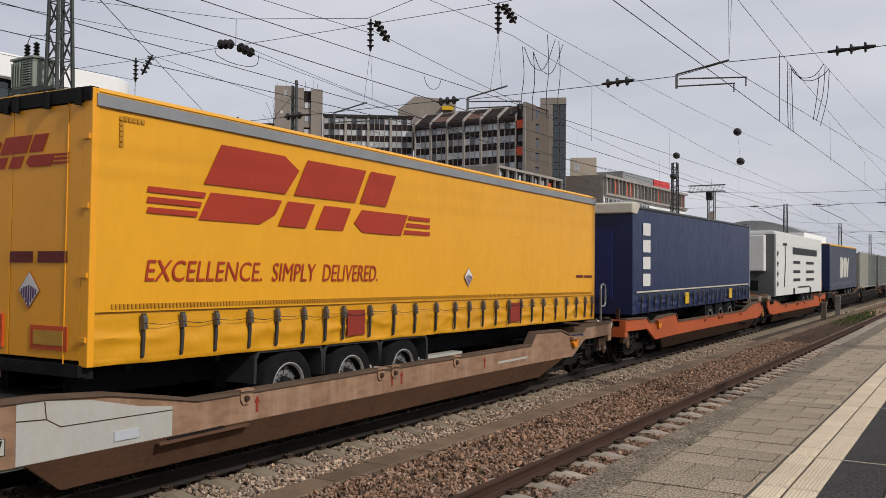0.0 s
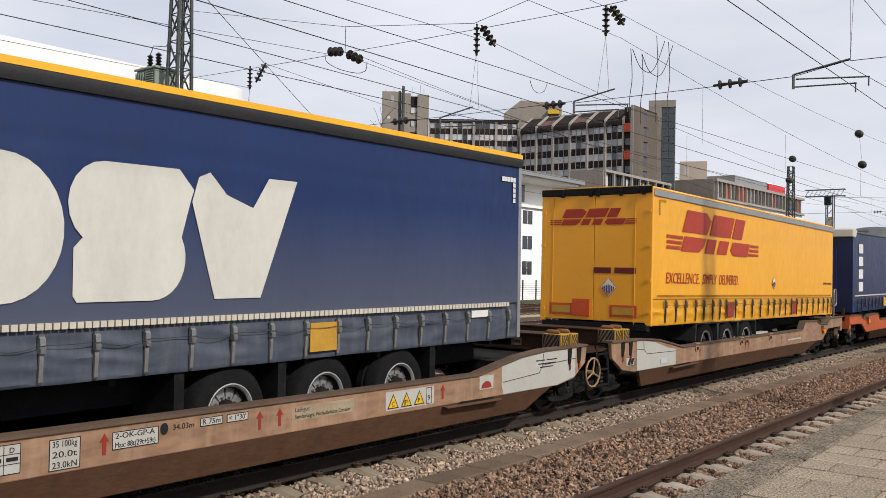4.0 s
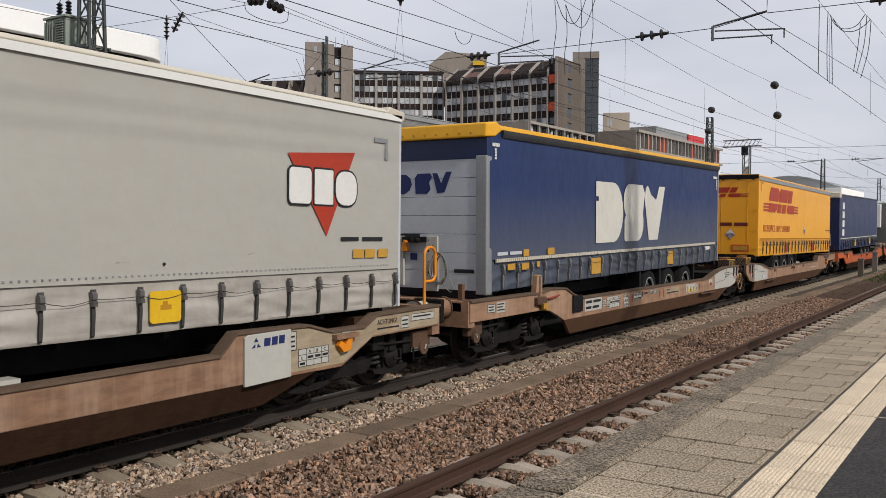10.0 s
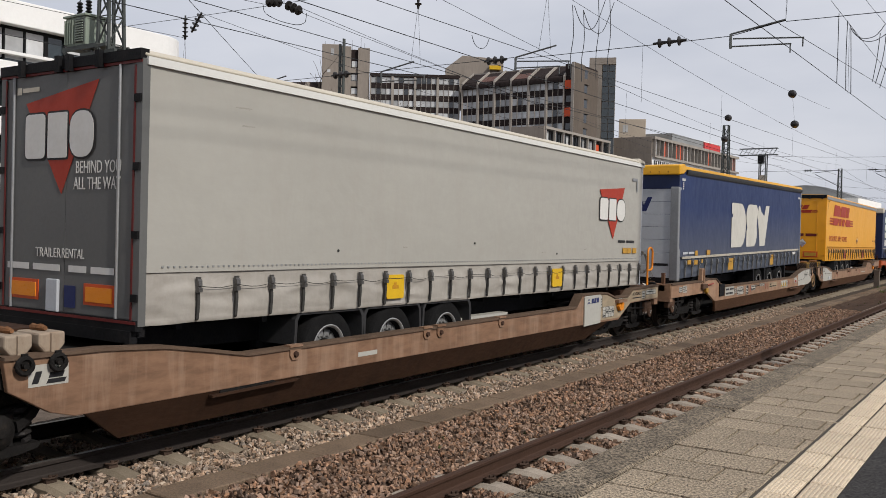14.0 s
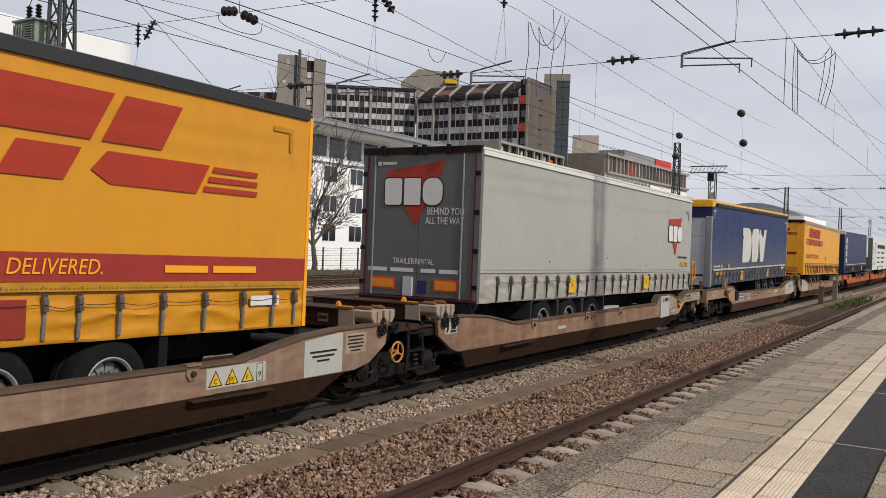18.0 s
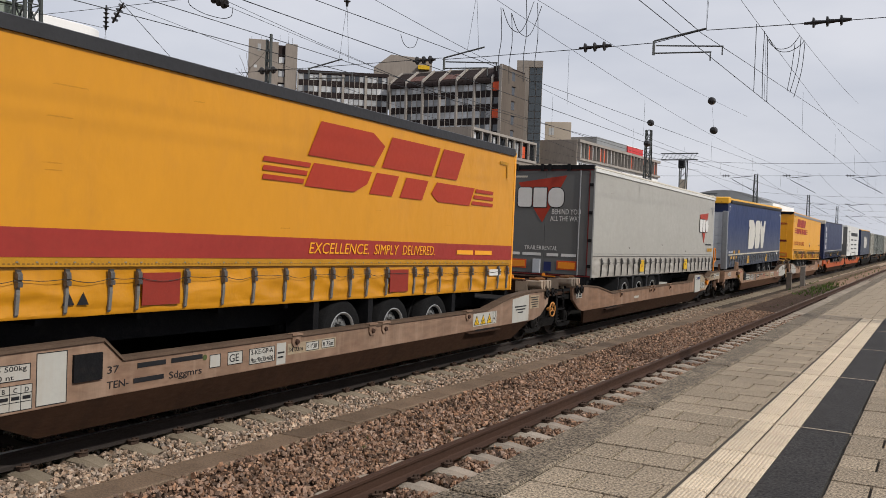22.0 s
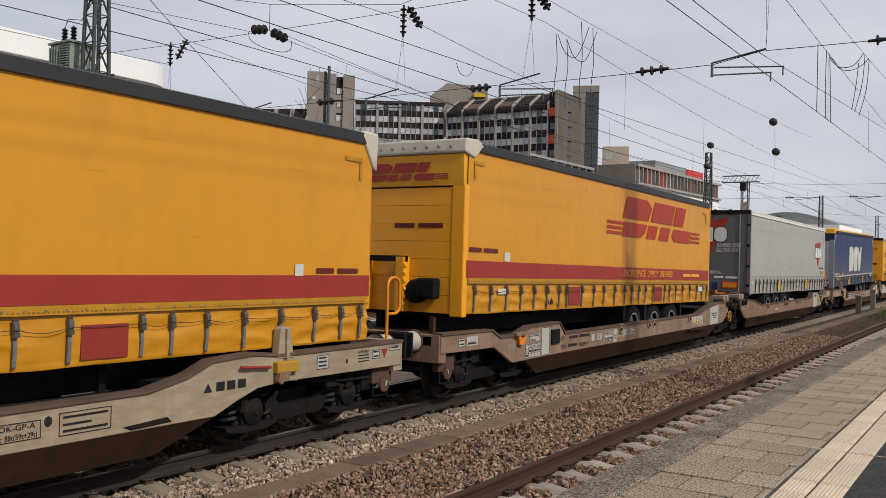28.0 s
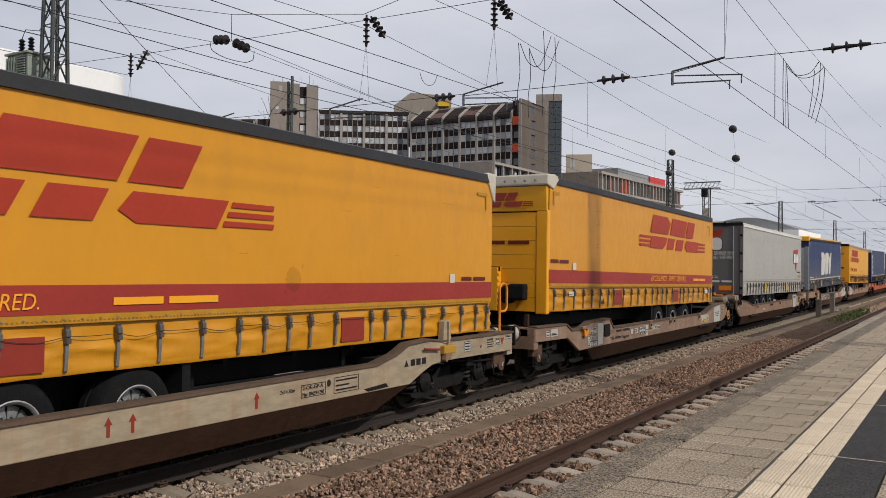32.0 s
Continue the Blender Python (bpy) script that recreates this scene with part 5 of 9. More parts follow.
# light grey trailer, dark doors towards the platform end
c = trailer("semi_trailer", -27.2, "light grey curtain-side trailer with red triangle emblem and dark grey doors", GROUP, True, (2.95, 4.28, 5.65), GREY_TARP, "light grey curtain", WHITE_FLAP, 0.07, True)
T_S["third"] = (c, -27.23, -0.45)
gate_boards(c, "skirt", GREY_SKIRT, 0.05, LEN - 0.05, 0.0, 0.56, 3.0, "soiled light grey skirt")
dashes(c, 0.25, LEN - 0.2, 0.60, 0.616, 0.075, 0.3, ALU, "hem_stitches", "row of small grey eyelets along the curtain", HALF + 0.005)
straps(c, [0.72 + 0.545 * i for i in range(24)], 0.47, 0.02)
part("roof_rail", Shape().box(HALF - 0.01, HALF + 0.03, 0.02, LEN - 0.02, BODY - 0.16, BODY - 0.075), WHITE_BOX, c, "white roof rail")
part("front_wall", Shape().box(-HALF, HALF, LEN - 0.05, LEN, 0.0, BODY - 0.05), PANEL_GREY, c)
part("front_cap", Shape().prism([(LEN - 0.4, BODY - 0.07), (LEN + 0.04, BODY - 0.16), (LEN + 0.05, BODY - 0.02), (LEN - 0.3, BODY + 0.03)], "x", -HALF, HALF + 0.03), WHITE_FLAP, c, bevel=0.02)
for k in (0, 1):
    d = part("door_leaf", Shape().box(-1.17 + 1.172 * k, -0.003 + 1.172 * k, -0.02, 0.03, 0.06, BODY - 0.14), DOOR_GREY, c, "dark grey door leaf", bevel=0.008)
    part("lock_rod", Shape().rod((-1.0 + 1.93 * k, -0.035, 0.02), (-1.0 + 1.93 * k, -0.035, BODY - 0.14), 0.016), ALU, d)
for x0, x1 in ((-HALF, -1.17), (1.17, HALF + 0.01)):
    part("corner_post", Shape().box(x0, x1, -0.03, 0.06, 0.0, BODY - 0.1), DOOR_GREY, c, "grey steel corner post")
    xm = x1 if x0 < 0 else x0
    part("post_trim", Shape().box(xm - 0.014, xm + 0.014, -0.036, -0.03, 0.06, BODY - 0.16), DARK_RED, c, "thin dark red trim")
for z in (0.25, 0.9, 1.6, 2.3):
    for x in (-HALF + 0.05, HALF - 0.05):
        part("hinge", Shape().box(x - 0.05, x + 0.05, -0.05, -0.02, z, z + 0.08), STEEL_DARK, c)
part("door_header", Shape().box(-HALF, HALF, -0.05, 0.05, BODY - 0.11, BODY + 0.0), STEEL_DARK, c, "black header with clamps")
part("header_trim", Shape().box(-HALF, HALF, -0.035, 0.05, BODY - 0.14, BODY - 0.112), DARK_RED, c)
for x in (-0.8, -0.1, 0.1, 0.62):
    part("header_clamp", Shape().box(x - 0.035, x + 0.035, -0.1, -0.04, BODY - 0.15, BODY + 0.03), STEEL_DARK, c)
part("sill_beam", Shape().box(-HALF, HALF, -0.05, 0.04, -0.05, 0.06), STEEL_DARK, c)
part("sill_trim", Shape().box(-HALF, HALF, -0.056, -0.05, 0.02, 0.05), DARK_RED, c)
part("lamp_bar", Shape().box(-1.2, 1.2, -0.06, 0.03, -0.18, -0.05), STEEL_DARK, c)
for x0, x1 in ((-1.02, -0.5), (0.40, 0.87)):
    part("reflector_plate", Shape().box(x0 - 0.03, x1 + 0.03, -0.03, -0.02, 0.17, 0.40), RED_PLATE, c)
    part("reflector_plate", Shape().box(x0 + 0.01, x1 - 0.01, -0.037, -0.028, 0.205, 0.365), AMBER, c, "orange reflective plate")
part("lock_cover", Shape().box(-0.28, -0.07, -0.06, -0.02, 0.06, 0.42), PANEL_GREY, c, bevel=0.01)
decal("certificate", [rect(0.02, 0.22, 0.12, 0.36)], NAVY_INK, c, y=-0.026)
decal("triangle_emblem", [[(-0.77, 2.39), (0.567, 2.58), (-0.07, 1.36)]], RED, c, y=-0.026, label="red triangle on the doors")


def soft_block(a0, a1, z0, z1, r):
    """A plain block with round corners."""
    q = []
    for cx, cz, st in ((a1 - r, z0 + r, -90), (a1 - r, z1 - r, 0), (a0 + r, z1 - r, 90), (a0 + r, z0 + r, 180)):
        q += [(cx + r * math.cos(radians(st + 22.5 * i)), cz + r * math.sin(radians(st + 22.5 * i))) for i in range(5)]
    return q


for a0_, a1_, r_ in ((-0.76, -0.38, 0.06), (-0.33, 0.03, 0.02), (0.08, 0.50, 0.17)):
    decal("emblem_outline", [soft_block(a0_ - 0.022, a1_ + 0.022, 1.738, 2.282, r_ + 0.02)], BLACK, c, y=-0.030)
    decal("emblem_block", [soft_block(a0_, a1_, 1.76, 2.26, r_)], WHITE, c, y=-0.036, label="plain white block over the triangle")
write("BEHIND YOU", 0.19, WHITE, c, 0.19, -0.028, 1.585, FRONT, width=0.77)
write("ALL THE WAY", 0.19, WHITE, c, 0.15, -0.028, 1.41, FRONT, width=0.81)
write("TRAILER", 0.15, WHITE, c, -0.535, -0.028, 0.66, FRONT, width=0.48)
write("RENTAL", 0.15, WHITE, c, -0.035, -0.028, 0.66, FRONT, width=0.40)
bars(c, -1.09, -0.07, 0.49, 0.60, WHITE, y=-0.026, n=10)
bars(c, 0.09, 0.88, 0.49, 0.60, WHITE, y=-0.026, n=9)
decal("maker_mark", [rect(-0.95, -0.87, 2.50, 2.58), rect(-0.84, -0.52, 2.52, 2.57)], WHITE_FLAP, c, y=-0.026, label="small pale maker's mark")
decal("triangle_emblem", [[(11.04, 2.05), (12.33, 2.15), (11.765, 1.02)]], RED, c, x=SX, label="red triangle")
for y0_, y1_, r_ in ((11.06, 11.46, 0.06), (11.52, 11.88, 0.02), (11.93, 12.36, 0.17)):
    decal("emblem_outline", [soft_block(y0_ - 0.025, y1_ + 0.025, 1.405, 1.905, r_ + 0.02)], BLACK, c, x=SX + 0.003)
    decal("emblem_block", [soft_block(y0_, y1_, 1.43, 1.88, r_)], WHITE, c, x=SX + 0.008, label="plain white block over the triangle")
bars(c, 12.05, 12.95, 0.94, 1.02, BLACK, x=SX, n=10)
for y in (12.3, 12.55, 12.85):
    part("warning_label", Shape().box(HALF + 0.022, HALF + 0.026, y, y + 0.22, 0.72, 0.84), AMBER_PLATE, c, "small yellow code label")
tagged(decal("corner_mark", [rect(13.0, 13.06, 2.1, 2.33), rect(12.75, 13.06, 2.335, 2.4)], ALU, c, x=SX), kind="stuff")
for y in (4.01, 9.01):
    pl = part("side_plate", Shape().prism(soft_block(y, y + 0.4, 0.1, 0.44, 0.04), "x", HALF + 0.012, HALF + 0.03), YEL_SQ, c, "worn yellow square plate on the skirt")
    decal("plate_print", [rect(y + 0.13, y + 0.27, 0.24, 0.29), rect(y + 0.16, y + 0.22, 0.29, 0.33)], HEM, pl, x=HALF + 0.03)
for y, z in ((3.0, 0.78), (9.2, 0.72), (6.3, 0.9)):
    part("tarp_patch", Shape().prism(disc(y, z, 0.018, 8), "x", SX - 0.01, SX), BLACK, c, "small dark hole in the curtain")


def banded_trailer(off, label, front_near, wheel_ys, seed):
    """Yellow trailer with a dark red band along its foot."""
    t = trailer("semi_trailer", off, label, GROUP, not front_near, wheel_ys, YELLOW_OLD, "yellow curtain, slightly soiled", BLACK_TARP, 0.13, False)
    gate_boards(t, "skirt", SKIRT_OLD, 0.05, LEN - 0.05, 0.0, 0.54, seed, "creased yellow skirt")
    wavy_side(RED_BAND, t, "red_band", HALF + 0.013, 0.06, LEN - 0.06, 0.605, 0.89, 0.0012, "dull red band along the curtain", wl=1.9, rows=3, seed=off)
    part("rivet_strip", Shape().box(HALF + 0.006, HALF + 0.02, 0.1, LEN - 0.1, 0.51, 0.60), HEM, t, "mustard webbing strip with rivets")
    dashes(t, 0.15, LEN - 0.15, 0.53, 0.545, 0.05, 0.5, HEM_DARK, "hem_stitches", "stitched hem below the red band", HALF + 0.017)
    dashes(t, 0.12, LEN - 0.12, 0.548, 0.562, 0.21, 0.12, BUCKLE, "rivet_row", "small metal rivets in the hem", HALF + 0.02)
    straps(t, [0.32, 0.86, 1.4, 1.94, 2.46, 2.99, 3.52, 3.88, 4.58, 5.18, 5.72, 6.33, 6.92, 7.36, 7.81, 8.24, 8.78, 9.6, 9.98, 10.46, 11.02, 11.62, 12.23, 12.75, 13.15], 0.46, 0.03, STRAP_PALE)
    n = 0.0 if front_near else LEN
    k = 1 if front_near else -1
    part("roof_edge", Shape().prism([(HALF - 0.06, BODY - 0.13), (HALF + 0.035, BODY - 0.13), (HALF + 0.03, BODY + 0.01), (HALF - 0.06, BODY + 0.04)], "y", 0.15, LEN - 0.1), BLACK_TARP, t, "black rolled roof edge")
    cap = [(n - 0.1 * k, BODY - 0.18), (n + 0.22 * k, BODY - 0.26), (n + 0.5 * k, BODY - 0.02), (n + 0.3 * k, BODY + 0.07), (n - 0.08 * k, BODY + 0.05)] if front_near else [(n - 0.03 * k, BODY - 0.5), (n + 0.05 * k, BODY - 0.45), (n + 0.32 * k, BODY - 0.02), (n + 0.25 * k, BODY + 0.05), (n - 0.05 * k, BODY + 0.04)]
    part("roof_cap", Shape().prism(cap, "x", -HALF - 0.03, HALF + 0.035), WHITE_FLAP, t, "off-white tarpaulin cap with eyelets", bevel=0.03)
    part("rear_frame", Shape().box(-HALF, HALF + 0.01, LEN - 0.06 if front_near else 0.0, LEN if front_near else 0.06, 0.0, BODY - 0.05), YELLOW_DOOR, t)
    return t


d = banded_trailer(-45.25, "yellow curtain-side trailer with red band and grooved yellow front wall", True, (7.77, 9.15, 10.45), 4.0)
T_S["fourth"] = (d, -45.28, -0.85)
for i in range(10):
    part("eyelet", Shape().cone((-1.1 + 0.235 * i, -0.105, BODY - 0.08), (-1.1 + 0.235 * i, -0.125, BODY - 0.08), 0.028, 0.022, 8), BUCKLE, d)
part("front_banner", Shape().prism([(-0.03, BODY - 0.72), (0.06, BODY - 0.72), (0.06, BODY - 0.2), (-0.06, BODY - 0.2)], "x", -HALF + 0.01, HALF - 0.02), YELLOW, d, "yellow tarpaulin flap over the front wall", bevel=0.01)
for i in range(7):
    z = 0.0 + 0.30 * i
    part("front_panel", Shape().slab(-1.16, 1.02, -0.015, 0.05, z, z + 0.294, 0.004), YELLOW_DOOR, d, "yellow grooved front panel")
for x0, x1 in ((1.02, HALF + 0.006), (-HALF, -1.16)):
    part("corner_post", Shape().box(x0, x1, -0.025, 0.12, -0.05, BODY - 0.7), YELLOW_DOOR, d, "yellow corner post", bevel=0.025)
for x in (-0.72, 0.05):
    s = Shape().box(x, x + 0.17, -0.2, -0.02, 0.0, 0.92)
    for k in range(6):
        s.box(x + 0.17, x + 0.2, -0.2, -0.14, 0.1 + 0.13 * k, 0.15 + 0.13 * k)
    part("connector_post", s, YELLOW_DOOR, d, "yellow perforated bracket", bevel=0.008)
part("connector_rail", Shape().box(-0.72, 0.22, -0.16, -0.08, 0.84, 0.94), STEEL_DARK, d)
part("junction_box", Shape().box(-0.92, -0.74, -0.12, -0.02, 0.78, 1.1), PANEL_GREY, d, bevel=0.01)
part("hose_reel", Shape().lathe([(0, 0.16), (-0.05, 0.2), (-0.14, 0.2), (-0.18, 0.12)], (0.42, 0.0, 0.35), "y", 16), STEEL_DARK, d, "black hose reel", smooth=True)
part("hose_reel", Shape().box(0.5, 0.86, -0.24, -0.03, 0.24, 0.58), STEEL_DARK, d, "black rubber buffer", bevel=0.04)
slanted_emblem(d, -1.0, BODY - 0.62, 1.95, 0.30, RED_BAND, y=-0.062, label="dull red slanted emblem shape")
bars(d, -0.12, 0.86, 1.40, 1.52, DARK_RED, y=-0.02, n=9)
slanted_emblem(d, 5.8, 1.60, 6.58, 0.93, RED, x=SX)
write("EXCELLENCE.", 0.22, YELLOW_DOOR, d, SX + 0.008, 6.80, 0.68, width=1.462, shear=0.18, name="slogan_word")
write("SIMPLY", 0.22, YELLOW_DOOR, d, SX + 0.008, 8.39, 0.68, width=0.705, shear=0.18, name="slogan_word")
write("DELIVERED.", 0.22, YELLOW_DOOR, d, SX + 0.008, 9.20, 0.68, width=1.042, shear=0.18, name="slogan_word")
bars(d, 11.02, 12.42, 0.68, 0.80, YELLOW_DOOR, x=SX + 0.008, n=11)
bars(d, 0.13, 1.07, 1.02, 1.13, DARK_RED, x=SX, n=9)
decal("pictogram", [rect(1.3, 1.5, 0.90, 1.06)], CREAM_PRINT, d, x=SX)
tagged(decal("corner_mark", [rect(0.22, 0.28, 2.25, 2.485), rect(0.22, 0.55, 2.49, 2.55)], HEM, d, x=SX), kind="stuff")
tagged(decal("corner_mark", [rect(12.95, 13.01, 2.25, 2.485), rect(12.65, 13.01, 2.49, 2.55)], HEM, d, x=SX), kind="stuff")
for y in (3.95, 8.88):
    part("side_plate", Shape().box(HALF + 0.008, HALF + 0.019, y, y + 0.54, 0.08, 0.44), RED_SQ, d, "red square plate on the skirt")
decal("warning_label", [rect(1.1, 1.5, 0.32, 0.42)], CREAM_PRINT, d, x=SX + 0.004)
decal("warning_label", [[(2.95 + 0.17 * i, 0.12), (3.09 + 0.17 * i, 0.12), (3.02 + 0.17 * i, 0.25)] for i in (0, 1)], BLACK, d, x=SX + 0.004)
part("maker_plate", Shape().box(HALF + 0.024, HALF + 0.03, 12.35, 12.85, 0.30, 0.42), WHITE, d)

e = banded_trailer(-61.05, "yellow curtain-side trailer with red band and white corner flap", False, (2.7, 4.1, 5.51), 6.0)
T_S["fifth"] = (e, -61.1, -0.45)
slanted_emblem(e, 0.9, 1.54, 6.58, 0.93, RED, x=SX)
write("EXCELLENCE.", 0.22, YELLOW_DOOR, e, SX + 0.008, 0.85, 0.66, width=1.462, shear=0.18, name="slogan_word")
write("SIMPLY", 0.22, YELLOW_DOOR, e, SX + 0.008, 2.44, 0.66, width=0.705, shear=0.18, name="slogan_word")
write("DELIVERED.", 0.22, YELLOW_DOOR, e, SX + 0.008, 3.25, 0.66, width=1.042, shear=0.18, name="slogan_word")
bars(e, 5.11, 6.56, 0.66, 0.78, YELLOW_DOOR, x=SX + 0.008, n=11)
bars(e, 12.25, 13.08, 0.90, 1.0, DARK_RED, x=SX, n=9)
decal("pictogram", [rect(11.85, 12.0, 0.88, 1.03)], CREAM_PRINT, e, x=SX)
tagged(decal("corner_mark", [rect(13.07, 13.13, 2.2, 2.435), rect(12.77, 13.13, 2.44, 2.5)], HEM, e, x=SX), kind="stuff")
def blot(y, z, r, k):
    return [(y + r * (0.8 + 0.45 * rnd(i * 1.9 + k)) * math.cos(i * 0.2618), z + 1.25 * r * (0.8 + 0.45 * rnd(i * 2.3 + k)) * math.sin(i * 0.2618)) for i in range(24)]


tagged(decal("smudge", [blot(7.87, 0.95, 0.135, 1.0), blot(8.05, 1.12, 0.02, 5.0), blot(7.72, 0.78, 0.018, 7.0), blot(7.9, 0.68, 0.022, 9.0)], SMUDGE, e, x=SX + 0.006, label="oily smudge"), kind="stuff")
for y in (3.82, 8.91):
    part("side_plate", Shape().box(HALF + 0.008, HALF + 0.019, y, y + 0.53, 0.06, 0.40), RED_SQ, e, "dull red square plate on the skirt")

part("side_guard", Shape().box(0.96, 1.02, 6.35, 9.6, -0.46, -0.33), STEEL_DARK, e, "dark side guard rail under the floor", bevel=0.01)
for y in (6.5, 9.4):
    part("guard_post", Shape().box(0.9, 0.96, y - 0.04, y + 0.04, -0.48, 0.05), STEEL_DARK, e)

# scuffs and small tears on the aged sheets
for t_, marks in ((d, ((2.75, 2.30, 0.42), (2.7, 1.98, 0.3), (2.65, 1.52, 0.25), (2.7, 1.45, 0.2), (6.2, 1.0, 0.2), (4.6, 2.42, 0.16), (8.4, 1.35, 0.14), (10.6, 1.2, 0.2))),
                  (e, ((8.9, 1.9, 0.2), (10.2, 1.3, 0.12), (11.6, 2.2, 0.35), (9.6, 2.3, 0.2), (6.9, 1.25, 0.15), (12.3, 1.15, 0.1))),
                  (c, ((8.6, 0.74, 0.16), (4.4, 0.82, 0.1), (1.2, 2.4, 0.25), (1.3, 2.2, 0.2), (10.4, 0.8, 0.1))),
                  (a, ((2.05, 0.78, 0.08), (6.9, 0.75, 0.1), (9.3, 1.7, 0.2)))):
    for y_, z_, l_ in marks:
        part("scuff", Shape().prism([(y_, z_), (y_ + l_, z_ + 0.006), (y_ + l_ * 0.96, z_ + 0.018), (y_ + l_ * 0.1, z_ + 0.014)], "x", SX - 0.012, SX - 0.002), SMUDGE, t_, "small dark scuff")

# distant trailers and containers ahead
f = trailer("semi_trailer", 22.85, "navy curtain-side trailer with white upright emblem and white roof cap", GROUP, False, (7.85, 9.2, 10.5), NAVY, "navy curtain", BLACK_TARP, 0.10, False)
T_S["sixth"] = (f, 22.85, 0.35)
gate_boards(f, "skirt", NAVY, 0.05, LEN - 0.05, 0.0, 0.56, 7.0, "navy skirt with ties")
straps(f, [0.62 + 0.545 * i for i in range(24)], 0.47, 0.02)
part("dust_line", Shape().box(HALF + 0.006, HALF + 0.018, 0.25, LEN - 0.3, 0.55, 0.59), WHITE_FLAP, f)
part("front_wall", Shape().box(-HALF, HALF, -0.03, 0.05, 0.0, BODY - 0.05), NAVY, f, "navy front wall")
part("front_frame", Shape().box(-0.9, 0.75, -0.06, -0.028, 0.4, 2.2), NAVY_INK, f)
part("roof_cap", Shape().prism([(-0.12, BODY - 0.22), (0.25, BODY - 0.25), (0.5, BODY - 0.02), (0.25, BODY + 0.09), (-0.1, BODY + 0.05)], "x", -HALF - 0.03, HALF + 0.03), WHITE_FLAP, f, "white tarpaulin cap", bevel=0.03)
decal("upright_emblem", [slant(0.75, 1.35, 0.72 + 0.45 * i, 1.05 + 0.45 * i, 0.0) for i in range(4)], WHITE, f, x=SX, label="four white blocks one above another")
for y in (4.6, 10.0):
    part("side_plate", Shape().box(HALF + 0.02, HALF + 0.034, y, y + 0.4, 0.12, 0.46), YEL_SQ, f)
part("rear_frame", Shape().box(-HALF, HALF + 0.01, LEN - 0.06, LEN, 0.0, BODY - 0.05), PANEL_GREY, f)

h = thing("semi_trailer", X_TRAIN, 41.0, Z0, "white refrigerated trailer with black bars and grey posts", "trailer", GROUP)
T_S["seventh"] = (h, 41.0, 0.0)
chassis(h, False)
wheels_of(h, (7.85, 9.2, 10.5), 0.79 - Z0)
part("body", Shape().box(-HALF, HALF, 0.0, LEN, 0.0, BODY + 0.05), WHITE_BOX, h, "white insulated box", bevel=0.03)
part("front_frame", Shape().box(-HALF - 0.01, HALF + 0.012, -0.03, 0.28, 0.0, BODY - 0.1), DOOR_GREY, h)
part("cooling_unit", Shape().box(-0.95, 0.95, -0.45, -0.02, 1.1, 2.7), WHITE_BOX, h, "white cooling unit", bevel=0.05)
part("cooling_grille", Shape().box(-0.5, 0.7, -0.47, -0.44, 0.25, 0.7), STEEL_DARK, h)
bars(h, 4.4, 8.9, 1.85, 2.35, BLACK, x=SX, n=2, gap=0.1)
for z in (1.45, 1.0, 0.6):
    bars(h, 4.6, 6.4, z, z + 0.2, BLACK, x=SX, n=1)
    bars(h, 8.2, 10.6, z, z + 0.2, BLACK, x=SX, n=1)
bars(h, 8.9, 11.6, 1.85, 2.35, BLACK, x=SX, n=1, gap=0.02)
bars(h, 5.8, 9.2, 0.28, 0.38, BLACK, x=SX, n=1)
decal("line_drawing", [slant(2.2, 2.35, 0.4, 1.5, 0.25), slant(2.5, 2.6, 1.5, 2.4, -0.1), slant(2.0, 2.9, 2.3, 2.4, 0)], BLACK, h, x=SX, label="thin black line drawing")
decal("diamonds", [[(0.75, 0.4 + 0.45 * i), (0.9, 0.55 + 0.45 * i), (0.75, 0.7 + 0.45 * i), (0.6, 0.55 + 0.45 * i)] for i in range(4)], BLACK, h, x=SX)
for y in (4.6, 9.3):
    part("side_lock", Shape().box(HALF, HALF + 0.03, y, y + 0.3, 0.0, 0.3), STEEL_DARK, h)

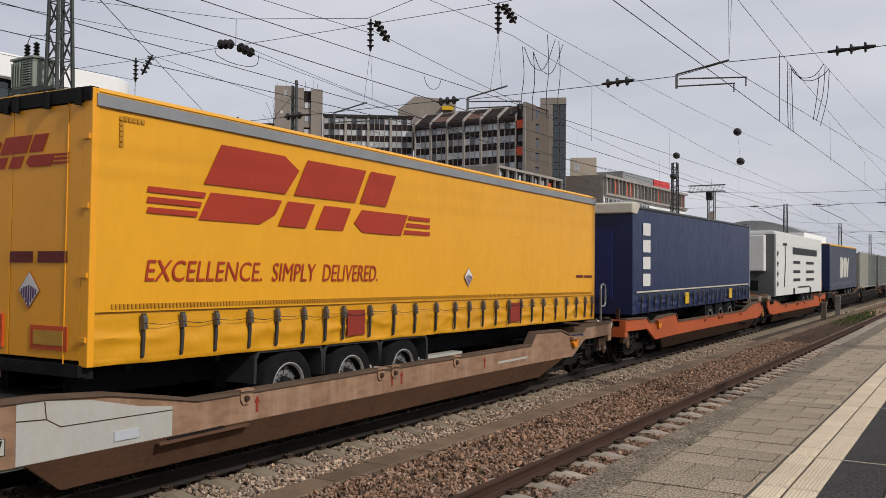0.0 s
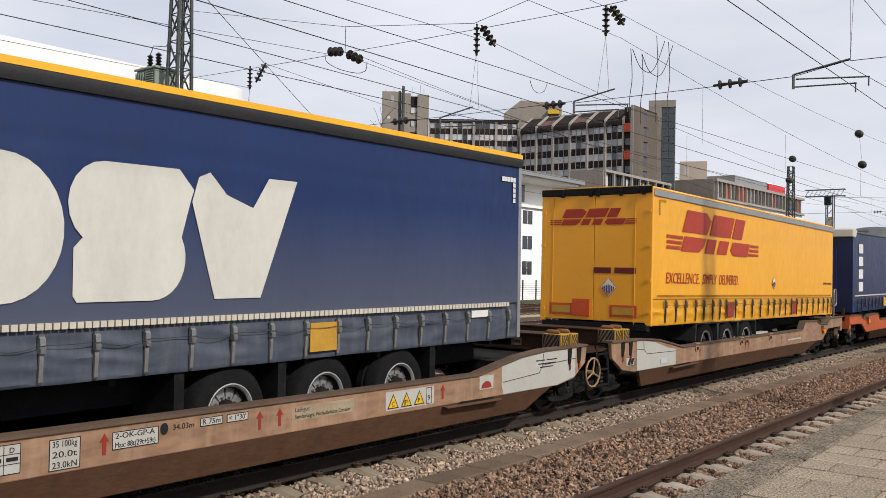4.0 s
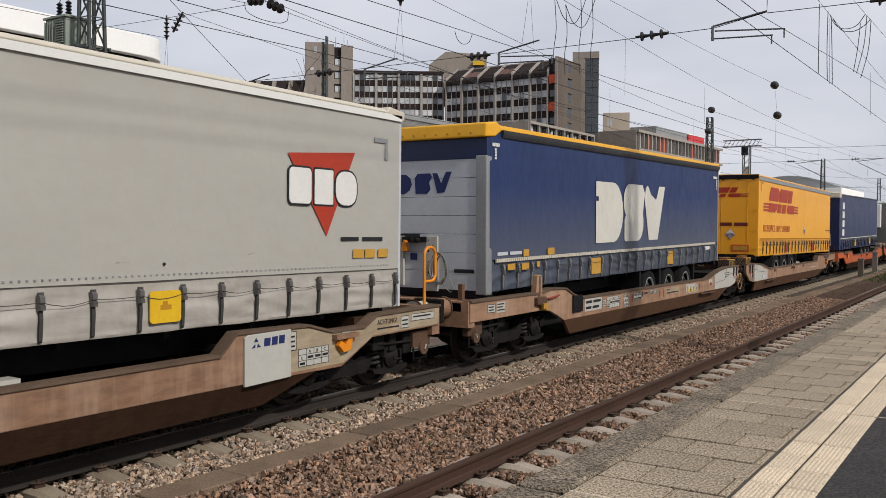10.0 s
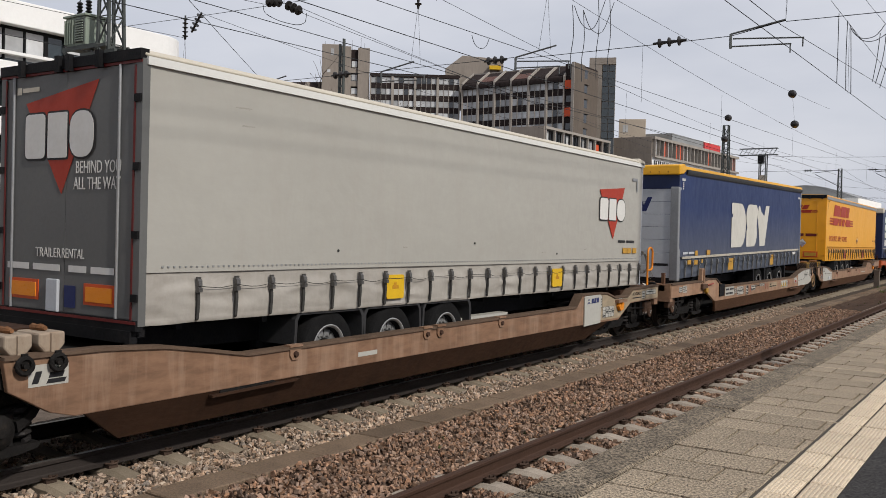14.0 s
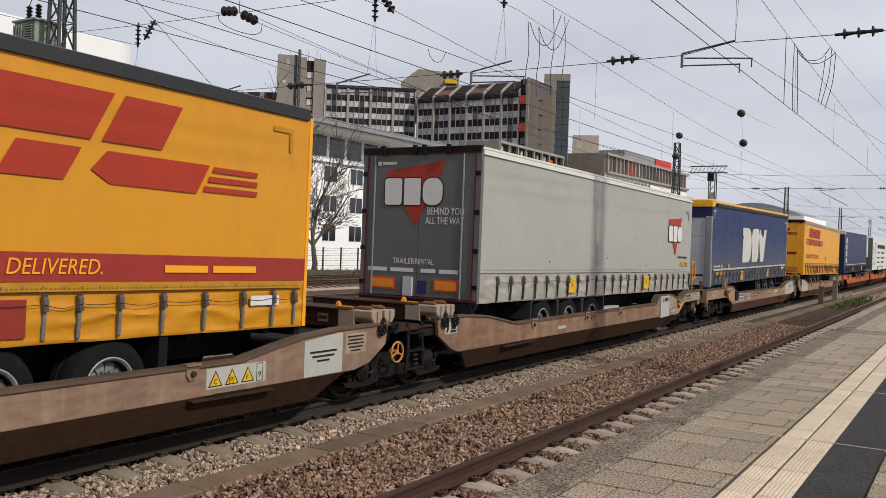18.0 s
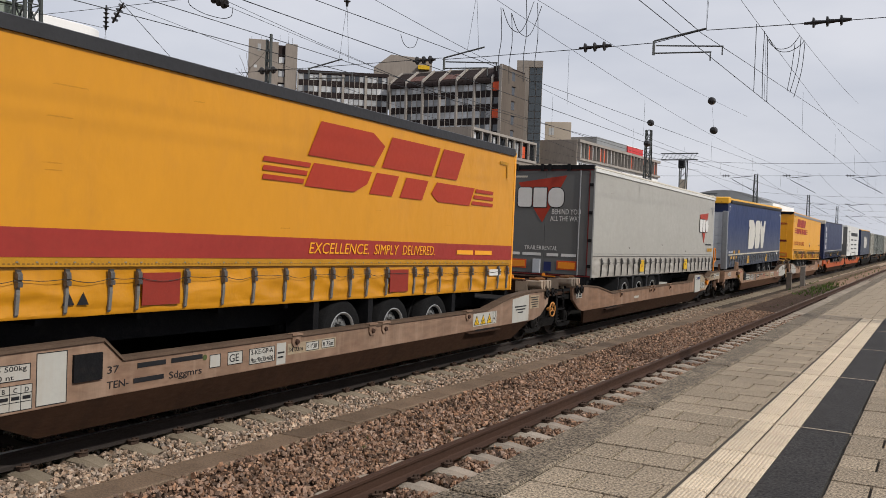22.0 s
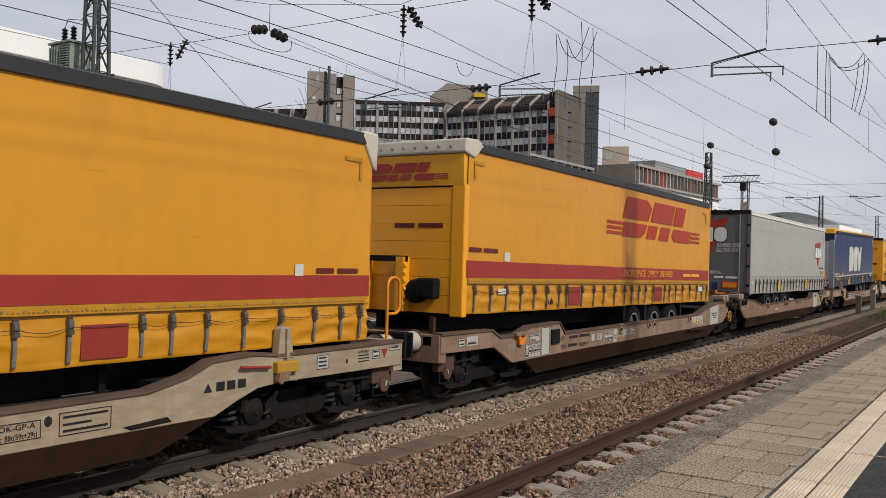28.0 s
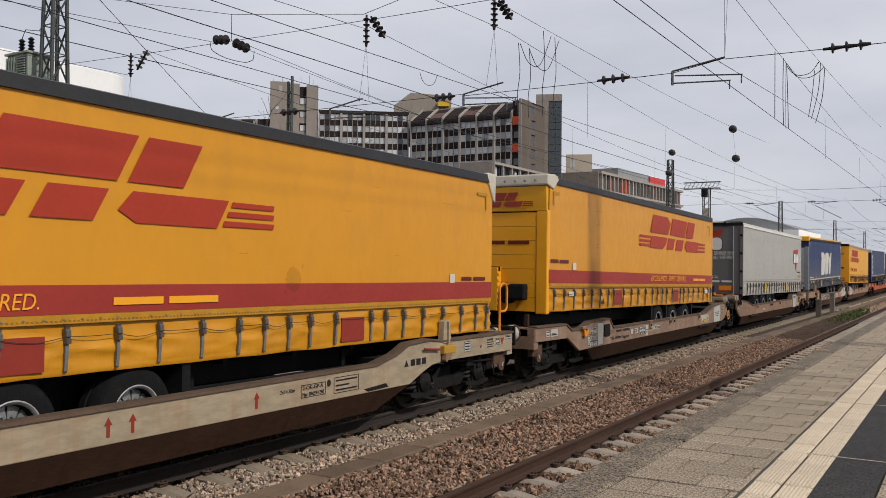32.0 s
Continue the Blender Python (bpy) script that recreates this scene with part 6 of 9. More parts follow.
k_ = trailer("semi_trailer", 57.6, "faded navy trailer with amber roof edge and pale emblem", GROUP, False, (7.85, 9.2, 10.5), NAVY_DUST, "faded navy curtain", ORANGE_ROOF, 0.12, False)
T_S["eighth"] = (k_, 57.6, 0.3)
gate_boards(k_, "skirt", NAVY_DUST, 0.05, LEN - 0.05, 0.0, 0.56, 8.0)
part("front_wall", Shape().box(-HALF, HALF, -0.03, 0.05, 0.0, BODY - 0.05), NAVY, k_)
pale_emblem(k_, 4.5, 0.73, 4.35, 1.32)
for i, (off, ln, m_, lab) in enumerate(((73.0, 6.1, PALE_BOX, "pale corrugated container"), (79.4, 6.1, OLIVE_BOX, "grey-green corrugated container"), (87.0, 13.6, OLIVE_BOX, "long grey-green container"), (103.0, 13.6, PALE_BOX, "long pale container"), (119.0, 13.6, NAVY_DUST, "faded blue container"), (136.0, 13.6, PALE_BOX, "pale grey container"))):
    q = thing("container", X_TRAIN, off, Z0 - 0.1, lab + " on a flat wagon", "container", "containers on the freight train")
    s = Shape()
    n = int(ln / 0.28)
    for j in range(n):
        y = 0.1 + j * (ln - 0.2) / n
        s.prism([(HALF - 0.04, 0.12), (HALF, 0.12), (HALF, 2.6), (HALF - 0.04, 2.6)], "y", y, y + 0.16)
    part("corrugation", s, m_, q)
    part("body", Shape().box(-HALF, HALF - 0.03, 0.02, ln - 0.02, 0.1, 2.62), m_, q)
    fr = Shape()
    for y in (0.0, ln - 0.12):
        fr.box(HALF - 0.1, HALF + 0.01, y, y + 0.12, 0.0, 2.7).box(-HALF - 0.01, -HALF + 0.1, y, y + 0.12, 0.0, 2.7)
    fr.box(HALF - 0.08, HALF + 0.01, 0, ln, 0.0, 0.12).box(HALF - 0.08, HALF + 0.01, 0, ln, 2.6, 2.72)
    part("frame", fr, m_, q)
    T_S["box%d" % i] = (q, off, 0.0)


# ---- pocket wagons ----
WX = 1.38          # outer face of the side beams
TOP = [(0.45, 1.16), (2.0, 1.14), (2.28, 1.0), (2.95, 1.0), (3.4, 1.12), (4.6, 1.14), (4.85, 0.91), (13.35, 0.90), (13.9, 1.0), (14.5, 1.10), (15.2, 1.15), (16.55, 1.16)]
LOW = [(16.5, 0.86), (16.1, 0.62), (15.6, 0.55), (4.7, 0.54), (2.75, 0.52), (2.1, 0.84), (0.45, 0.86)]


# a flat-ended unit, its beam cut high over the bogie
FLAT_TOP = [(0.45, 1.14), (2.95, 1.14), (3.4, 1.19), (4.0, 1.16), (4.35, 1.02), (4.85, 0.92)] + TOP[7:]
FLAT_LOW = LOW[:4] + [(3.95, 0.54), (3.6, 0.68), (3.3, 0.78), (2.9, 0.81), (0.45, 0.80)]


def unit_parts(t, mirror, paint, skirt, span=34.0, flat=False, end=16.55):
    """Side beams, skirts, end deck, pocket floor and hitch of half a wagon."""
    m = (lambda u: span - u) if mirror else (lambda u: u)
    top, low = (FLAT_TOP, FLAT_LOW) if flat else (TOP, LOW)
    top, low = top[:-1] + [(end, 1.16)], [(end - 0.05, 0.86), (end - 0.45, 0.62), (min(15.6, end - 0.7), 0.55)] + low[3:]
    for k in (1, -1):
        x0, x1 = sorted((k * WX, k * (WX - 0.07)))
        part("side_beam", Shape().prism([(m(u), z) for u, z in top + low], "x", x0, x1), paint, t, "deep side beam with flaking paint", bevel=0.01)
        part("beam_flange", Shape().prism([(m(u), z - 0.012) for u, z in top] + [(m(u), z + 0.022) for u, z in top[::-1]], "x", *sorted((k * (WX - 0.16), k * (WX + 0.025)))), FLANGE, t)
        s = Shape()
        pts = [(3.95 if flat else 3.2, 0.54), (15.4, 0.55), (14.9, 0.2), (4.6 if flat else 4.0, 0.2)]
        n = 4
        outer = [(k * (WX - 0.005), m(u), z) for u, z in pts[:2]] + [(k * (WX - 0.19), m(u), z) for u, z in pts[2:]]
        inner = [(x - k * 0.06, y, z) for x, y, z in outer]
        s.add(outer + inner, [(0, 1, 2, 3), (7, 6, 5, 4)] + [(i, (i + 1) % n, n + (i + 1) % n, n + i) for i in range(n)])
        part("lower_skirt", s, skirt, t, "grimy sloping lower skirt, partly darkened as shade")
    a, b = sorted((m(0.42), m(2.3)))
    part("end_deck", Shape().box(-WX + 0.16, WX - 0.16, a, b, 0.98, 1.12), skirt, t, "dirty end deck")
    part("headstock", Shape().box(-WX + 0.02, WX - 0.02, *sorted((m(0.42), m(0.62))), 0.72, 1.15), paint, t)
    a, b = sorted((m(2.3), m(4.6)))
    # decks and pocket surfaces get their shade from the near-black colour
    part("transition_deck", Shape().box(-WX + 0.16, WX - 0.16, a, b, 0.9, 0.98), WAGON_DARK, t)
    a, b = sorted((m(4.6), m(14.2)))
    part("pocket_floor", Shape().box(-1.1, 1.1, a, b, 0.17, 0.28), WAGON_DARK, t, "pocket floor, near-black as shade")
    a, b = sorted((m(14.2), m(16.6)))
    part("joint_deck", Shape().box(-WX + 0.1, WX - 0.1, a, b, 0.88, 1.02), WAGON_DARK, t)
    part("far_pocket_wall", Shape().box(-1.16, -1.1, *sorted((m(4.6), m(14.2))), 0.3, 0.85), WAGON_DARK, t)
    s = Shape()
    for q in (0.35, -0.35):
        s.prism([(m(1.55), 1.1), (m(2.3), 0.98), (m(2.1), 1.24), (m(1.75), 1.27)], "x", q - 0.08, q + 0.08)
    s.box(-0.5, 0.5, *sorted((m(1.7), m(2.15))), 1.1, 1.22)
    part("trailer_hitch", s, WAGON_DARK, t, "black folding trailer hitch")
    part("buffer_beam_gear", Shape().box(-0.3, 0.3, *sorted((m(0.05), m(0.45))), 0.8, 1.0), BOGIE, t)
    for x in (0.88, -0.88):
        u0, u1, u2 = m(0.0), m(0.05), m(0.46)
        bf = part("buffer", Shape().cone((x, u2, 1.03), (x, m(0.16), 1.03), 0.17, 0.155, 20), WAGON if flat and not mirror else BUFFER, t, "stout buffer casing with chipped paint", smooth=True)
        part("buffer_collar", Shape().cone((x, m(0.44), 1.03), (x, m(0.40), 1.03), 0.19, 0.185, 20), RUST_BROWN, bf)
        part("buffer_head", Shape().box(x - 0.27, x + 0.27, *sorted((u0, u1)), 0.83, 1.21), BOGIE, bf, "black rectangular buffer plate", bevel=0.02)
        part("buffer_plunger", Shape().cone((x, m(0.16), 1.03), (x, u1, 1.03), 0.13, 0.13, 16), BOGIE, bf, smooth=True)
    for u, w_, z0_, z1_ in ((1.05, 0.22, 0.48, 0.8), (1.42, 0.16, 0.55, 0.82), (1.75, 0.26, 0.6, 0.82)):
        part("brake_valve", Shape().box(0.9, 1.22, m(u) - w_ / 2, m(u) + w_ / 2, z0_, z1_), BOGIE, t, "black brake gear box", bevel=0.02)
    part("brake_pipe", Shape().tube([(1.2, m(0.5), 0.72), (1.24, m(0.9), 0.66), (1.24, m(1.6), 0.68), (1.1, m(2.3), 0.74)], 0.022, 6), BOGIE, t, "black brake pipe")
    sp_ = part("step_panel", Shape().box(WX - 0.22, WX - 0.1, *sorted((m(0.55), m(1.0))), 0.56, 0.8), RUST_BROWN, t, "rusty brown bracket under the end", bevel=0.012)
    part("release_disc", Shape().cone((WX - 0.1, m(0.76), 0.54), (WX - 0.06, m(0.76), 0.54), 0.11, 0.105, 18), RUST_BROWN, sp_, "rusty round release disc", smooth=False)
    part("disc_handle", Shape().rod((WX - 0.05, m(0.76), 0.52), (WX - 0.05, m(0.73), 0.59), 0.012), BUFFER, sp_)
    st = Shape()
    st.tube([(1.25, m(0.62), 0.84), (1.25, m(0.62), 0.38), (1.25, m(0.95), 0.38), (1.25, m(0.95), 0.84)], 0.016, 6)
    part("foot_step", st, BOGIE, t)
    if flat:
        sb = part("stop_bracket", Shape().box(WX - 0.02, WX + 0.08, *sorted((m(2.68), m(3.06))), 0.93, 1.07), WORN_YELLOW if mirror else RUST_BROWN, t, "worn bracket under the side stop", bevel=0.015)
        part("bracket_hook", Shape().prism([(m(2.86), 0.95), (m(3.04), 0.95), (m(3.06), 0.84), (m(3.0), 0.80), (m(2.94), 0.86), (m(2.88), 0.84)], "x", WX + 0.03, WX + 0.1), WORN_YELLOW if not mirror else WAGON, sb, "worn hook")
        part("side_stop", Shape().prism([(m(2.72), 1.1), (m(2.99), 1.1), (m(2.96), 1.46), (m(2.9), 1.49), (m(2.78), 1.47)], "x", WX - 0.10, WX + 0.015), paint, t, "upright side stop", bevel=0.01)
        part("stop_rib", Shape().box(WX - 0.02, WX + 0.05, *sorted((m(2.83), m(2.88))), 1.1, 1.46), paint, t)
        part("red_lever", Shape().rod((WX + 0.05, m(3.15), 1.02), (WX + 0.05, m(3.62), 1.06), 0.018), RED_SQ, t, "red lever")
    else:
        hz, hu = (0.12, -0.35) if mirror else (0.22, -0.12)
        p = part("lashing_hook", Shape().prism([(m(a_ + hu), b_ + hz) for a_, b_ in ((3.0, 0.62), (3.14, 0.6), (3.24, 0.7), (3.2, 0.76), (3.1, 0.7), (3.04, 0.78), (2.96, 0.76))], "x", WX + 0.0, WX + 0.07), SAFETY, t, "orange lashing hook")
        part("hook_shield", Shape().box(WX, WX + 0.09, *sorted((m(2.85 + hu), m(3.3 + hu))), 0.78 + hz, 0.84 + hz), paint, p)
    for u in () if flat else (7.7, 9.5, 9.85, 12.6):
        lug = part("lashing_plate", Shape().prism([(m(u) - 0.09, 0.9), (m(u) + 0.09, 0.9), (m(u) + 0.09, 0.82), (m(u) + 0.05, 0.76), (m(u) - 0.05, 0.76), (m(u) - 0.09, 0.82)], "x", WX, WX + 0.022), paint, t, "rounded lug plate with a bolt")
        part("bolt", Shape().cone((WX + 0.015, m(u), 0.83), (WX + 0.05, m(u), 0.83), 0.04, 0.032, 10), RAIL_SIDE, lug)
        part("hinge_tab", Shape().box(WX - 0.06, WX + 0.04, m(u) - 0.11, m(u) + 0.11, 0.918, 0.945), paint, lug)
    # no hollow here: a flush dark plate gives the recess its shade
    slot = part("step_recess", Shape().prism([(m(13.75), 0.545), (m(12.95), 0.56), (m(12.9), 0.53), (m(13.75), 0.515)], "x", WX - 0.03, WX + 0.003), BOGIE, t, "narrow dark plate painted as recess shade above a step")
    part("step_plate", Shape().prism([(m(13.9), 0.515), (m(12.55), 0.53), (m(12.6), 0.505), (m(13.9), 0.49)], "x", WX - 0.02, WX + 0.05), skirt, slot)


def wheelset(bogie, y):
    w = new("wheelset")
    w.empty_display_size = 0.2
    w.parent = bogie
    w.location = (0, y, 0.44)
    return w


_wheelset_mesh = {}


def wheelset_mesh():
    if not _wheelset_mesh:
        s = Shape().rod((-1.0, 0, 0), (1.0, 0, 0), 0.08, 12)
        for k in (1, -1):
            s.lathe([(k * 0.685, 0.2), (k * 0.69, 0.455), (k * 0.70, 0.47), (k * 0.72, 0.46), (k * 0.73, 0.445), (k * 0.82, 0.44), (k * 0.825, 0.38), (k * 0.77, 0.36), (k * 0.765, 0.16), (k * 0.80, 0.1), (k * 0.80, 0.001)], (0, 0, 0), "x", 32)
        for k in (1, -1):
            for i in range(4):
                a = math.pi * i / 2
                s.box(k * 0.755, k * 0.785, 0.26 * math.cos(a) - 0.03, 0.26 * math.cos(a) + 0.03, 0.26 * math.sin(a) - 0.03, 0.26 * math.sin(a) + 0.03)
        _wheelset_mesh["m"] = s.mesh("wheelset", TREAD, True)
    return _wheelset_mesh["m"]


SPIN = []
_bogie = {}


def bogie_meshes():
    if not _bogie:
        s = Shape()
        for k in (1, -1):
            x0, x1 = sorted((k * 0.93, k * 1.06))
            s.prism([(-1.25, 0.5), (-1.2, 0.66), (-0.5, 0.62), (-0.35, 0.46), (0.35, 0.46), (0.5, 0.62), (1.2, 0.66), (1.25, 0.5), (0.62, 0.46), (0.42, 0.28), (-0.42, 0.28), (-0.62, 0.46)], "x", x0, x1)
        s.box(-0.95, 0.95, -0.25, 0.25, 0.42, 0.62)
        _bogie["frame"] = s.mesh("bogie_frame", BOGIE)
        ab = Shape()
        ab.box(-0.13, 0.12, -0.16, 0.16, -0.15, 0.15).lathe([(0.12, 0.165), (0.16, 0.16), (0.175, 0.13), (0.20, 0.10), (0.21, 0.05), (0.225, 0.04), (0.225, 0.001)], (0, 0, 0), "x", 16)
        ab.prism([(-0.42, -0.15), (0.42, -0.15), (0.40, -0.2), (0.2, -0.24), (-0.2, -0.24), (-0.40, -0.2)], "x", -0.13, 0.14)
        ab.prism([(-0.2, 0.02), (-0.14, 0.16), (-0.2, 0.24), (-0.29, 0.2), (-0.24, 0.12), (-0.26, 0.02)], "x", 0.12, 0.2)
        ab.prism([(0.17, -0.02), (0.34, 0.1), (0.4, 0.2), (0.34, 0.22), (0.24, 0.12), (0.15, 0.08)], "x", 0.12, 0.19)
        _bogie["axle_box"] = ab.mesh("axle_box", BOGIE, True)
        sp = Shape()
        sp.tube([(0.105 * math.cos(i * 0.7), 0.105 * math.sin(i * 0.7), -0.11 + i * 0.0082) for i in range(40)], 0.027, 6)
        _bogie["springs"] = sp.mesh("spring", SPRING, True)
        br = Shape().box(-0.06, 0.06, -0.09, 0.09, -0.2, 0.14)
        _bogie["brake"] = br.mesh("brake_block", BOGIE)
    return _bogie


def bogie(t, y):
    me = bogie_meshes()
    g_ = part("bogie", me["frame"], None, t, "black oily bogie with coil springs")
    g_.location = (0, y, 0)
    for q in (-0.9, 0.9):
        w = part("wheelset", wheelset_mesh(), None, g_, "steel wheelset")
        w.location = (0, q, 0.46)
        SPIN.append((w, q))
        for x in (1.0, -1.0):
            o = part("axle_box", me["axle_box"], None, g_)
            o.location = (x, q, 0.46)
            if x < 0:
                o.rotation_euler.z = math.pi
            for d in (-0.27, 0.27):
                o = part("coil_spring", me["springs"], None, g_)
                o.location = (x, q + d, 0.44)
        for x in (0.76, -0.76):
            o = part("brake_block", me["brake"], None, g_)
            o.location = (x, q * 0.44, 0.46)
    return g_


def stripes_on(blk, a0, a1, z0, z1, n, x=None, y=None):
    """Leaning black stripes on a face, clipped to it."""
    w = (a1 - a0) / n
    h = z1 - z0
    for k in range(-2, n):
        lo, hi, top, toph = a0 + k * w + 0.25 * w, a0 + k * w + 0.75 * w, a0 + k * w + 0.25 * w + h * 0.7, a0 + k * w + 0.75 * w + h * 0.7
        lo, hi, top, toph = (min(max(v, a0), a1) for v in (lo, hi, top, toph))
        if max(hi - lo, toph - top) > 0.012:
            decal("stripe", [[(lo, z0), (hi + 0.001, z0), (toph + 0.001, z1), (top, z1)]], BLACK, blk, x, y, 0.004)


def joint_parts(t, y, style):
    """The hinged middle of a wagon: cross beams that end in stop blocks, catches, handwheel, ladder."""
    striped = style == "striped"
    for yc in (y - 0.895, y + 1.06) if striped else (y - 0.65, y + 1.13):
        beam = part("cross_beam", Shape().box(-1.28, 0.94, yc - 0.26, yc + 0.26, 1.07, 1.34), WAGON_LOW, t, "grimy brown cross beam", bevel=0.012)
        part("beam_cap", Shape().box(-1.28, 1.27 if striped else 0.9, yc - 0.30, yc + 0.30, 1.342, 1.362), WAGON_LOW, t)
        decal("label_panel", [rect(0.3, 0.5, 1.14, 1.27)], WAGON_TAN, beam, y=yc - 0.262)
        bars(beam, 0.33, 0.47, 1.17, 1.24, BLACK, y=yc - 0.266)
        if not striped:
            decal("arrow", [[(-0.2, 1.18), (0.0, 1.18), (0.0, 1.14), (0.12, 1.21), (0.0, 1.28), (0.0, 1.24), (-0.2, 1.24)]], RED_SQ, beam, y=yc - 0.262, label="faded red arrow")
            lever = part("lock_lever", Shape().box(0.48, 0.55, yc - 0.08, yc, 1.362, 1.41).prism([(yc - 0.075, 1.41), (yc - 0.005, 1.41), (yc - 0.04, 1.455)], "x", 0.485, 0.545), SAFETY, t, "orange locking lever", bevel=0.008)
            part("lever_bar", Shape().rod((0.52, yc - 0.12, 1.378), (0.86, yc - 0.15, 1.378), 0.014), SAFETY, lever)
        for k in (-1, 1):
            y0, y1 = sorted((yc + k * 0.03, yc + k * 0.29))
            ym = (y0 + y1) / 2
            if striped:
                blk = part("stop_block", Shape().box(0.95, 1.30, y0, y1, 1.115, 1.37), WORN_YELLOW, t, "yellow and black striped stop block", bevel=0.008)
                stripes_on(blk, y0 + 0.01, y1 - 0.01, 1.13, 1.355, 3, x=1.301)
                if k < 0:
                    part("block_face", Shape().box(0.94, 1.285, y0 - 0.012, y0 - 0.004, 1.12, 1.365), WAGON, blk, "brown face with worn stripes")
                    stripes_on(blk, 0.95, 1.28, 1.125, 1.36, 4, y=y0 - 0.013)
                part("catch", Shape().prism([(ym - 0.06, 1.12), (ym + 0.07, 1.14), (ym + 0.05, 0.98), (ym + 0.02, 0.86), (ym - 0.04, 0.88)], "x", 1.31, 1.40), BOGIE, blk, "black steel catch")
                decal("red_mark", [rect(ym - 0.02, ym + 0.02, 0.78, 0.88)], RED_SQ, t, x=WX + 0.026)
                part("block_lug", Shape().lathe([(0, 0.03), (0.04, 0.042), (0.2, 0.042), (0.24, 0.02)], (0.95, ym, 1.40), "x", 10), LUG, blk, "rusty lug", smooth=True)
            else:
                blk = part("stop_block", Shape().prism([(y0, 1.36), (y1, 1.36), (y1, 1.24), (ym + 0.07, 1.17), (ym - 0.07, 1.17), (y0, 1.24)], "x", 0.95, 1.33), BLOCK_BEIGE, t, "chipped beige stop block with a rounded foot", bevel=0.02)
                part("block_rib", Shape().prism([(ym - 0.022, 1.35), (ym + 0.022, 1.35), (ym + 0.022, 1.18), (ym - 0.022, 1.18)], "x", 1.325, 1.352), BLOCK_BEIGE, blk)
                part("block_arm", Shape().prism([(y0 - 0.01, 1.10), (y0 + 0.035, 1.08), (y0 + 0.035, 1.34), (y0 - 0.01, 1.34)], "x", 0.72, 1.0), BLOCK_BEIGE, blk)
                part("block_lug", Shape().lathe([(0, 0.02), (0.03, 0.035), (0.12, 0.03), (0.16, 0.04), (0.24, 0.02)], (0.98, ym, 1.385), "x", 8), LUG, blk, "rusty lug", smooth=True)
                roll = part("roller", Shape().tube([(1.43, ym + 0.07 * math.cos(i * 0.524), 1.09 + 0.07 * math.sin(i * 0.524)) for i in range(12)], 0.026, 6, True).rod((1.3, ym, 1.09), (1.46, ym, 1.09), 0.028), BOGIE, blk, "black ring roller", smooth=True)
                part("roller_hanger", Shape().box(1.41, 1.435, ym - 0.028, ym + 0.028, 1.09, 1.2), BOGIE, roll)
    part("joint_deck_plate", Shape().box(-1.2, 1.28, y - 0.38, y + 0.82, 1.0, 1.05), WAGON_LOW, t, "dirty plate over the hinge")
    part("hinge", Shape().box(-0.55, 0.55, y - 0.4, y + 0.4, 0.66, 0.98), BOGIE, t)
    ring = [(1.33, y - 0.13 + 0.255 * math.cos(i * 0.449), 0.654 + 0.255 * math.sin(i * 0.449)) for i in range(14)] if style == "striped" else [(1.33, y - 0.27 + 0.155 * math.cos(i * 0.449), 0.70 + 0.155 * math.sin(i * 0.449)) for i in range(14)]
    hw = Shape().tube(ring, 0.018, 6, True)
    cx = sum(p[1] for p in ring) / 14
    cz = sum(p[2] for p in ring) / 14
    for i in (3, 8, 13):
        hw.tube([(1.33, cx, cz), ring[i]], 0.016, 5)
    hw.rod((1.2, cx, cz), (1.34, cx, cz), 0.04)
    part("handwheel", hw, WHEEL_TAN if striped else SAFETY_WORN, t, "painted brake handwheel with three spokes")
    ld = Shape()
    for q in (0.1, 0.5):
        ld.tube([(1.26, y + q, 1.12), (1.28, y + q, 0.8), (1.28, y + q + (0.04 if q > 0.3 else -0.04), 0.36)], 0.028, 6)
    for z in (0.38, 0.66, 0.94):
        ld.box(1.25, 1.31, y + 0.08, y + 0.52, z, z + 0.03)
    part("ladder", ld, BOGIE, t)


def handrail(t, x, y, colour):
    arc = lambda cy, cz, r, a0: [(x, cy + r * math.cos(radians(a0 - 15 * i)), cz + r * math.sin(radians(a0 - 15 * i))) for i in range(7)]
    pts = [(x, y, 1.1)] + arc(y + 0.13, 1.92, 0.13, 180) + arc(y + 0.17, 1.92, 0.13, 90) + arc(y + 0.19, 1.63, 0.11, 0) + [(x, y, 1.52)]
    part("handrail", Shape().tube(pts, 0.024, 8), colour, t, "painted tubular handrail loop", smooth=True)


def wagon(off, label, paints, style, stops="", group="wagons of the freight train", rail=None, ends=(16.55, 16.55)):
    t = thing("pocket_wagon", X_TRAIN, off, 0, label, "wagon", group)
    unit_parts(t, False, paints[0], paints[2], flat=stops == "near", end=ends[0])
    unit_parts(t, True, paints[1], paints[2], flat=stops == "far", end=ends[1])
    for y in (2.25, 17.0, 31.75):
        bogie(t, y)
    joint_parts(t, 17.0, style)
    for x in (1.12, -1.12):
        handrail(t, x, 33.52, rail or SAFETY)
        part("stanchion", Shape().box(x - 0.04, x + 0.04, 0.55, 0.63, 1.1, 1.42), paints[2], t)
    part("pipe", Shape().tube([(0.35, 0.1, 0.75), (0.4, -0.1, 0.55), (0.3, 0.2, 0.5), (0.5, 0.6, 0.7)], 0.025, 6), BOGIE, t, "slack brake hose")
    T_S["wagon%d" % len(T_S)] = (t, off, 0.0)
    return t


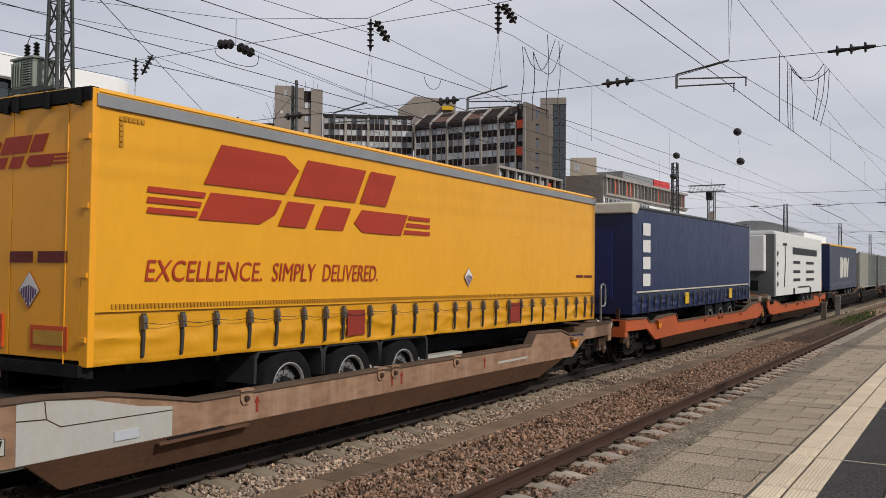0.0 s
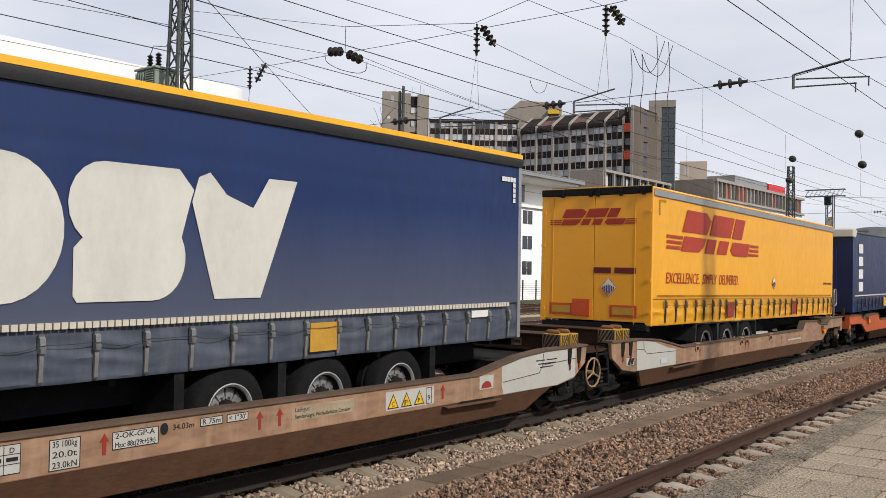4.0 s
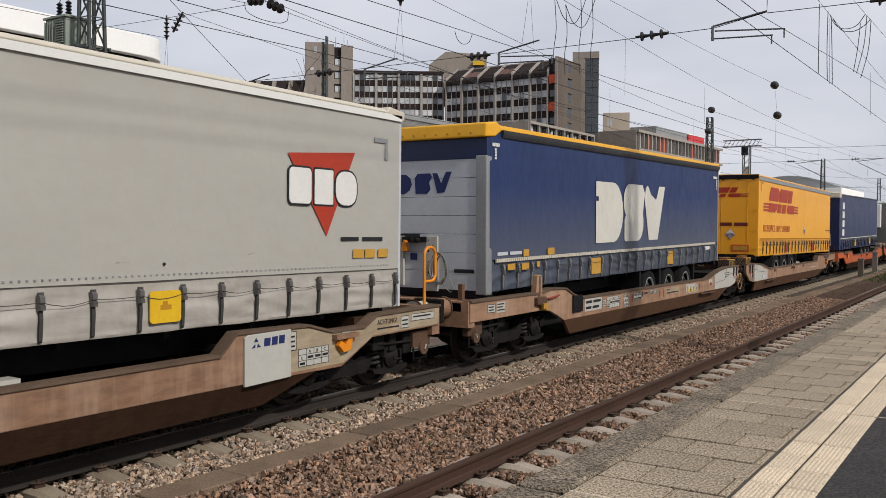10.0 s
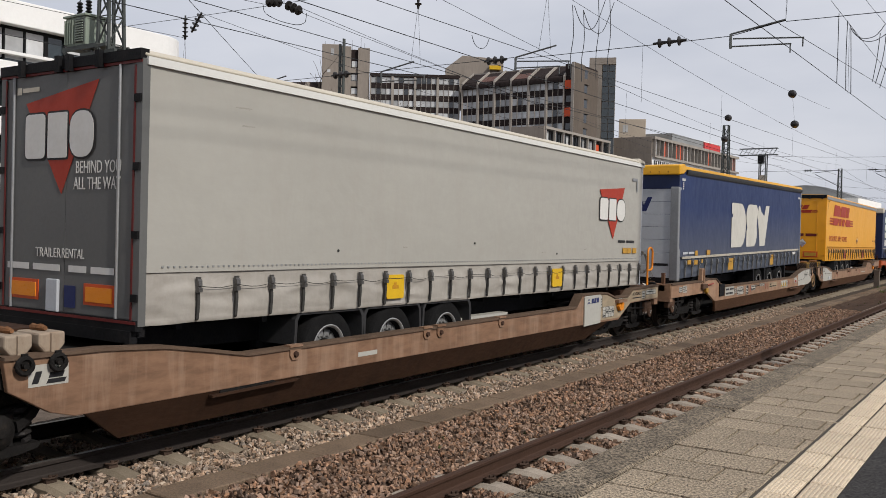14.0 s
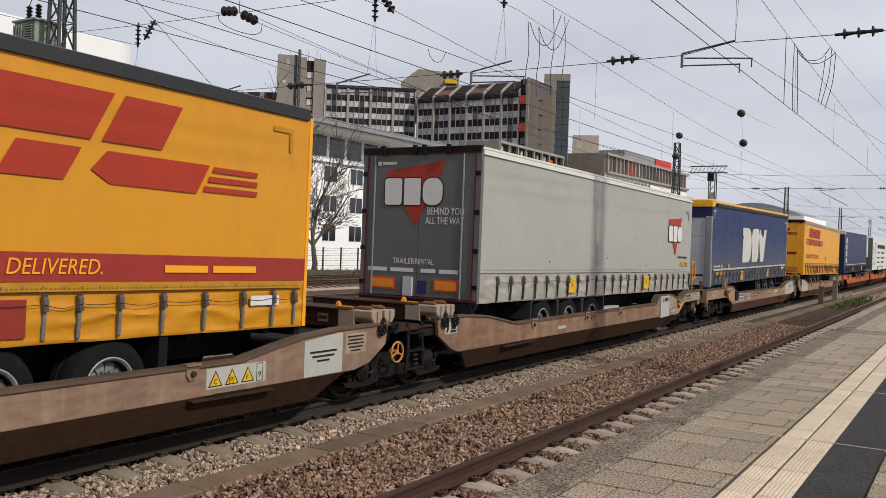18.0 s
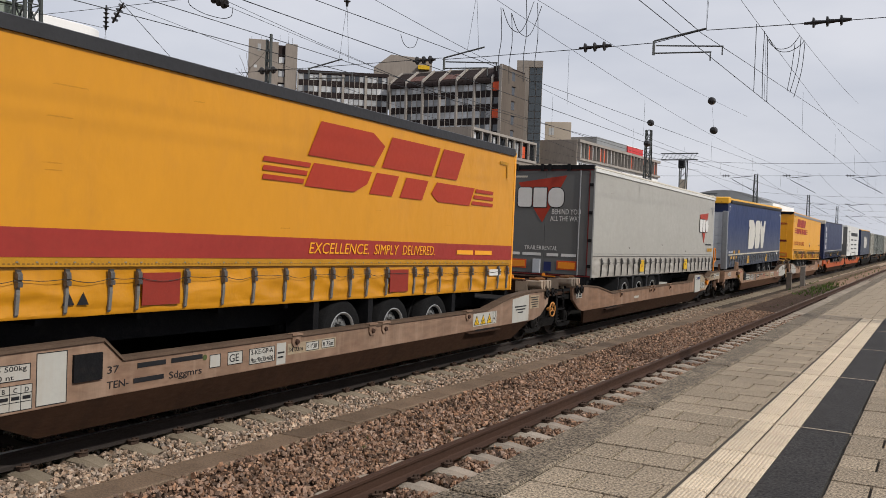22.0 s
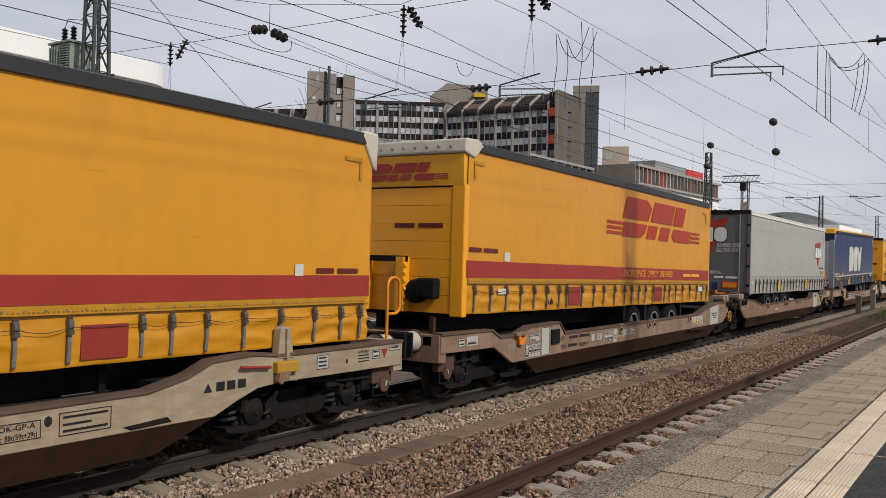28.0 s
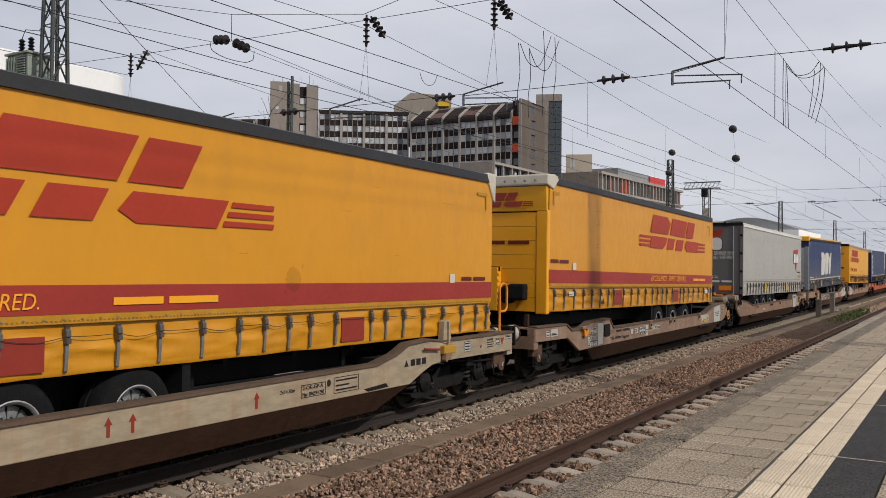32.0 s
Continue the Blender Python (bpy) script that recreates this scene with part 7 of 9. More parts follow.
def label_box(t, y0, y1, z0, z1, text="", size=0.1, lines=(), frame_on=True, plate=WHITE_PANEL):
    """A stencilled white panel with a black rim and letters."""
    x = WX + 0.001
    if plate:
        decal("label_panel", [rect(y0, y1, z0, z1)], plate, t, x=x, t=0.002)
    if frame_on:
        b_ = 0.008
        decal("label_rim", [rect(y0, y1, z0, z0 + b_), rect(y0, y1, z1 - b_, z1), rect(y0, y0 + b_, z0 + b_, z1 - b_), rect(y1 - b_, y1, z0 + b_, z1 - b_)], BLACK, t, x=x + 0.002, t=0.002)
    if text:
        rows = text.split("|")
        hh = (z1 - z0) / len(rows)
        for i, r in enumerate(rows):
            write(r, min(size, hh * 0.85), BLACK, t, x + 0.004, y0 + 0.03, z1 - hh * (i + 1) + hh * 0.22, width=min((y1 - y0) - 0.06, 0.55 * len(r) * size))
    for i, (p, q, z) in enumerate(lines):
        bars(t, p, q, z, z + 0.03, BLACK, x=x + 0.004, n=max(1, int((q - p) / 0.09)))


def load_table(t, y0, y1, z0, z1, heads="ABCD"):
    """A ruled table of load limits: letters in the head row, bars for the figures."""
    x, n, b_ = WX + 0.001, len(heads) + 1, 0.006
    decal("label_panel", [rect(y0, y1, z0, z1)], WHITE_PANEL, t, x=x, t=0.002)
    hz, wy = (z1 - z0) / 3, (y1 - y0) / n
    rules = [rect(y0, y1, z0 + hz * k - b_ / 2, z0 + hz * k + b_ / 2) for k in range(4)] + [rect(y0 + wy * k - b_ / 2, y0 + wy * k + b_ / 2, z0, z1) for k in range(n + 1)]
    tagged(decal("table_rule", rules, BLACK, t, x=x + 0.002, t=0.002), kind="stuff")
    for k, c_ in enumerate(heads):
        write(c_, hz * 0.8, BLACK, t, x + 0.005, y0 + wy * (k + 1.3), z1 - hz * 0.85)
        bars(t, y0 + wy * (k + 1.15), y0 + wy * (k + 1.85), z0 + hz * 1.2, z0 + hz * 1.8, BLACK, x=x + 0.005)
    write("S", hz * 0.8, BLACK, t, x + 0.005, y0 + wy * 0.3, z0 + hz * 1.15)
    bars(t, y0 + wy * 0.15, y0 + wy * 0.8, z0 + hz * 0.2, z0 + hz * 0.8, BLACK, x=x + 0.005)


def arrow(t, y, z, h=0.2):
    decal("arrow", [[(y - 0.02, z), (y + 0.02, z), (y + 0.02, z + h * 0.6), (y + 0.05, z + h * 0.6), (y, z + h), (y - 0.05, z + h * 0.6), (y - 0.02, z + h * 0.6)]], RED_SQ, t, x=WX + 0.003, t=0.002, label="red lifting arrow")


def warning_triangles(t, y, z, n=3, s=0.2):
    decal("label_panel", [rect(y - 0.03, y + n * (s + 0.06) + 0.16, z - 0.02, z + s + 0.02)], WHITE_PANEL, t, x=WX + 0.001, t=0.002)
    for i in range(n):
        a_ = y + i * (s + 0.06)
        decal("warning_triangle", [[(a_, z), (a_ + s + 0.02, z), (a_ + s / 2 + 0.01, z + s * 0.95)]], BLACK, t, x=WX + 0.003, t=0.002)
        decal("warning_triangle", [[(a_ + 0.025, z + 0.013), (a_ + s - 0.005, z + 0.013), (a_ + s / 2 + 0.01, z + s * 0.83)]], YEL_SQ, t, x=WX + 0.005, t=0.002, label="yellow warning triangle")
        write(("C", "(P)", "P")[i % 3], 0.085, BLACK, t, WX + 0.008, a_ + s * (0.26 if i == 1 else 0.38), z + 0.03)
    label_box(t, y + n * (s + 0.06), y + n * (s + 0.06) + 0.11, z - 0.01, z + s + 0.01, "9", 0.1, plate=None)


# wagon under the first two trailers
w1 = wagon(-12.5, "brown articulated pocket wagon with striped stop blocks", (WAGON_PALE, WAGON_PALE, SKIRT_BROWN), "striped", "near", rail=RIM)
decal("white_panel", [[(14.0, 0.56), (15.55, 0.56), (16.15, 0.66), (16.15, 1.13), (15.2, 1.12), (14.5, 1.07), (13.95, 0.98), (13.95, 0.7)]], WHITE_PANEL, w1, x=WX + 0.001, t=0.004, label="white painted panel")
bars(w1, 14.9, 15.55, 0.985, 1.01, BLACK, x=WX + 0.006, n=7)
bars(w1, 14.97, 15.5, 0.93, 0.955, BLACK, x=WX + 0.006, n=6)
bars(w1, 15.02, 15.42, 0.875, 0.90, BLACK, x=WX + 0.006, n=5)
decal("white_panel", [[(18.5, 0.56), (20.3, 0.56), (20.3, 0.88), (19.9, 0.93), (19.3, 1.07), (18.75, 1.13), (18.5, 1.13)]], WHITE_PANEL, w1, x=WX + 0.001, t=0.004, label="white painted panel")
for pts in ([(13.98, 0.74), (15.0, 0.80), (15.1, 0.92), (16.15, 0.96)], [(15.1, 0.92), (15.12, 1.10)], [(18.5, 0.97), (18.8, 0.95), (18.95, 0.86), (20.3, 0.84)], [(18.8, 0.95), (18.78, 1.12)]):
    part("weld_seam", Shape().tube([(WX + 0.006, p_[0], p_[1]) for p_ in pts], 0.006, 4), WAGON_LOW, w1)
part("hatch", Shape().box(WX + 0.004, WX + 0.02, 19.55, 19.85, 0.62, 0.72), PANEL_GREY, w1)
label_box(w1, 18.05, 18.4, 0.68, 0.84)
decal("slash_mark", [slant(18.1, 18.2, 0.70, 0.82, 0.08), slant(18.23, 18.33, 0.70, 0.82, 0.04)], BLACK, w1, x=WX + 0.007)
label_box(w1, 13.39, 13.74, 0.68, 0.88, frame_on=False)
decal("arc_mark", [[(13.43 + 0.13 * (1 - math.cos(a_)) , 0.70 + 0.1 * math.sin(a_)) for a_ in (0, 0.6, 1.2, 1.8, 2.4, 3.1)] + [(13.61, 0.70), (13.49, 0.70)]], RED_SQ, w1, x=WX + 0.007)
for y in (7.52, 9.34, 9.62, 12.53, 21.6, 24.45, 24.7, 27.3):
    arrow(w1, y, 0.64)
label_box(w1, 7.6, 8.09, 0.67, 0.84, "2-OK-GP-A|Max: 88t(29t+59t)", 0.085)
decal("round_mark", [[(8.15 + 0.045 * math.cos(i * 0.524), 0.8 + 0.06 * math.sin(i * 0.524)) for i in range(12)]], BLACK, w1, x=WX + 0.003)
write("34.03m", 0.08, BLACK, w1, WX + 0.004, 8.25, 0.775, width=0.25)
label_box(w1, 8.57, 8.85, 0.765, 0.855, "R 75m", 0.08)
label_box(w1, 8.9, 9.18, 0.765, 0.855, "< 1\u00b030'", 0.08)
decal("label_panel", [rect(9.8, 10.8, 0.67, 0.83)], WAGON_BEIGE, w1, x=WX + 0.001, t=0.002)
write("Ladegut:", 0.07, BLACK, w1, WX + 0.004, 9.85, 0.765, width=0.22)
write("Sattelanh\u00e4nger, Wechselbeh\u00e4lter, Container", 0.065, BLACK, w1, WX + 0.004, 9.85, 0.69, width=0.9)
warning_triangles(w1, 11.4, 0.62)
label_box(w1, 7.0, 7.29, 0.57, 0.85, "35 100kg|20.0t|23.0kN", 0.09)
load_table(w1, 6.05, 6.75, 0.61, 0.86)
label_box(w1, 5.8, 6.0, 0.66, 0.82, "GE", 0.15)
decal("label_panel", [rect(4.9, 5.76, 0.63, 0.89)], WHITE_PANEL, w1, x=WX + 0.001, t=0.002)
bars(w1, 4.95, 5.7, 0.78, 0.86, BLACK, x=WX + 0.004, n=12)
bars(w1, 4.95, 5.62, 0.66, 0.74, BLACK, x=WX + 0.004, n=11)
part("grille_panel", Shape().box(WX, WX + 0.03, 4.3, 4.75, 0.66, 1.0), STEEL_DARK, w1, "black mesh grille")
label_box(w1, 1.0, 1.25, 0.92, 1.06, frame_on=True, lines=((1.03, 1.2, 1.0), (1.03, 1.2, 0.95)))
label_box(w1, 1.3, 1.6, 0.90, 1.08, frame_on=False, lines=((1.32, 1.55, 1.03), (1.32, 1.5, 0.98), (1.32, 1.57, 0.93)))
part("white_beam", Shape().box(0.9, 1.1, 23.3, 27.0, 0.86, 0.95), WHITE_PANEL, w1, "white painted beam in the pocket")
bars(w1, 27.8, 29.0, 0.66, 0.72, WHITE_PANEL, x=WX + 0.004, n=4)
bars(w1, 31.2, 31.8, 0.92, 1.04, NAVY_INK, x=WX + 0.004, n=3)

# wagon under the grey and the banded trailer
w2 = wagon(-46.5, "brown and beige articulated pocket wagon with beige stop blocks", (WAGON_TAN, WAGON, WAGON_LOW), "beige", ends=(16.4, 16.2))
part("white_box", Shape().prism([(29.5, 0.51), (30.26, 0.53), (30.26, 1.115), (29.56, 1.11), (29.5, 1.08)], "x", WX, WX + 0.03), WHITE_PANEL, w2, "white painted box with a navy emblem", bevel=0.006)
decal("emblem", [[(29.60, 0.95), (29.66, 0.955), (29.66, 1.0)], [(29.69, 0.955), (29.75, 0.955), (29.70, 1.0)], [(29.64, 1.02), (29.71, 1.02), (29.675, 1.07)], slant(29.80, 29.90, 0.955, 1.05, 0.01), slant(29.925, 30.02, 0.955, 1.055, 0.01), slant(30.045, 30.14, 0.96, 1.06, 0.01)], NAVY_INK, w2, x=WX + 0.031, label="navy emblem with plain blocks")
decal("beige_panel", [[(33.53, 0.885), (31.92, 0.865), (31.28, 0.57), (30.25, 0.57), (30.25, 1.10), (30.6, 1.09), (31.05, 0.98), (31.72, 0.98), (32.0, 1.115), (33.53, 1.135)]], WAGON_BEIGE, w2, x=WX - 0.0005, t=0.0012, label="cream repainted panel")
label_box(w2, 30.13, 30.38, 0.84, 1.08, lines=((30.15, 30.35, 1.0), (30.15, 30.35, 0.94), (30.15, 30.35, 0.88)))
load_table(w2, 30.42, 30.98, 0.62, 0.84, "ABC")
label_box(w2, 31.23, 31.43, 0.80, 1.0, lines=((31.26, 31.40, 0.93), (31.26, 31.40, 0.87)))
write("ACHTUNG!", 0.1, BLACK, w2, WX + 0.004, 32.0, 1.0, width=0.45)
bars(w2, 32.0, 32.5, 0.93, 0.96, BLACK, x=WX + 0.004, n=6)
label_box(w2, 32.55, 32.75, 0.9, 1.08, lines=((32.58, 32.72, 1.0), (32.58, 32.72, 0.94)))
label_box(w2, 32.8, 33.4, 0.98, 1.09, lines=((32.85, 33.3, 1.03),))
decal("white_panel", [[(14.51, 0.56), (15.31, 0.565), (15.31, 1.11), (15.0, 1.09), (14.51, 1.04)]], WHITE_PANEL, w2, x=WX + 0.001, t=0.004, label="white painted panel")
bars(w2, 14.62, 15.18, 0.86, 0.90, BLACK, x=WX + 0.006, n=6)
bars(w2, 14.67, 15.13, 0.80, 0.84, BLACK, x=WX + 0.006, n=5)
bars(w2, 14.77, 15.03, 0.74, 0.78, BLACK, x=WX + 0.006, n=3)
label_box(w2, 15.38, 15.85, 0.80, 1.08, frame_on=False, plate=WAGON_BEIGE, lines=((15.42, 15.8, 1.02), (15.45, 15.77, 0.97), (15.42, 15.8, 0.92), (15.45, 15.77, 0.87), (15.5, 15.72, 0.82)))
warning_triangles(w2, 12.85, 0.64)
label_box(w2, 8.27, 8.56, 0.68, 0.80, "R 75m", 0.09)
label_box(w2, 7.92, 8.2, 0.68, 0.80, "< 1\u00b030'", 0.09)
decal("label_panel", [rect(7.54, 8.6, 0.665, 0.815)], WAGON_BEIGE, w2, x=WX + 0.0005, t=0.001)
write("34.03m", 0.09, BLACK, w2, WX + 0.004, 7.56, 0.70, width=0.3)
label_box(w2, 7.32, 7.5, 0.56, 0.84, frame_on=False, lines=((7.34, 7.47, 0.70), (7.34, 7.45, 0.64)))
label_box(w2, 6.8, 7.28, 0.62, 0.82, "2-KE-GP-A|Max: 90t(30t+60t)", 0.09)
label_box(w2, 6.42, 6.68, 0.66, 0.82, "GE", 0.15)
label_box(w2, 6.12, 6.3, 0.66, 0.82)
write("TEN-", 0.11, BLACK, w2, WX + 0.004, 4.66, 0.62, width=0.28)
write("37", 0.11, BLACK, w2, WX + 0.004, 4.66, 0.78, width=0.15)
write("Sdggmrs", 0.11, BLACK, w2, WX + 0.004, 5.5, 0.62, width=0.5)
bars(w2, 5.0, 5.42, 0.62, 0.70, BLACK, x=WX + 0.004, n=5)
bars(w2, 5.05, 6.0, 0.78, 0.86, BLACK, x=WX + 0.004, n=8)
decal("green_dot", [disc(6.04, 0.80, 0.035)], GRASS, w2, x=WX + 0.003, t=0.002)
part("grille_panel", Shape().box(WX, WX + 0.03, 4.24, 4.58, 0.74, 1.02), STEEL_DARK, w2, "black mesh grille")
label_box(w2, 3.84, 4.18, 0.56, 1.08)
load_table(w2, 3.22, 3.8, 0.56, 0.80)
label_box(w2, 3.36, 3.78, 0.84, 1.0, "35 500kg|20 nt", 0.08)
label_box(w2, 0.95, 1.15, 0.93, 1.07, lines=((0.98, 1.12, 1.02), (0.98, 1.12, 0.96)))
label_box(w2, 1.2, 1.55, 0.93, 1.08, "ACHTUNG!", 0.05, frame_on=False, lines=((1.23, 1.5, 0.95),))
decal("sign", [rect(18.03, 18.42, 0.88, 1.08)], WHITE_PANEL, w2, x=WX + 0.002)
decal("slash_mark", [slant(18.06, 18.12, 0.91, 1.02, 0.04), slant(18.2, 18.38, 0.90, 0.94, 0.02), slant(18.22, 18.36, 0.95, 1.0, 0.02)], BLACK, w2, x=WX + 0.007)
part("white_beam", Shape().box(0.9, 1.1, 24.5, 27.0, 0.86, 0.95), WHITE_PANEL, w2, "white painted beam in the pocket")
decal("white_panel", [rect(22.6, 23.0, 0.66, 0.72)], WHITE_PANEL, w2, x=WX + 0.002)

# wagon that follows
w3 = wagon(-80.62, "beige articulated pocket wagon with dark lettering marks", (WAGON_BEIGE, WAGON_BEIGE, WAGON_LOW), "beige", "far")
decal("emblem", [[(29.88, 0.82), (30.0, 0.82), (29.94, 0.92)], rect(30.06, 30.18, 0.82, 0.92), rect(30.22, 30.34, 0.82, 0.92), rect(30.38, 30.5, 0.82, 0.92)], BLACK, w3, x=WX + 0.002, label="plain black emblem blocks")
for y in (24.53, 24.83, 26.66):
    arrow(w3, y, 0.62)
label_box(w3, 27.48, 27.98, 0.64, 0.81, "2-OK-GP-A|Max: 88t(59t+29t)", 0.085, plate=None)
decal("round_mark", [[(28.05 + 0.04 * math.cos(i * 0.524), 0.78 + 0.05 * math.sin(i * 0.524)) for i in range(12)]], BLACK, w3, x=WX + 0.003)
# flush dark plate that stands for the shade in a recess
part("step_recess", Shape().prism([(28.85, 0.6), (29.4, 0.63), (29.46, 0.57), (28.95, 0.555)], "x", WX - 0.03, WX + 0.003), BOGIE, w3, "dark plate painted as recess shade above a step")
label_box(w3, 28.16, 28.72, 0.62, 0.84, lines=((28.2, 28.68, 0.78), (28.2, 28.5, 0.71), (28.2, 28.68, 0.65)), plate=None)
write("2x14.20m", 0.07, BLACK, w3, WX + 0.004, 27.08, 0.74, width=0.28)
label_box(w3, 31.72, 31.95, 0.90, 1.08, lines=((31.75, 31.9, 1.03), (31.75, 31.9, 0.98), (31.75, 31.9, 0.93)))
write("ACHTUNG!", 0.05, BLACK, w3, WX + 0.004, 32.55, 1.04, width=0.22)
for z_ in (1.0, 0.96, 0.92):
    bars(w3, 32.55, 32.78, z_, z_ + 0.02, BLACK, x=WX + 0.004, n=3)
label_box(w3, 32.85, 33.02, 0.94, 1.06, lines=((32.88, 32.99, 1.02), (32.88, 32.99, 0.96)))
label_box(w3, 33.25, 33.5, 1.02, 1.09, lines=((33.28, 33.46, 1.05),))
write("1", 0.08, BLACK, w3, WX + 0.004, 32.3, 0.93, width=0.03)
decal("warning_triangle", [[(33.06, 1.06), (33.2, 1.06), (33.13, 0.93)]], RED_BAND, w3, x=WX + 0.003, t=0.002)

# wagons ahead
for off, paint, lab in ((21.6, WAGON_RED, "faded orange pocket wagon with rusty stains"), (55.6, WAGON_DARK, "dark grey flat wagon under containers"), (89.6, WAGON_DARK, "dark flat wagon far ahead"), (123.6, WAGON_DARK, "dark flat wagon at the head of the train")):
    wagon(off, lab, (paint, paint, WAGON_DARK if paint is WAGON_DARK else WAGON_LOW), "beige")


# ---- buildings and surroundings behind the train ----
def facing(name, p0, p1, label, category, group=""):
    """An empty whose x runs from p0 to p1 in plan and whose -y looks to the tracks; returns it and the length."""
    a, b = Vector(p0), Vector(p1)
    t = thing(name, a.x, a.y, 0, label, category, group)
    t.rotation_euler.z = math.atan2(b.y - a.y, b.x - a.x)
    return t, (b - a).length


_pane = {}


def pane(t, x, y, z, w, h, material, name="window", depth=0.12):
    key = (round(w, 2), round(h, 2), material.name, depth)
    if key not in _pane:
        s = Shape().box(0, w, 0, depth, 0, h)
        _pane[key] = s.mesh(name, material)
    o = part(name, _pane[key], None, t)
    o.location = (x, y, z)
    return o


def office_front(t, w, z0, floors, pitch, bays, per_bay, depth, wall, spandrel, fin, key, blinds=0.55):
    """Bands of windows between dark spandrels, with fins between the bays."""
    top = z0 + floors * pitch
    part("wall", Shape().box(0, w, 0.25, depth, -2, top), wall, t)
    bw = w / bays
    for f in range(floors):
        z = z0 + f * pitch
        part("spandrel", Shape().box(0, w, 0.02, 0.3, z, z + pitch * 0.46), spandrel, t, "dark spandrel band")
        for i in range(bays):
            for j in range(per_bay):
                ww = (bw - 0.7) / per_bay
                m_ = BLIND if rnd(key + f * 31 + i * 7 + j * 3) < blinds else GLASS_DARK
                pane(t, 0.35 + i * bw + j * ww + 0.08, 0.08, z + pitch * 0.48, ww - 0.16, pitch * 0.48, m_)
    for i in range(bays):
        for j in range(per_bay + 1):
            x = 0.35 + i * bw + j * (bw - 0.7) / per_bay
            part("mullion", Shape().box(x - 0.06, x + 0.06, -0.12, 0.26, z0, top), fin if blinds > 0.5 else spandrel, t)
    for i in range(bays + 1):
        part("fin", Shape().box(max(0, i * bw - 0.3), min(w, i * bw + 0.3), -0.45, 0.28, z0 - 1, top + 0.1), fin, t)
    return top


# concrete tower at the end of the office block
t1, w = facing("stair_tower", (-176.9, 190.5), (-166.3, 199.8), "brown-grey concrete stair tower of the office block", "tower")
part("wall", Shape().box(0, 5.2, 0, 12, -2, 56.3).box(5.2, 8.6, 0.5, 12, -2, 56.0), TOWER, t1, "left concrete shaft", bevel=0.1)
part("wall", Shape().box(10.6, w, 0, 12, -2, 55.6), TOWER, t1, "right concrete shaft", bevel=0.1)
part("wall", Shape().box(8.6, 10.6, 1.2, 12, -2, 55.2), TOWER_DARK, t1)
for k in range(7):
    pane(t1, 8.8, 1.0, 26 + 4.0 * k, 1.6, 1.7, BLIND)
    part("spandrel", Shape().box(8.6, 10.6, 0.7, 1.3, 24.2 + 4.0 * k, 25.8 + 4.0 * k), TOWER, t1)
for x, z in ((1.6, 48.0), (6.2, 47.6), (2.6, 53.0)):
    pane(t1, x, -0.06, z, 0.9, 0.8 if z < 50 else 2.0, BLIND)
for x in (0.8, 3.5, 6.8, 9.0, 11.5, 12.6):
    part("roof_aerial", Shape().rod((x, 3, 55), (x, 3, 57.6 + rnd(x) * 1.6), 0.05), GALV, t1)

t2, w = facing("office_wing", (-166.2, 199.9), (-144.6, 216.1), "grey office wing with rows of pale window blinds", "office building")
office_front(t2, w, 12.8, 10, 3.45, 4, 4, 14, TOWER_DARK, TOWER_DARK, TOWER_FIN, 3, 0.85)
part("parapet", Shape().box(0, w, -0.2, 14, 47.3, 48.3), TOWER_DARK, t2)

t3, w = facing("office_wing", (-205.0, 178.0), (-176.5, 191.5), "dark brown office wing with a stepped top floor", "office building")
office_front(t3, w, 9.5, 9, 3.5, 6, 4, 14, TOWER_DARK, TOWER_DARK, TOWER_DARK, 11, 0.12)
part("roof", Shape().prism([(-1.2, 40.5), (14, 40.5), (14, 45.5), (2.2, 45.5)], "x", 0, w), TOWER_DARK, t3, "sloping dark top floor")
for i in range(7):
    part("roof_bracket", Shape().prism([(-1.8, 40.7), (-0.6, 40.7), (1.6, 45.2), (0.6, 45.2)], "x", i * w / 6.2, i * w / 6.2 + 1.0), TOWER, t3)

t4, w = facing("office_block", (-142.6, 214.2), (-107.0, 214.8), "dark office block with sloping glazed top floors and red panels", "office building")
wf, bays4 = 33.5, 6
office_front(t4, wf, 9.63, 9, 3.78, bays4, 3, 16, TOWER_DARK, TOWER_DARK, TOWER_FIN, 23, 0.9)
part("wall", Shape().box(wf, 35.7, 0.25, 16, -2, 48.4), TOWER_DARK, t4)
for k in range(9):
    pane(t4, wf + 0.45, 0.08, 9.63 + 3.78 * (k + 0.48), 1.5, 1.75, GLASS_DARK)
    if k in (6, 8):
        part("red_panel", Shape().box(wf + 0.25, 35.68, -0.35, 0.2, 9.63 + 3.78 * k + 1.6, 9.63 + 3.78 * k + 4.0), SHOP_RED, t4, "bright red facade panel")
part("end_wall", Shape().box(35.7, 36.5, -0.45, 6.0, -2, 48.7).box(35.5, 35.9, 6.0, 16, -2, 48.4), TOWER_BROWN, t4, "dark brown-grey concrete end wall", bevel=0.06)
part("corner_pier", Shape().box(35.72, 36.54, -0.6, -0.4, -2, 48.6), TOWER_FIN, t4, "pale corner pier")
for k in range(7):
    part("window", Shape().box(35.88, 35.94, 6.3, 9.0, 20.7 + 4.1 * k, 23.2 + 4.1 * k), GLASS_DARK, t4)
    part("slab", Shape().box(35.7, 36.45, 6.0, 9.3, 19.0 + 4.1 * k, 20.5 + 4.1 * k), TOWER_BROWN, t4)
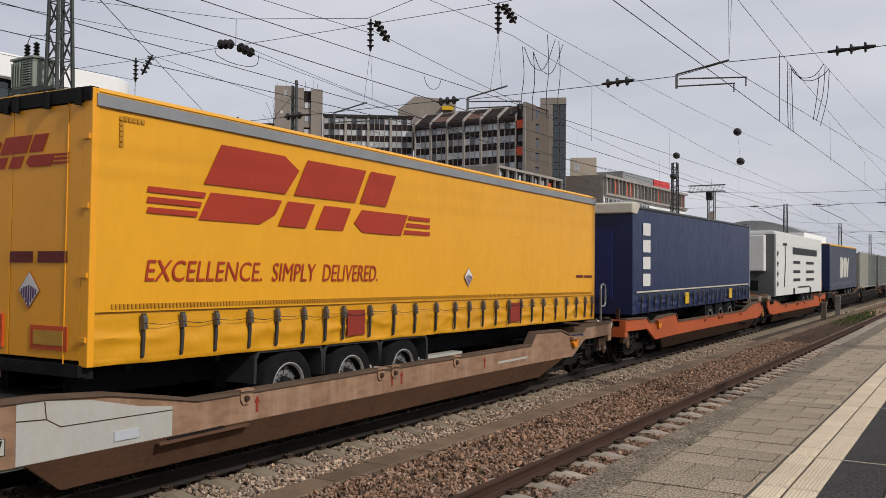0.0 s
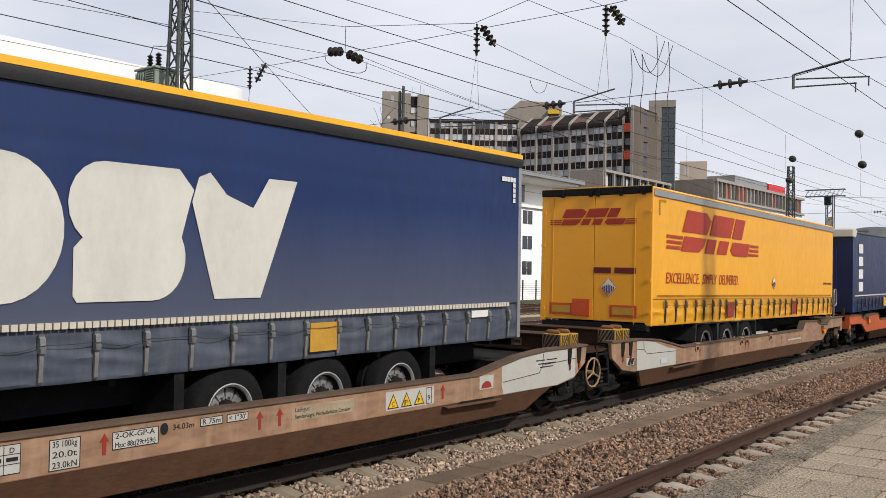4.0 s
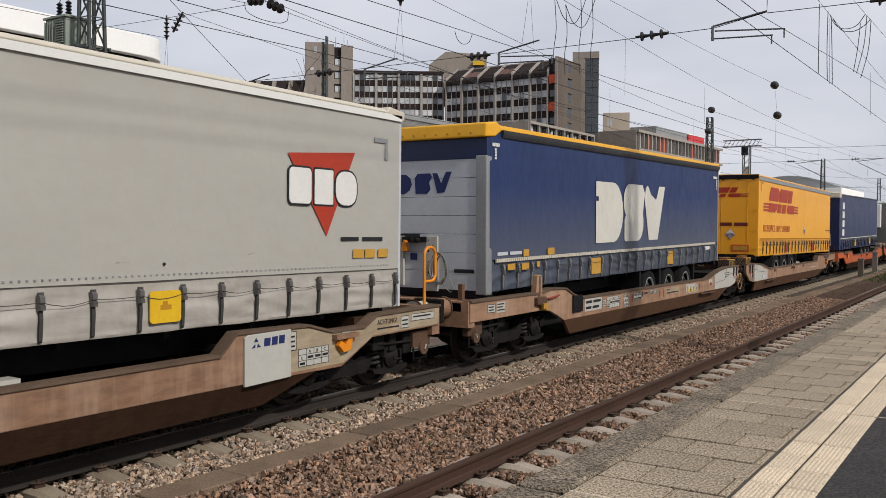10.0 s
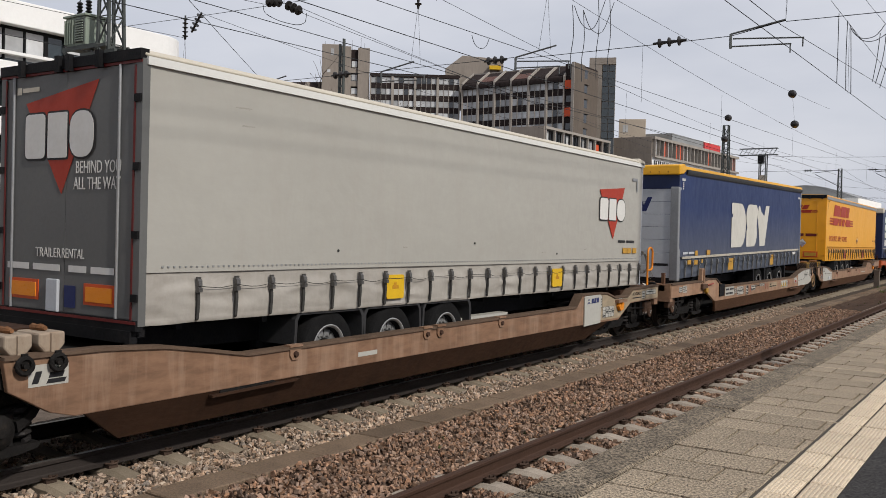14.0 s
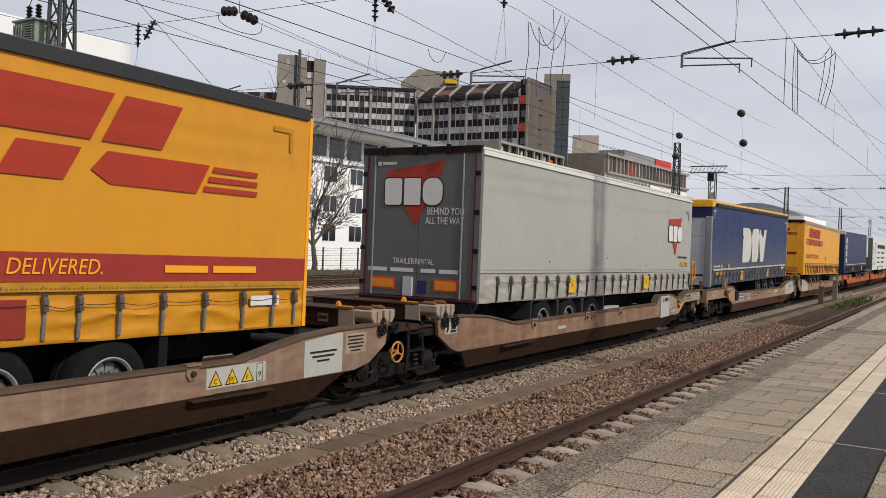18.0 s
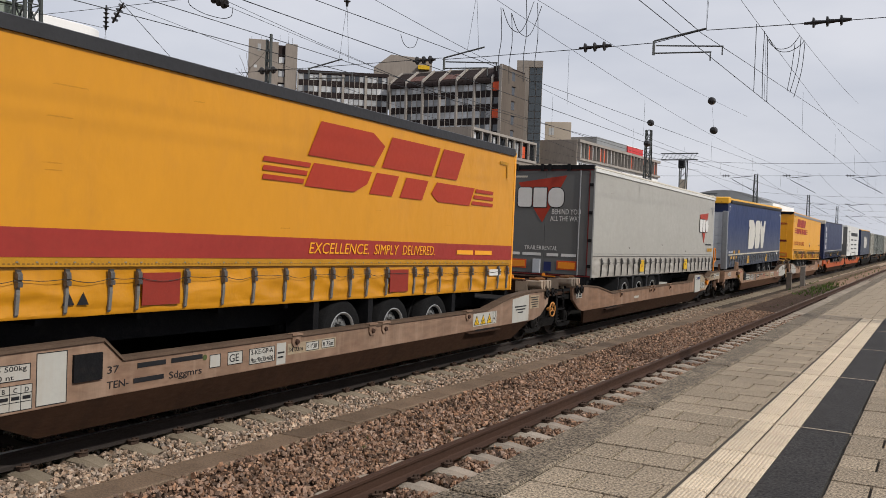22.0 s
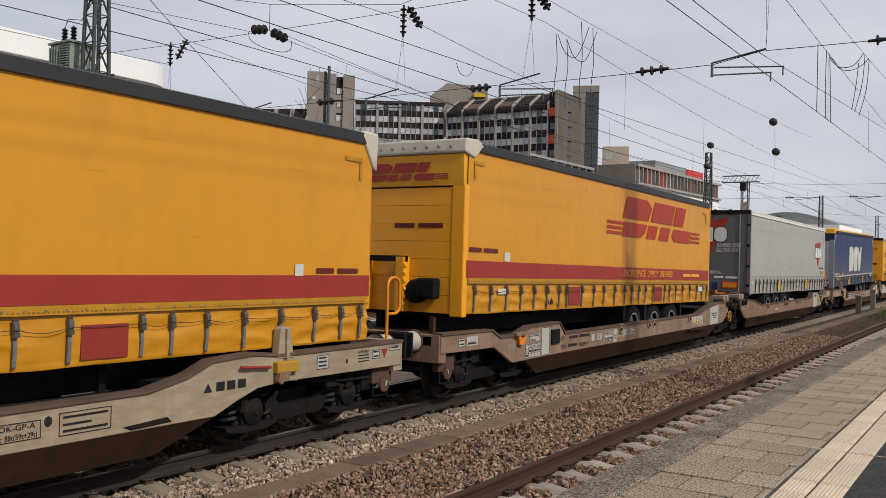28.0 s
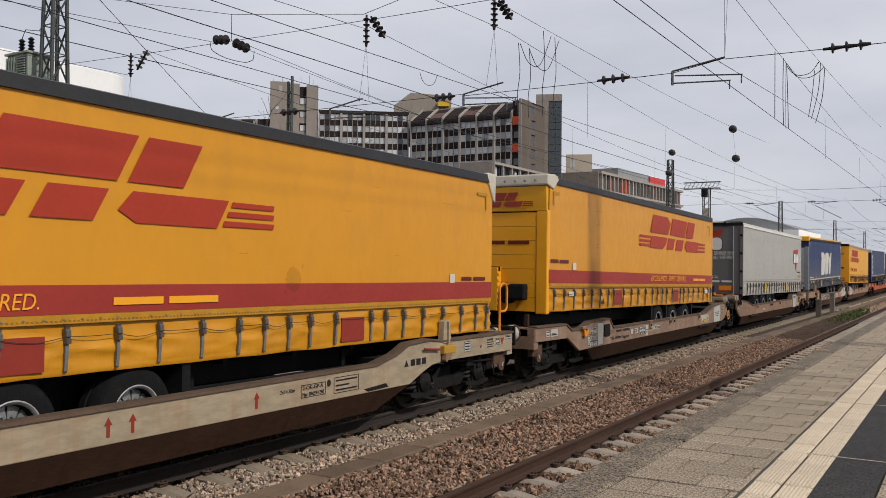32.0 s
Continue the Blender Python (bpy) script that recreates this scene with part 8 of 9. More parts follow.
# dark awnings over the upper row, then the roof slope between grey ribs
slope = [(-0.1, 45.0), (6.0, 48.9)]
part("top_floor", Shape().prism([(0.2, 43.5), (16, 43.5), (16, 48.9), slope[1], slope[0]], "x", 0.1, wf + 2.2), TOWER_DARK, t4, "sloping dark glazed top floor")
part("ridge", Shape().box(0.1, wf + 2.2, 5.9, 6.3, 48.8, 49.15), TOWER_FIN, t4)
bw4 = wf / bays4
for i in range(bays4 + 1):
    x = i * bw4
    part("roof_rib", Shape().prism([(-0.5, 43.6), (0.3, 43.6), (0.3, 45.0), (6.3, 48.9), (5.9, 49.4), (-0.1, 45.7), (-0.5, 45.0)], "x", max(0, x - 0.28), x + 0.28), TOWER_FIN, t4, "grey sloping rib")
    if i == bays4:
        break
    for j in range(3):
        a_ = x + 0.42 + j * (bw4 - 0.84) / 3
        b_ = a_ + (bw4 - 0.84) / 3 - 0.12
        part("awning", Shape().prism([(-0.62, 43.55), (0.2, 43.55), (0.2, 45.1), (-0.2, 45.05), (-0.5, 44.7), (-0.62, 44.2)], "x", a_, b_), TOWER_DARK, t4, "dark rounded awning")
        part("roof_light", Shape().prism([(0.5, 45.5), (0.7, 45.4), (3.6, 47.25), (3.4, 47.4)], "x", a_, b_), (BLIND if i > 3 and rnd(i * 3.1 + j * 1.7) < 0.4 else SHOP_BROWN if i in (1, 3) else TOWER_DARK), t4)
t5, w = facing("plant_room", (-149.0, 214.0), (-134.0, 223.5), "brown-grey roof plant room with a pitched edge", "building")
part("wall", Shape().prism([(0, 40), (w, 40), (w, 54.6), (5.2, 55.6), (0, 51.5)], "y", 6, 16), TOWER, t5, bevel=0.1)
part("beacon", Shape().box(13.5, 17.0, 4.5, 6.0, 51.2, 52.4), YEL_SQ, t5, "orange tarpaulin on the roof")

t6, w = facing("lift_shaft", (-111.4, 234.9), (-104.4, 238.1), "concrete lift shaft with a glazed corner", "tower")
part("wall", Shape().box(0, 3.7, 0, 9, -2, 53.6).box(3.7, w, 0.6, 9, -2, 53.6), TOWER, t6, bevel=0.1)
part("head", Shape().box(0, w + 0.05, -0.05, 9, 51.8, 53.8), TOWER, t6)
for k in range(13):
    for j in range(2):
        pane(t6, 3.9 + j * 1.95, 0.4, 23.5 + 2.2 * k, 1.75, 2.0, GLASS_TEAL)
t8, w = facing("gallery_building", (-101.5, 189.7), (-101.9, 229.5), "low concrete building with a pale post gallery under its roof edge", "building")
part("wall", Shape().box(0, w, 0.9, 9, -2, 27.6), TOWER_DARK, t8)
part("end_wall", Shape().box(-0.4, 0.0, 0, 9.2, -2, 28.3), TOWER, t8, "plain board-marked concrete end wall", bevel=0.06)
part("low_wall", Shape().box(-0.4, w, 9.2, 14.5, -2, 26.4), TOWER, t8, bevel=0.06)
part("ledge", Shape().box(0.02, w, -0.35, 0.9, 22.3, 23.0), TOWER_FIN, t8, "pale ledge")
part("lower_wall", Shape().box(0.02, w, 0.0, 0.9, -2, 22.3), TOWER, t8)
part("roof_edge", Shape().box(0.02, w, -0.3, 0.95, 27.65, 28.3), TOWER_FIN, t8, "pale roof edge")
for i in range(9):
    x = 0.05 + i * (w - 0.6) / 8
    part("post", Shape().box(x, x + 0.5, -0.25, 0.3, 23.0, 27.65), TOWER_FIN, t8)
    if i == 6:
        part("red_panel", Shape().box(x + 1.2, x + 4.0, 0.5, 0.85, 23.4, 26.6), SHOP_RED, t8)
    elif i < 8:
        for j in range(3):
            pane(t8, x + 0.75 + j * 1.42, 0.7, 23.3, 1.15, 3.9, GLASS_DARK if rnd(i * 7 + j) < 0.7 else BLIND)

t9, w = facing("apartment_block", (-109.0, 252.0), (-101.5, 255.2), "plain beige flat-roofed apartment block behind", "building")
part("wall", Shape().box(0, w, 0, 10, -2, 37.6), BEIGE_WALL, t9, bevel=0.1)
pane(t9, 1.2, -0.05, 33.5, 1.6, 2.2, BLIND)

t10, w = facing("department_store", (-94.0, 242.4), (-91.7, 319.0), "long store with red and brown window bands over white walls", "building")
part("wall", Shape().box(0, w, 0.5, 30, -2, 30.3), TOWER, t10, "brown-grey wall")
part("white_wall", Shape().box(0, w, 0.15, 0.6, -2, 24.6), WHITE_WALL, t10, "white lower wall")
part("end_wall", Shape().box(-0.4, 0.05, 0.2, 30, 8, 30.7), TOWER, t10, bevel=0.1)
part("canopy", Shape().box(0, w, -0.7, 0.6, 24.6, 25.3), TOWER_FIN, t10)
part("roof_edge", Shape().box(-0.3, w, -0.7, 0.6, 29.9, 30.7), TOWER_FIN, t10)
for i in range(24):
    x = 0.6 + i * (w - 1.2) / 24
    part("fin", Shape().box(x - 0.2, x + 0.2, -0.6, 0.5, 25.2, 30.0), TOWER_FIN, t10)
    if i in (2, 5, 6, 14, 18, 20, 22):
        part("red_panel", Shape().box(x + 0.4, x + 2.7, 0.1, 0.52, 25.5, 29.8), SHOP_RED, t10)
    else:
        for j in range(2):
            pane(t10, x + 0.4 + j * 1.25, 0.2, 25.5, 1.05, 4.2, GLASS_DARK if rnd(i * 5 + j) < 0.8 else BLIND)
    for j in range(2):
        if i < 12:
            pane(t10, x + 0.5 + j * 1.4, 0.02, 21.6, 0.9, 2.2, GLASS_DARK)
part("roof_house", Shape().box(22, 50, 3, 12, 30.3, 34.0), ROOF_GREY, t10, "grey ribbed roof house")
part("sign", Shape().box(50, 66, 2.6, 3.0, 30.8, 33.8), SIGN_RED, t10, "plain red roof sign on white")
part("sign_board", Shape().box(49.5, 66.5, 3.0, 3.4, 30.3, 34.2), WHITE_WALL, t10)

hall = thing("glass_hall", -62, 250, -2, "long hall with a rounded pale roof and roof railing", "building")
part("wall", Shape().box(-12, 22, 0, 40, 0, 15.0), PALE_WALL, hall)
part("roof", Shape().prism([(-6 + 28 * i / 10, 15.0 + 3.6 * math.sin(math.pi * i / 10)) for i in range(11)], "y", 2, 38), ROOF_GREY, hall, "rounded zinc roof", bevel=0.1)
rl = Shape()
for i in range(14):
    rl.box(-12 + 1.4 * i, -11.85 + 1.4 * i, 0.5, 0.7, 15, 17.4)
rl.box(-12, 7, 0.5, 0.7, 17.2, 17.5)
part("railing", rl, GALV, hall)

crane = thing("tower_crane", -75, 290, -2, "grey tower crane with a short lattice jib", "crane")
cs = Shape()
for k in (-1, 1):
    for j in (-1, 1):
        cs.box(k * 1.0 - 0.15, k * 1.0 + 0.15, j * 1.0 - 0.15, j * 1.0 + 0.15, 0, 31)
for k in range(14):
    cs.cone((-1, -1, 2.2 * k), (1, -1, 2.2 * k + 2.2), 0.1, 0.1, 4)
part("mast", cs, GALV, crane)
cj = Shape()
for z in (30.5, 32.6):
    cj.box(-7.5, 4.5, -0.8, -0.5, z, z + 0.25).box(-7.5, 4.5, 0.5, 0.8, z, z + 0.25)
for k in range(9):
    cj.cone((-7.5 + 1.33 * k, -0.65, 30.6), (-6.2 + 1.33 * k, -0.65, 32.7), 0.09, 0.09, 4)
part("jib", cj, GALV, crane)
part("cab", Shape().box(-1.4, 0.4, -1.6, 0.2, 27.8, 30.4), STEEL_DARK, crane, bevel=0.1)
part("cladding", Shape().box(-0.9, 0.9, -1.0, 1.0, 19, 24), BEIGE_WALL, crane)

house = thing("house", 9, 235, -0.4, "distant house with a dark gabled roof", "house")
part("wall", Shape().box(-14, 0, 0, 12, 0, 9), BEIGE_WALL, house)
part("roof", Shape().prism([(-14.6, 8.6), (0.6, 8.6), (-7, 15)], "y", -0.5, 12.5), TOWER_DARK, house)
for i in range(3):
    pane(house, -12.5 + 4.2 * i, -0.06, 4.5, 1.6, 2.0, GLASS_DARK)

# white rounded office building beside the yard
def rounded(x0, y0, y1, r, n=8):
    """Plan of a long body, parallel to the tracks, with a round corner."""
    pts = [(x0, y0), (x0, y1 - r)]
    pts += [(x0 - r + r * math.cos(a), y1 - r + r * math.sin(a)) for a in (math.pi / 2 * i / n for i in range(1, n + 1))]
    return pts + [(x0 - 18, y1), (x0 - 18, y0)]


wb = thing("office_building", 0, 0, 0, "white rounded office building with dark ribbon windows", "office building")
part("plinth", Shape().prism(rounded(-45.2, -20, 35.8, 2.2), "z", -2, 0.9), DARK_PLINTH, wb, "dark panelled plinth")
for i in range(9):
    part("plinth_joint", Shape().box(-45.19, -45.15, 33.2 - 3.0 * i, 33.3 - 3.0 * i, -1, 0.88), STEEL_DARK, wb)
for f, (z, zt, zn) in enumerate(((0.9, 1.8, 3.9), (3.9, 4.75, 6.8), (6.8, 7.75, 9.8), (9.8, 10.7, 12.6))):
    part("parapet", Shape().prism(rounded(-44.9, -20, 36.2, 2.4), "z", z, zt), WHITE_WALL, wb, "white curved parapet", bevel=0.03)
    part("glazing", Shape().prism(rounded(-45.35, -20, 35.7, 2.1), "z", zt, zn), GLASS_TEAL, wb, "dark ribbon glazing")
    part("sun_rail", Shape().prism(rounded(-44.85, -20, 36.25, 2.4), "z", zt + 0.36, zt + 0.52), WHITE_WALL, wb, "white rail before the glass")
    part("head_frame", Shape().prism(rounded(-45.25, -20, 35.8, 2.1), "z", zn - 0.16, zn), STEEL_DARK, wb)
    for i in range(34):
        part("mullion", Shape().box(-45.35, -45.22, 33.5 - 1.15 * i, 33.5 - 1.15 * i + (0.2 if i % 3 == 0 else 0.08), zt, zn), STEEL_DARK, wb)
        v = rnd(i * 1.3 + f * 3.3)
        if v < 0.42:
            drop = 0.55 if v < 0.15 else 0.1
            part("blind", Shape().box(-45.345, -45.31, 32.4 - 1.15 * i + 0.1, 33.5 - 1.15 * i - 0.03, zt + (zn - zt) * drop if f else zn - 1.0, zn - 0.16), BLIND if f else ALU, wb, "pale blind behind the glass")
part("roof_edge", Shape().prism(rounded(-44.7, -20, 36.4, 2.5), "z", 12.6, 13.9), WHITE_WALL, wb, "white curved roof edge", bevel=0.05)

# pale office with the overhanging roof
gb = thing("office_building", 0, 0, 0, "pale grey office building with pilasters and a flat overhanging roof", "office building")
part("wall", Shape().box(-95, -57, 56.2, 95, -3, 10.4), PALE_WALL, gb, "pale rendered wall")
part("attic", Shape().box(-95, -58.2, 57.4, 95, 10.4, 13.4), PALE_WALL, gb)
part("ledge", Shape().box(-95.3, -56.7, 55.9, 95, 10.25, 10.6), WHITE_WALL, gb)
part("roof", Shape().prism([(-96, 13.7), (-54.6, 13.7), (-54.6, 14.25), (-96, 14.5)], "y", 53.6, 97), ROOF_GREY, gb, "flat roof with wide eaves")
part("soffit", Shape().box(-95.5, -55.0, 54.0, 96, 13.4, 13.69), PALE_WALL, gb)
for i in range(14):
    x = -93.5 + 2.6 * i
    if x < -60:
        pane(gb, x, 57.3, 11.0, 2.2, 2.1, GLASS_TEAL)
for i in range(10):
    part("attic_pane", Shape().box(-58.25, -58.1, 59 + 3 * i, 61.4 + 3 * i, 11.0, 13.1), GLASS_TEAL, gb)
for x in (-61.9, -68.4, -74.9, -81.4):
    part("pilaster", Shape().box(x - 0.4, x + 0.4, 55.75, 56.3, -3, 10.3), WHITE_WALL, gb, "white pilaster", bevel=0.03)
for z in (8.3, 5.25, 2.2):
    for x in (-66.6, -72.9, -79.2, -85.6):
        for j in range(4):
            pane(gb, x + j * 0.95, 56.12, z, 0.82, 1.45, BLIND if rnd(x * 3.1 + j * 1.7 + z) < 0.08 else GLASS_DARK)
            part("window_frame", Shape().box(x + j * 0.95 - 0.10, x + j * 0.95 - 0.03, 56.03, 56.3, z - 0.04, z + 1.5), WHITE_WALL, gb)
            part("transom", Shape().box(x + j * 0.95 - 0.03, x + j * 0.95 + 0.85, 56.06, 56.13, z + 1.0, z + 1.06), WHITE_WALL, gb)
        part("sill", Shape().box(x - 0.15, x + 4.0, 55.95, 56.3, z - 0.16, z - 0.04), WHITE_WALL, gb)
    for i in range(8):
        for j in range(2):
            part("window", Shape().box(-57.06, -56.94, 60 + 4.4 * i + j * 1.1, 60.95 + 4.4 * i + j * 1.1, z, z + 1.6), GLASS_DARK, gb)
for x in (-66.6, -72.9, -79.2):
    part("garage_door", Shape().box(x, x + 4.0, 56.05, 56.3, -2.6, 0.6), PANEL_GREY, gb, "grey shutter")
part("door", Shape().box(-60.9, -58.4, 56.05, 56.3, -2.6, 0.0), GLASS_DARK, gb)
for z in (9.0, 6.2, 3.4):
    part("joint", Shape().box(-61.4, -57.0, 56.16, 56.21, z, z + 0.08), TOWER_DARK, gb)

# verge, fence, bare trees
vg = Shape()
for j in range(41):
    for i in range(7):
        x, y = -46.5 + 1.25 * i, -10 + 4.0 * j
        vg.v.append((x, y, -0.34 + 0.35 * math.sin(math.pi * min(1, i / 6 * 1.0)) * (0.8 + 0.5 * noise.noise(Vector((x * 0.3, y * 0.25, 0))))))
for j in range(40):
    for i in range(6):
        vg.f.append((j * 7 + i, j * 7 + i + 1, (j + 1) * 7 + i + 1, (j + 1) * 7 + i))
tagged(new("verge", vg.mesh("verge", TURF)), "mossy brown-green verge behind the yard tracks", "verge", kind="structure")


def tufts(name, n, x0, x1, y0, y1, z, h, label, material=GRASS):
    s = Shape()
    for _ in range(n):
        x, y = rng.uniform(x0, x1), rng.uniform(y0, y1)
        for _b in range(5):
            a, l = rng.uniform(0, 6.28), h * rng.uniform(0.4, 1.0)
            dx, dy = math.cos(a) * l * 0.45, math.sin(a) * l * 0.45
            w_ = 0.012 + 0.02 * l
            s.add([(x - w_, y, z), (x + w_, y + w_, z), (x + dx * 0.5, y + dy * 0.5, z + l * 0.7), (x + dx, y + dy, z + l)], [(0, 1, 2), (0, 2, 3), (1, 3, 2)])
    return tagged(new(name, s.mesh(name, material, fix=False)), label, "grass", kind="stuff")


tufts("grass_tufts", 1500, -45.5, -39.5, 18, 62, -0.2, 0.2, "rough dry grass on the verge", DRY)
tufts("grass_tufts", 260, -7.0, -5.2, 46, 63, -0.24, 0.2, "fresh green weeds between the tracks", WEED)
tufts("grass_tufts", 150, -7.2, -4.4, 60, 110, -0.24, 0.16, "sparse weeds in the far ballast", WEED)
tufts("grass_tufts", 60, -6.3, -4.9, 3, 40, -0.24, 0.07, "tiny weeds in the ballast")

fence = thing("fence", -46.6, 0, -0.4, "dark mesh fence along the yard", "fence")
for k in range(40):
    part("post", Shape().box(-0.05, 0.05, -6 + 2.4 * k, -5.9 + 2.4 * k, -0.3, 2.1), FENCE, fence)
fm = Shape()
for k in range(10):
    fm.box(-0.015, 0.015, -6, 88, 0.1 + 0.21 * k, 0.122 + 0.21 * k)
part("mesh", fm, FENCE, fence)


def bare_tree(x, y, z, h, seed, label):
    r = random.Random(seed)
    t = thing("bare_tree", x, y, z, label, "tree")
    trunk, twigs, buds, limbs = Shape(), Shape(), Shape(), []

    def grow(p, d, l, rad, depth):
        pts, q, dd = [p], p.copy(), d.copy()
        for _ in range(4):
            dd = (dd + Vector((r.uniform(-1, 1), r.uniform(-1, 1), r.uniform(-0.35, 0.7))) * 0.22).normalized()
            q = q + dd * l / 4
            pts.append(q.copy())
        if depth in (1, 2):
            limbs.append(Shape())
        tgt = trunk if depth == 0 else limbs[-1] if depth < 3 else twigs
        tgt.tube([tuple(v) for v in pts], [rad * (1 - 0.11 * i) for i in range(5)], 7 if depth < 2 else 4)
        if depth >= 6:
            for v in pts[1:]:
                a = 0.035 * r.uniform(0.6, 1.3)
                buds.add([(v.x - a, v.y, v.z), (v.x, v.y + a, v.z - a), (v.x + a, v.y, v.z), (v.x, v.y, v.z + a)], [(0, 1, 2), (0, 2, 3), (0, 3, 1), (1, 3, 2)])
            return
        n = 5 if depth < 1 else 3
        for k in range(n):
            a, sp = r.uniform(0, 6.28), r.uniform(0.65, 1.25) if k else r.uniform(0.05, 0.45)
            nd = (dd + Vector((math.cos(a) * sp, math.sin(a) * sp, r.uniform(-0.25, 0.35)))).normalized()
            grow(pts[r.choice((2, 3, 4)) if k else -1], nd, l * (r.uniform(0.5, 0.8) if k else r.uniform(0.82, 0.95)), max(0.008, rad * (0.52 if k else 0.66)), depth + 1)

    grow(Vector((0, 0, 0)), Vector((0.06, 0.04, 1)), h * 0.27, h * 0.024, 0)
    part("trunk", trunk, BARK, t, "grey trunk")
    for lb in limbs:
        part("limb", lb, BARK, t)
    tagged(part("twig", twigs, BARK, t), kind="stuff")
    tagged(part("bud", buds, BUD, t, "first spring buds"), kind="stuff")
    return t


bare_tree(-47.6, 47.0, -0.5, 13.5, 3, "bare spreading tree with fine twigs by the fence")
bare_tree(-48.5, 51.5, -0.5, 12.0, 8, "bare tree with fine twigs by the fence")
bare_tree(-48.5, 57.6, -0.5, 11.5, 12, "bare slender tree with fine twigs by the fence")
bare_tree(-47.8, 30.5, -0.5, 4.0, 5, "small bare tree by the fence")

# posts between the tracks
for x, y, h_, m_, lab in ((-7.08, 50.6, 1.0, WOOD_POST, "short brown weathered post in the ballast"), (-6.98, 55.2, 1.25, CONCRETE, "grey concrete post in the ballast")):
    p = thing("marker_post", x, y, -0.3, lab, "post")
    part("post", Shape().slab(-0.13, 0.13, -0.1, 0.1, 0, h_, 0.03), m_, p)
    part("cap", Shape().slab(-0.15, 0.15, -0.12, 0.12, h_ - 0.02, h_ + 0.05, 0.02), m_, p)

# line masts further on
for x, y, z1 in ((-23.0, 76.5, 12.0), (-23.4, 131.0, 12.0), (-23.2, 187.0, 12.0), (-23.2, 243.0, 12.0)):
    lattice_mast("lattice_mast", x, y, -0.36, z1, 0.75, 0.42, MAST_GREEN, "dark lattice mast of the overhead line", foot=False)
for x, y, z1 in ((3.1, 76.5, 12.0),):
    lattice_mast("lattice_mast", x + 1.2, y, PZ, z1, 0.62, 0.42, MAST_GREEN, "slim lattice mast on the platform", foot=False)
pole = thing("steel_mast", -46.6, 52.5, -0.4, "slim dark steel mast standing before the office tower", "mast")
for k in (-1, 1):
    part("channel", Shape().box(k * 0.19 - 0.055, k * 0.19 + 0.055, -0.12, 0.12, 0, 17.6 + 0.2 * k), MAST_GREEN, pole)
for k in range(20):
    part("batten", Shape().box(-0.24, 0.24, -0.15, -0.12, 0.8 + 0.82 * k, 1.0 + 0.82 * k), MAST_GREEN, pole)

# transformer on the tall mast
tr = thing("mast_transformer", -28.62, 18.4, 8.55, "faded green transformer with louvres on a bracket of the tall mast", "transformer")
part("tank", Shape().box(-0.62, 0.62, -0.42, 0.42, 0.06, 1.1), GREEN_BOX, tr, bevel=0.05)
part("lid", Shape().slab(-0.68, 0.68, -0.48, 0.48, 1.1, 1.18, 0.02), GREEN_BOX, tr)
part("louvre_panel", Shape().box(0.05, 0.55, -0.45, -0.42, 0.16, 1.0), MAST_GREEN, tr, "dark louvred panel")
for k in range(9):
    part("cooling_fin", Shape().box(0.08, 0.52, -0.50, -0.44, 0.2 + 0.088 * k, 0.235 + 0.088 * k), GREEN_BOX, tr)
for k in range(4):
    part("cooling_fin", Shape().box(-0.56 + 0.15 * k, -0.52 + 0.15 * k, -0.50, -0.42, 0.14, 1.0), GREEN_BOX, tr)
part("deck", Shape().box(-0.72, 1.3, -0.46, 0.46, -0.01, 0.06), MAST_GREEN, tr, "steel bracket deck")
for y in (-0.45, 0.45):
    part("strut", Shape().cone((-0.6, y, -0.1), (1.25, y, -2.0), 0.07, 0.07, 4), MAST_GREEN, tr)
    part("deck_rail", Shape().box(-0.7, 1.9, y - 0.04, y + 0.04, -0.11, -0.01), MAST_GREEN, tr)
part("cross_arm", Shape().box(0.6, 2.6, -0.62, -0.5, -0.45, -0.3), MAST_GREEN, tr)
for x in (-0.5, 0.05):
    part("bushing", Shape().lathe([(0, 0.05)] + [(0.06 * i, 0.12 if i % 2 else 0.06) for i in range(1, 10)] + [(0.62, 0.03)], (x + 0.1, 0, 1.18), "z", 10), PORCELAIN, tr, smooth=True)
part("lead", Shape().tube([(-0.4, 0, 1.8), (-0.2, 0, 2.1), (0.6, 0, 1.95), (1.3, 0, 2.6)], 0.015, 5), WIRE, tr)
part("drop_pipe", Shape().tube([(0.85, -0.3, -0.1), (0.95, -0.45, -1.6), (0.72, -0.5, -6.0), (0.5, -0.5, -8.4), (0.2, -0.5, -8.85)], 0.06, 8), GALV, tr, "cable pipe down the mast")
part("switch_box", Shape().box(1.15, 1.6, -0.75, -0.5, -7.2, -6.2), MAST_GREEN, tr, "small switch box", bevel=0.02)


# ---- overhead line ----
YS = 18.4      # the headspan stands across the tracks here
catenary = thing("overhead_line", 0, 0, 0, "web of dark overhead wires on insulators across the sky", "overhead line")


def sagging(p, q, sag=0.0, n=14):
    p, q = Vector(p), Vector(q)
    return [tuple(p.lerp(q, i / n) - Vector((0, 0, 4 * sag * (i / n) * (1 - i / n)))) for i in range(n + 1)]


def curved(pts, n=5):
    """Points on a smooth line through the given ones."""
    v = [Vector(p) for p in pts]
    out = []
    for i in range(len(v) - 1):
        a_, b_, c_, d_ = v[max(i - 1, 0)], v[i], v[i + 1], v[min(i + 2, len(v) - 1)]
        for k in range(n):
            u = k / n
            out.append(tuple(0.5 * ((2 * b_) + (c_ - a_) * u + (2 * a_ - 5 * b_ + 4 * c_ - d_) * u * u + (3 * b_ - a_ - 3 * c_ + d_) * u ** 3)))
    return out + [tuple(v[-1])]


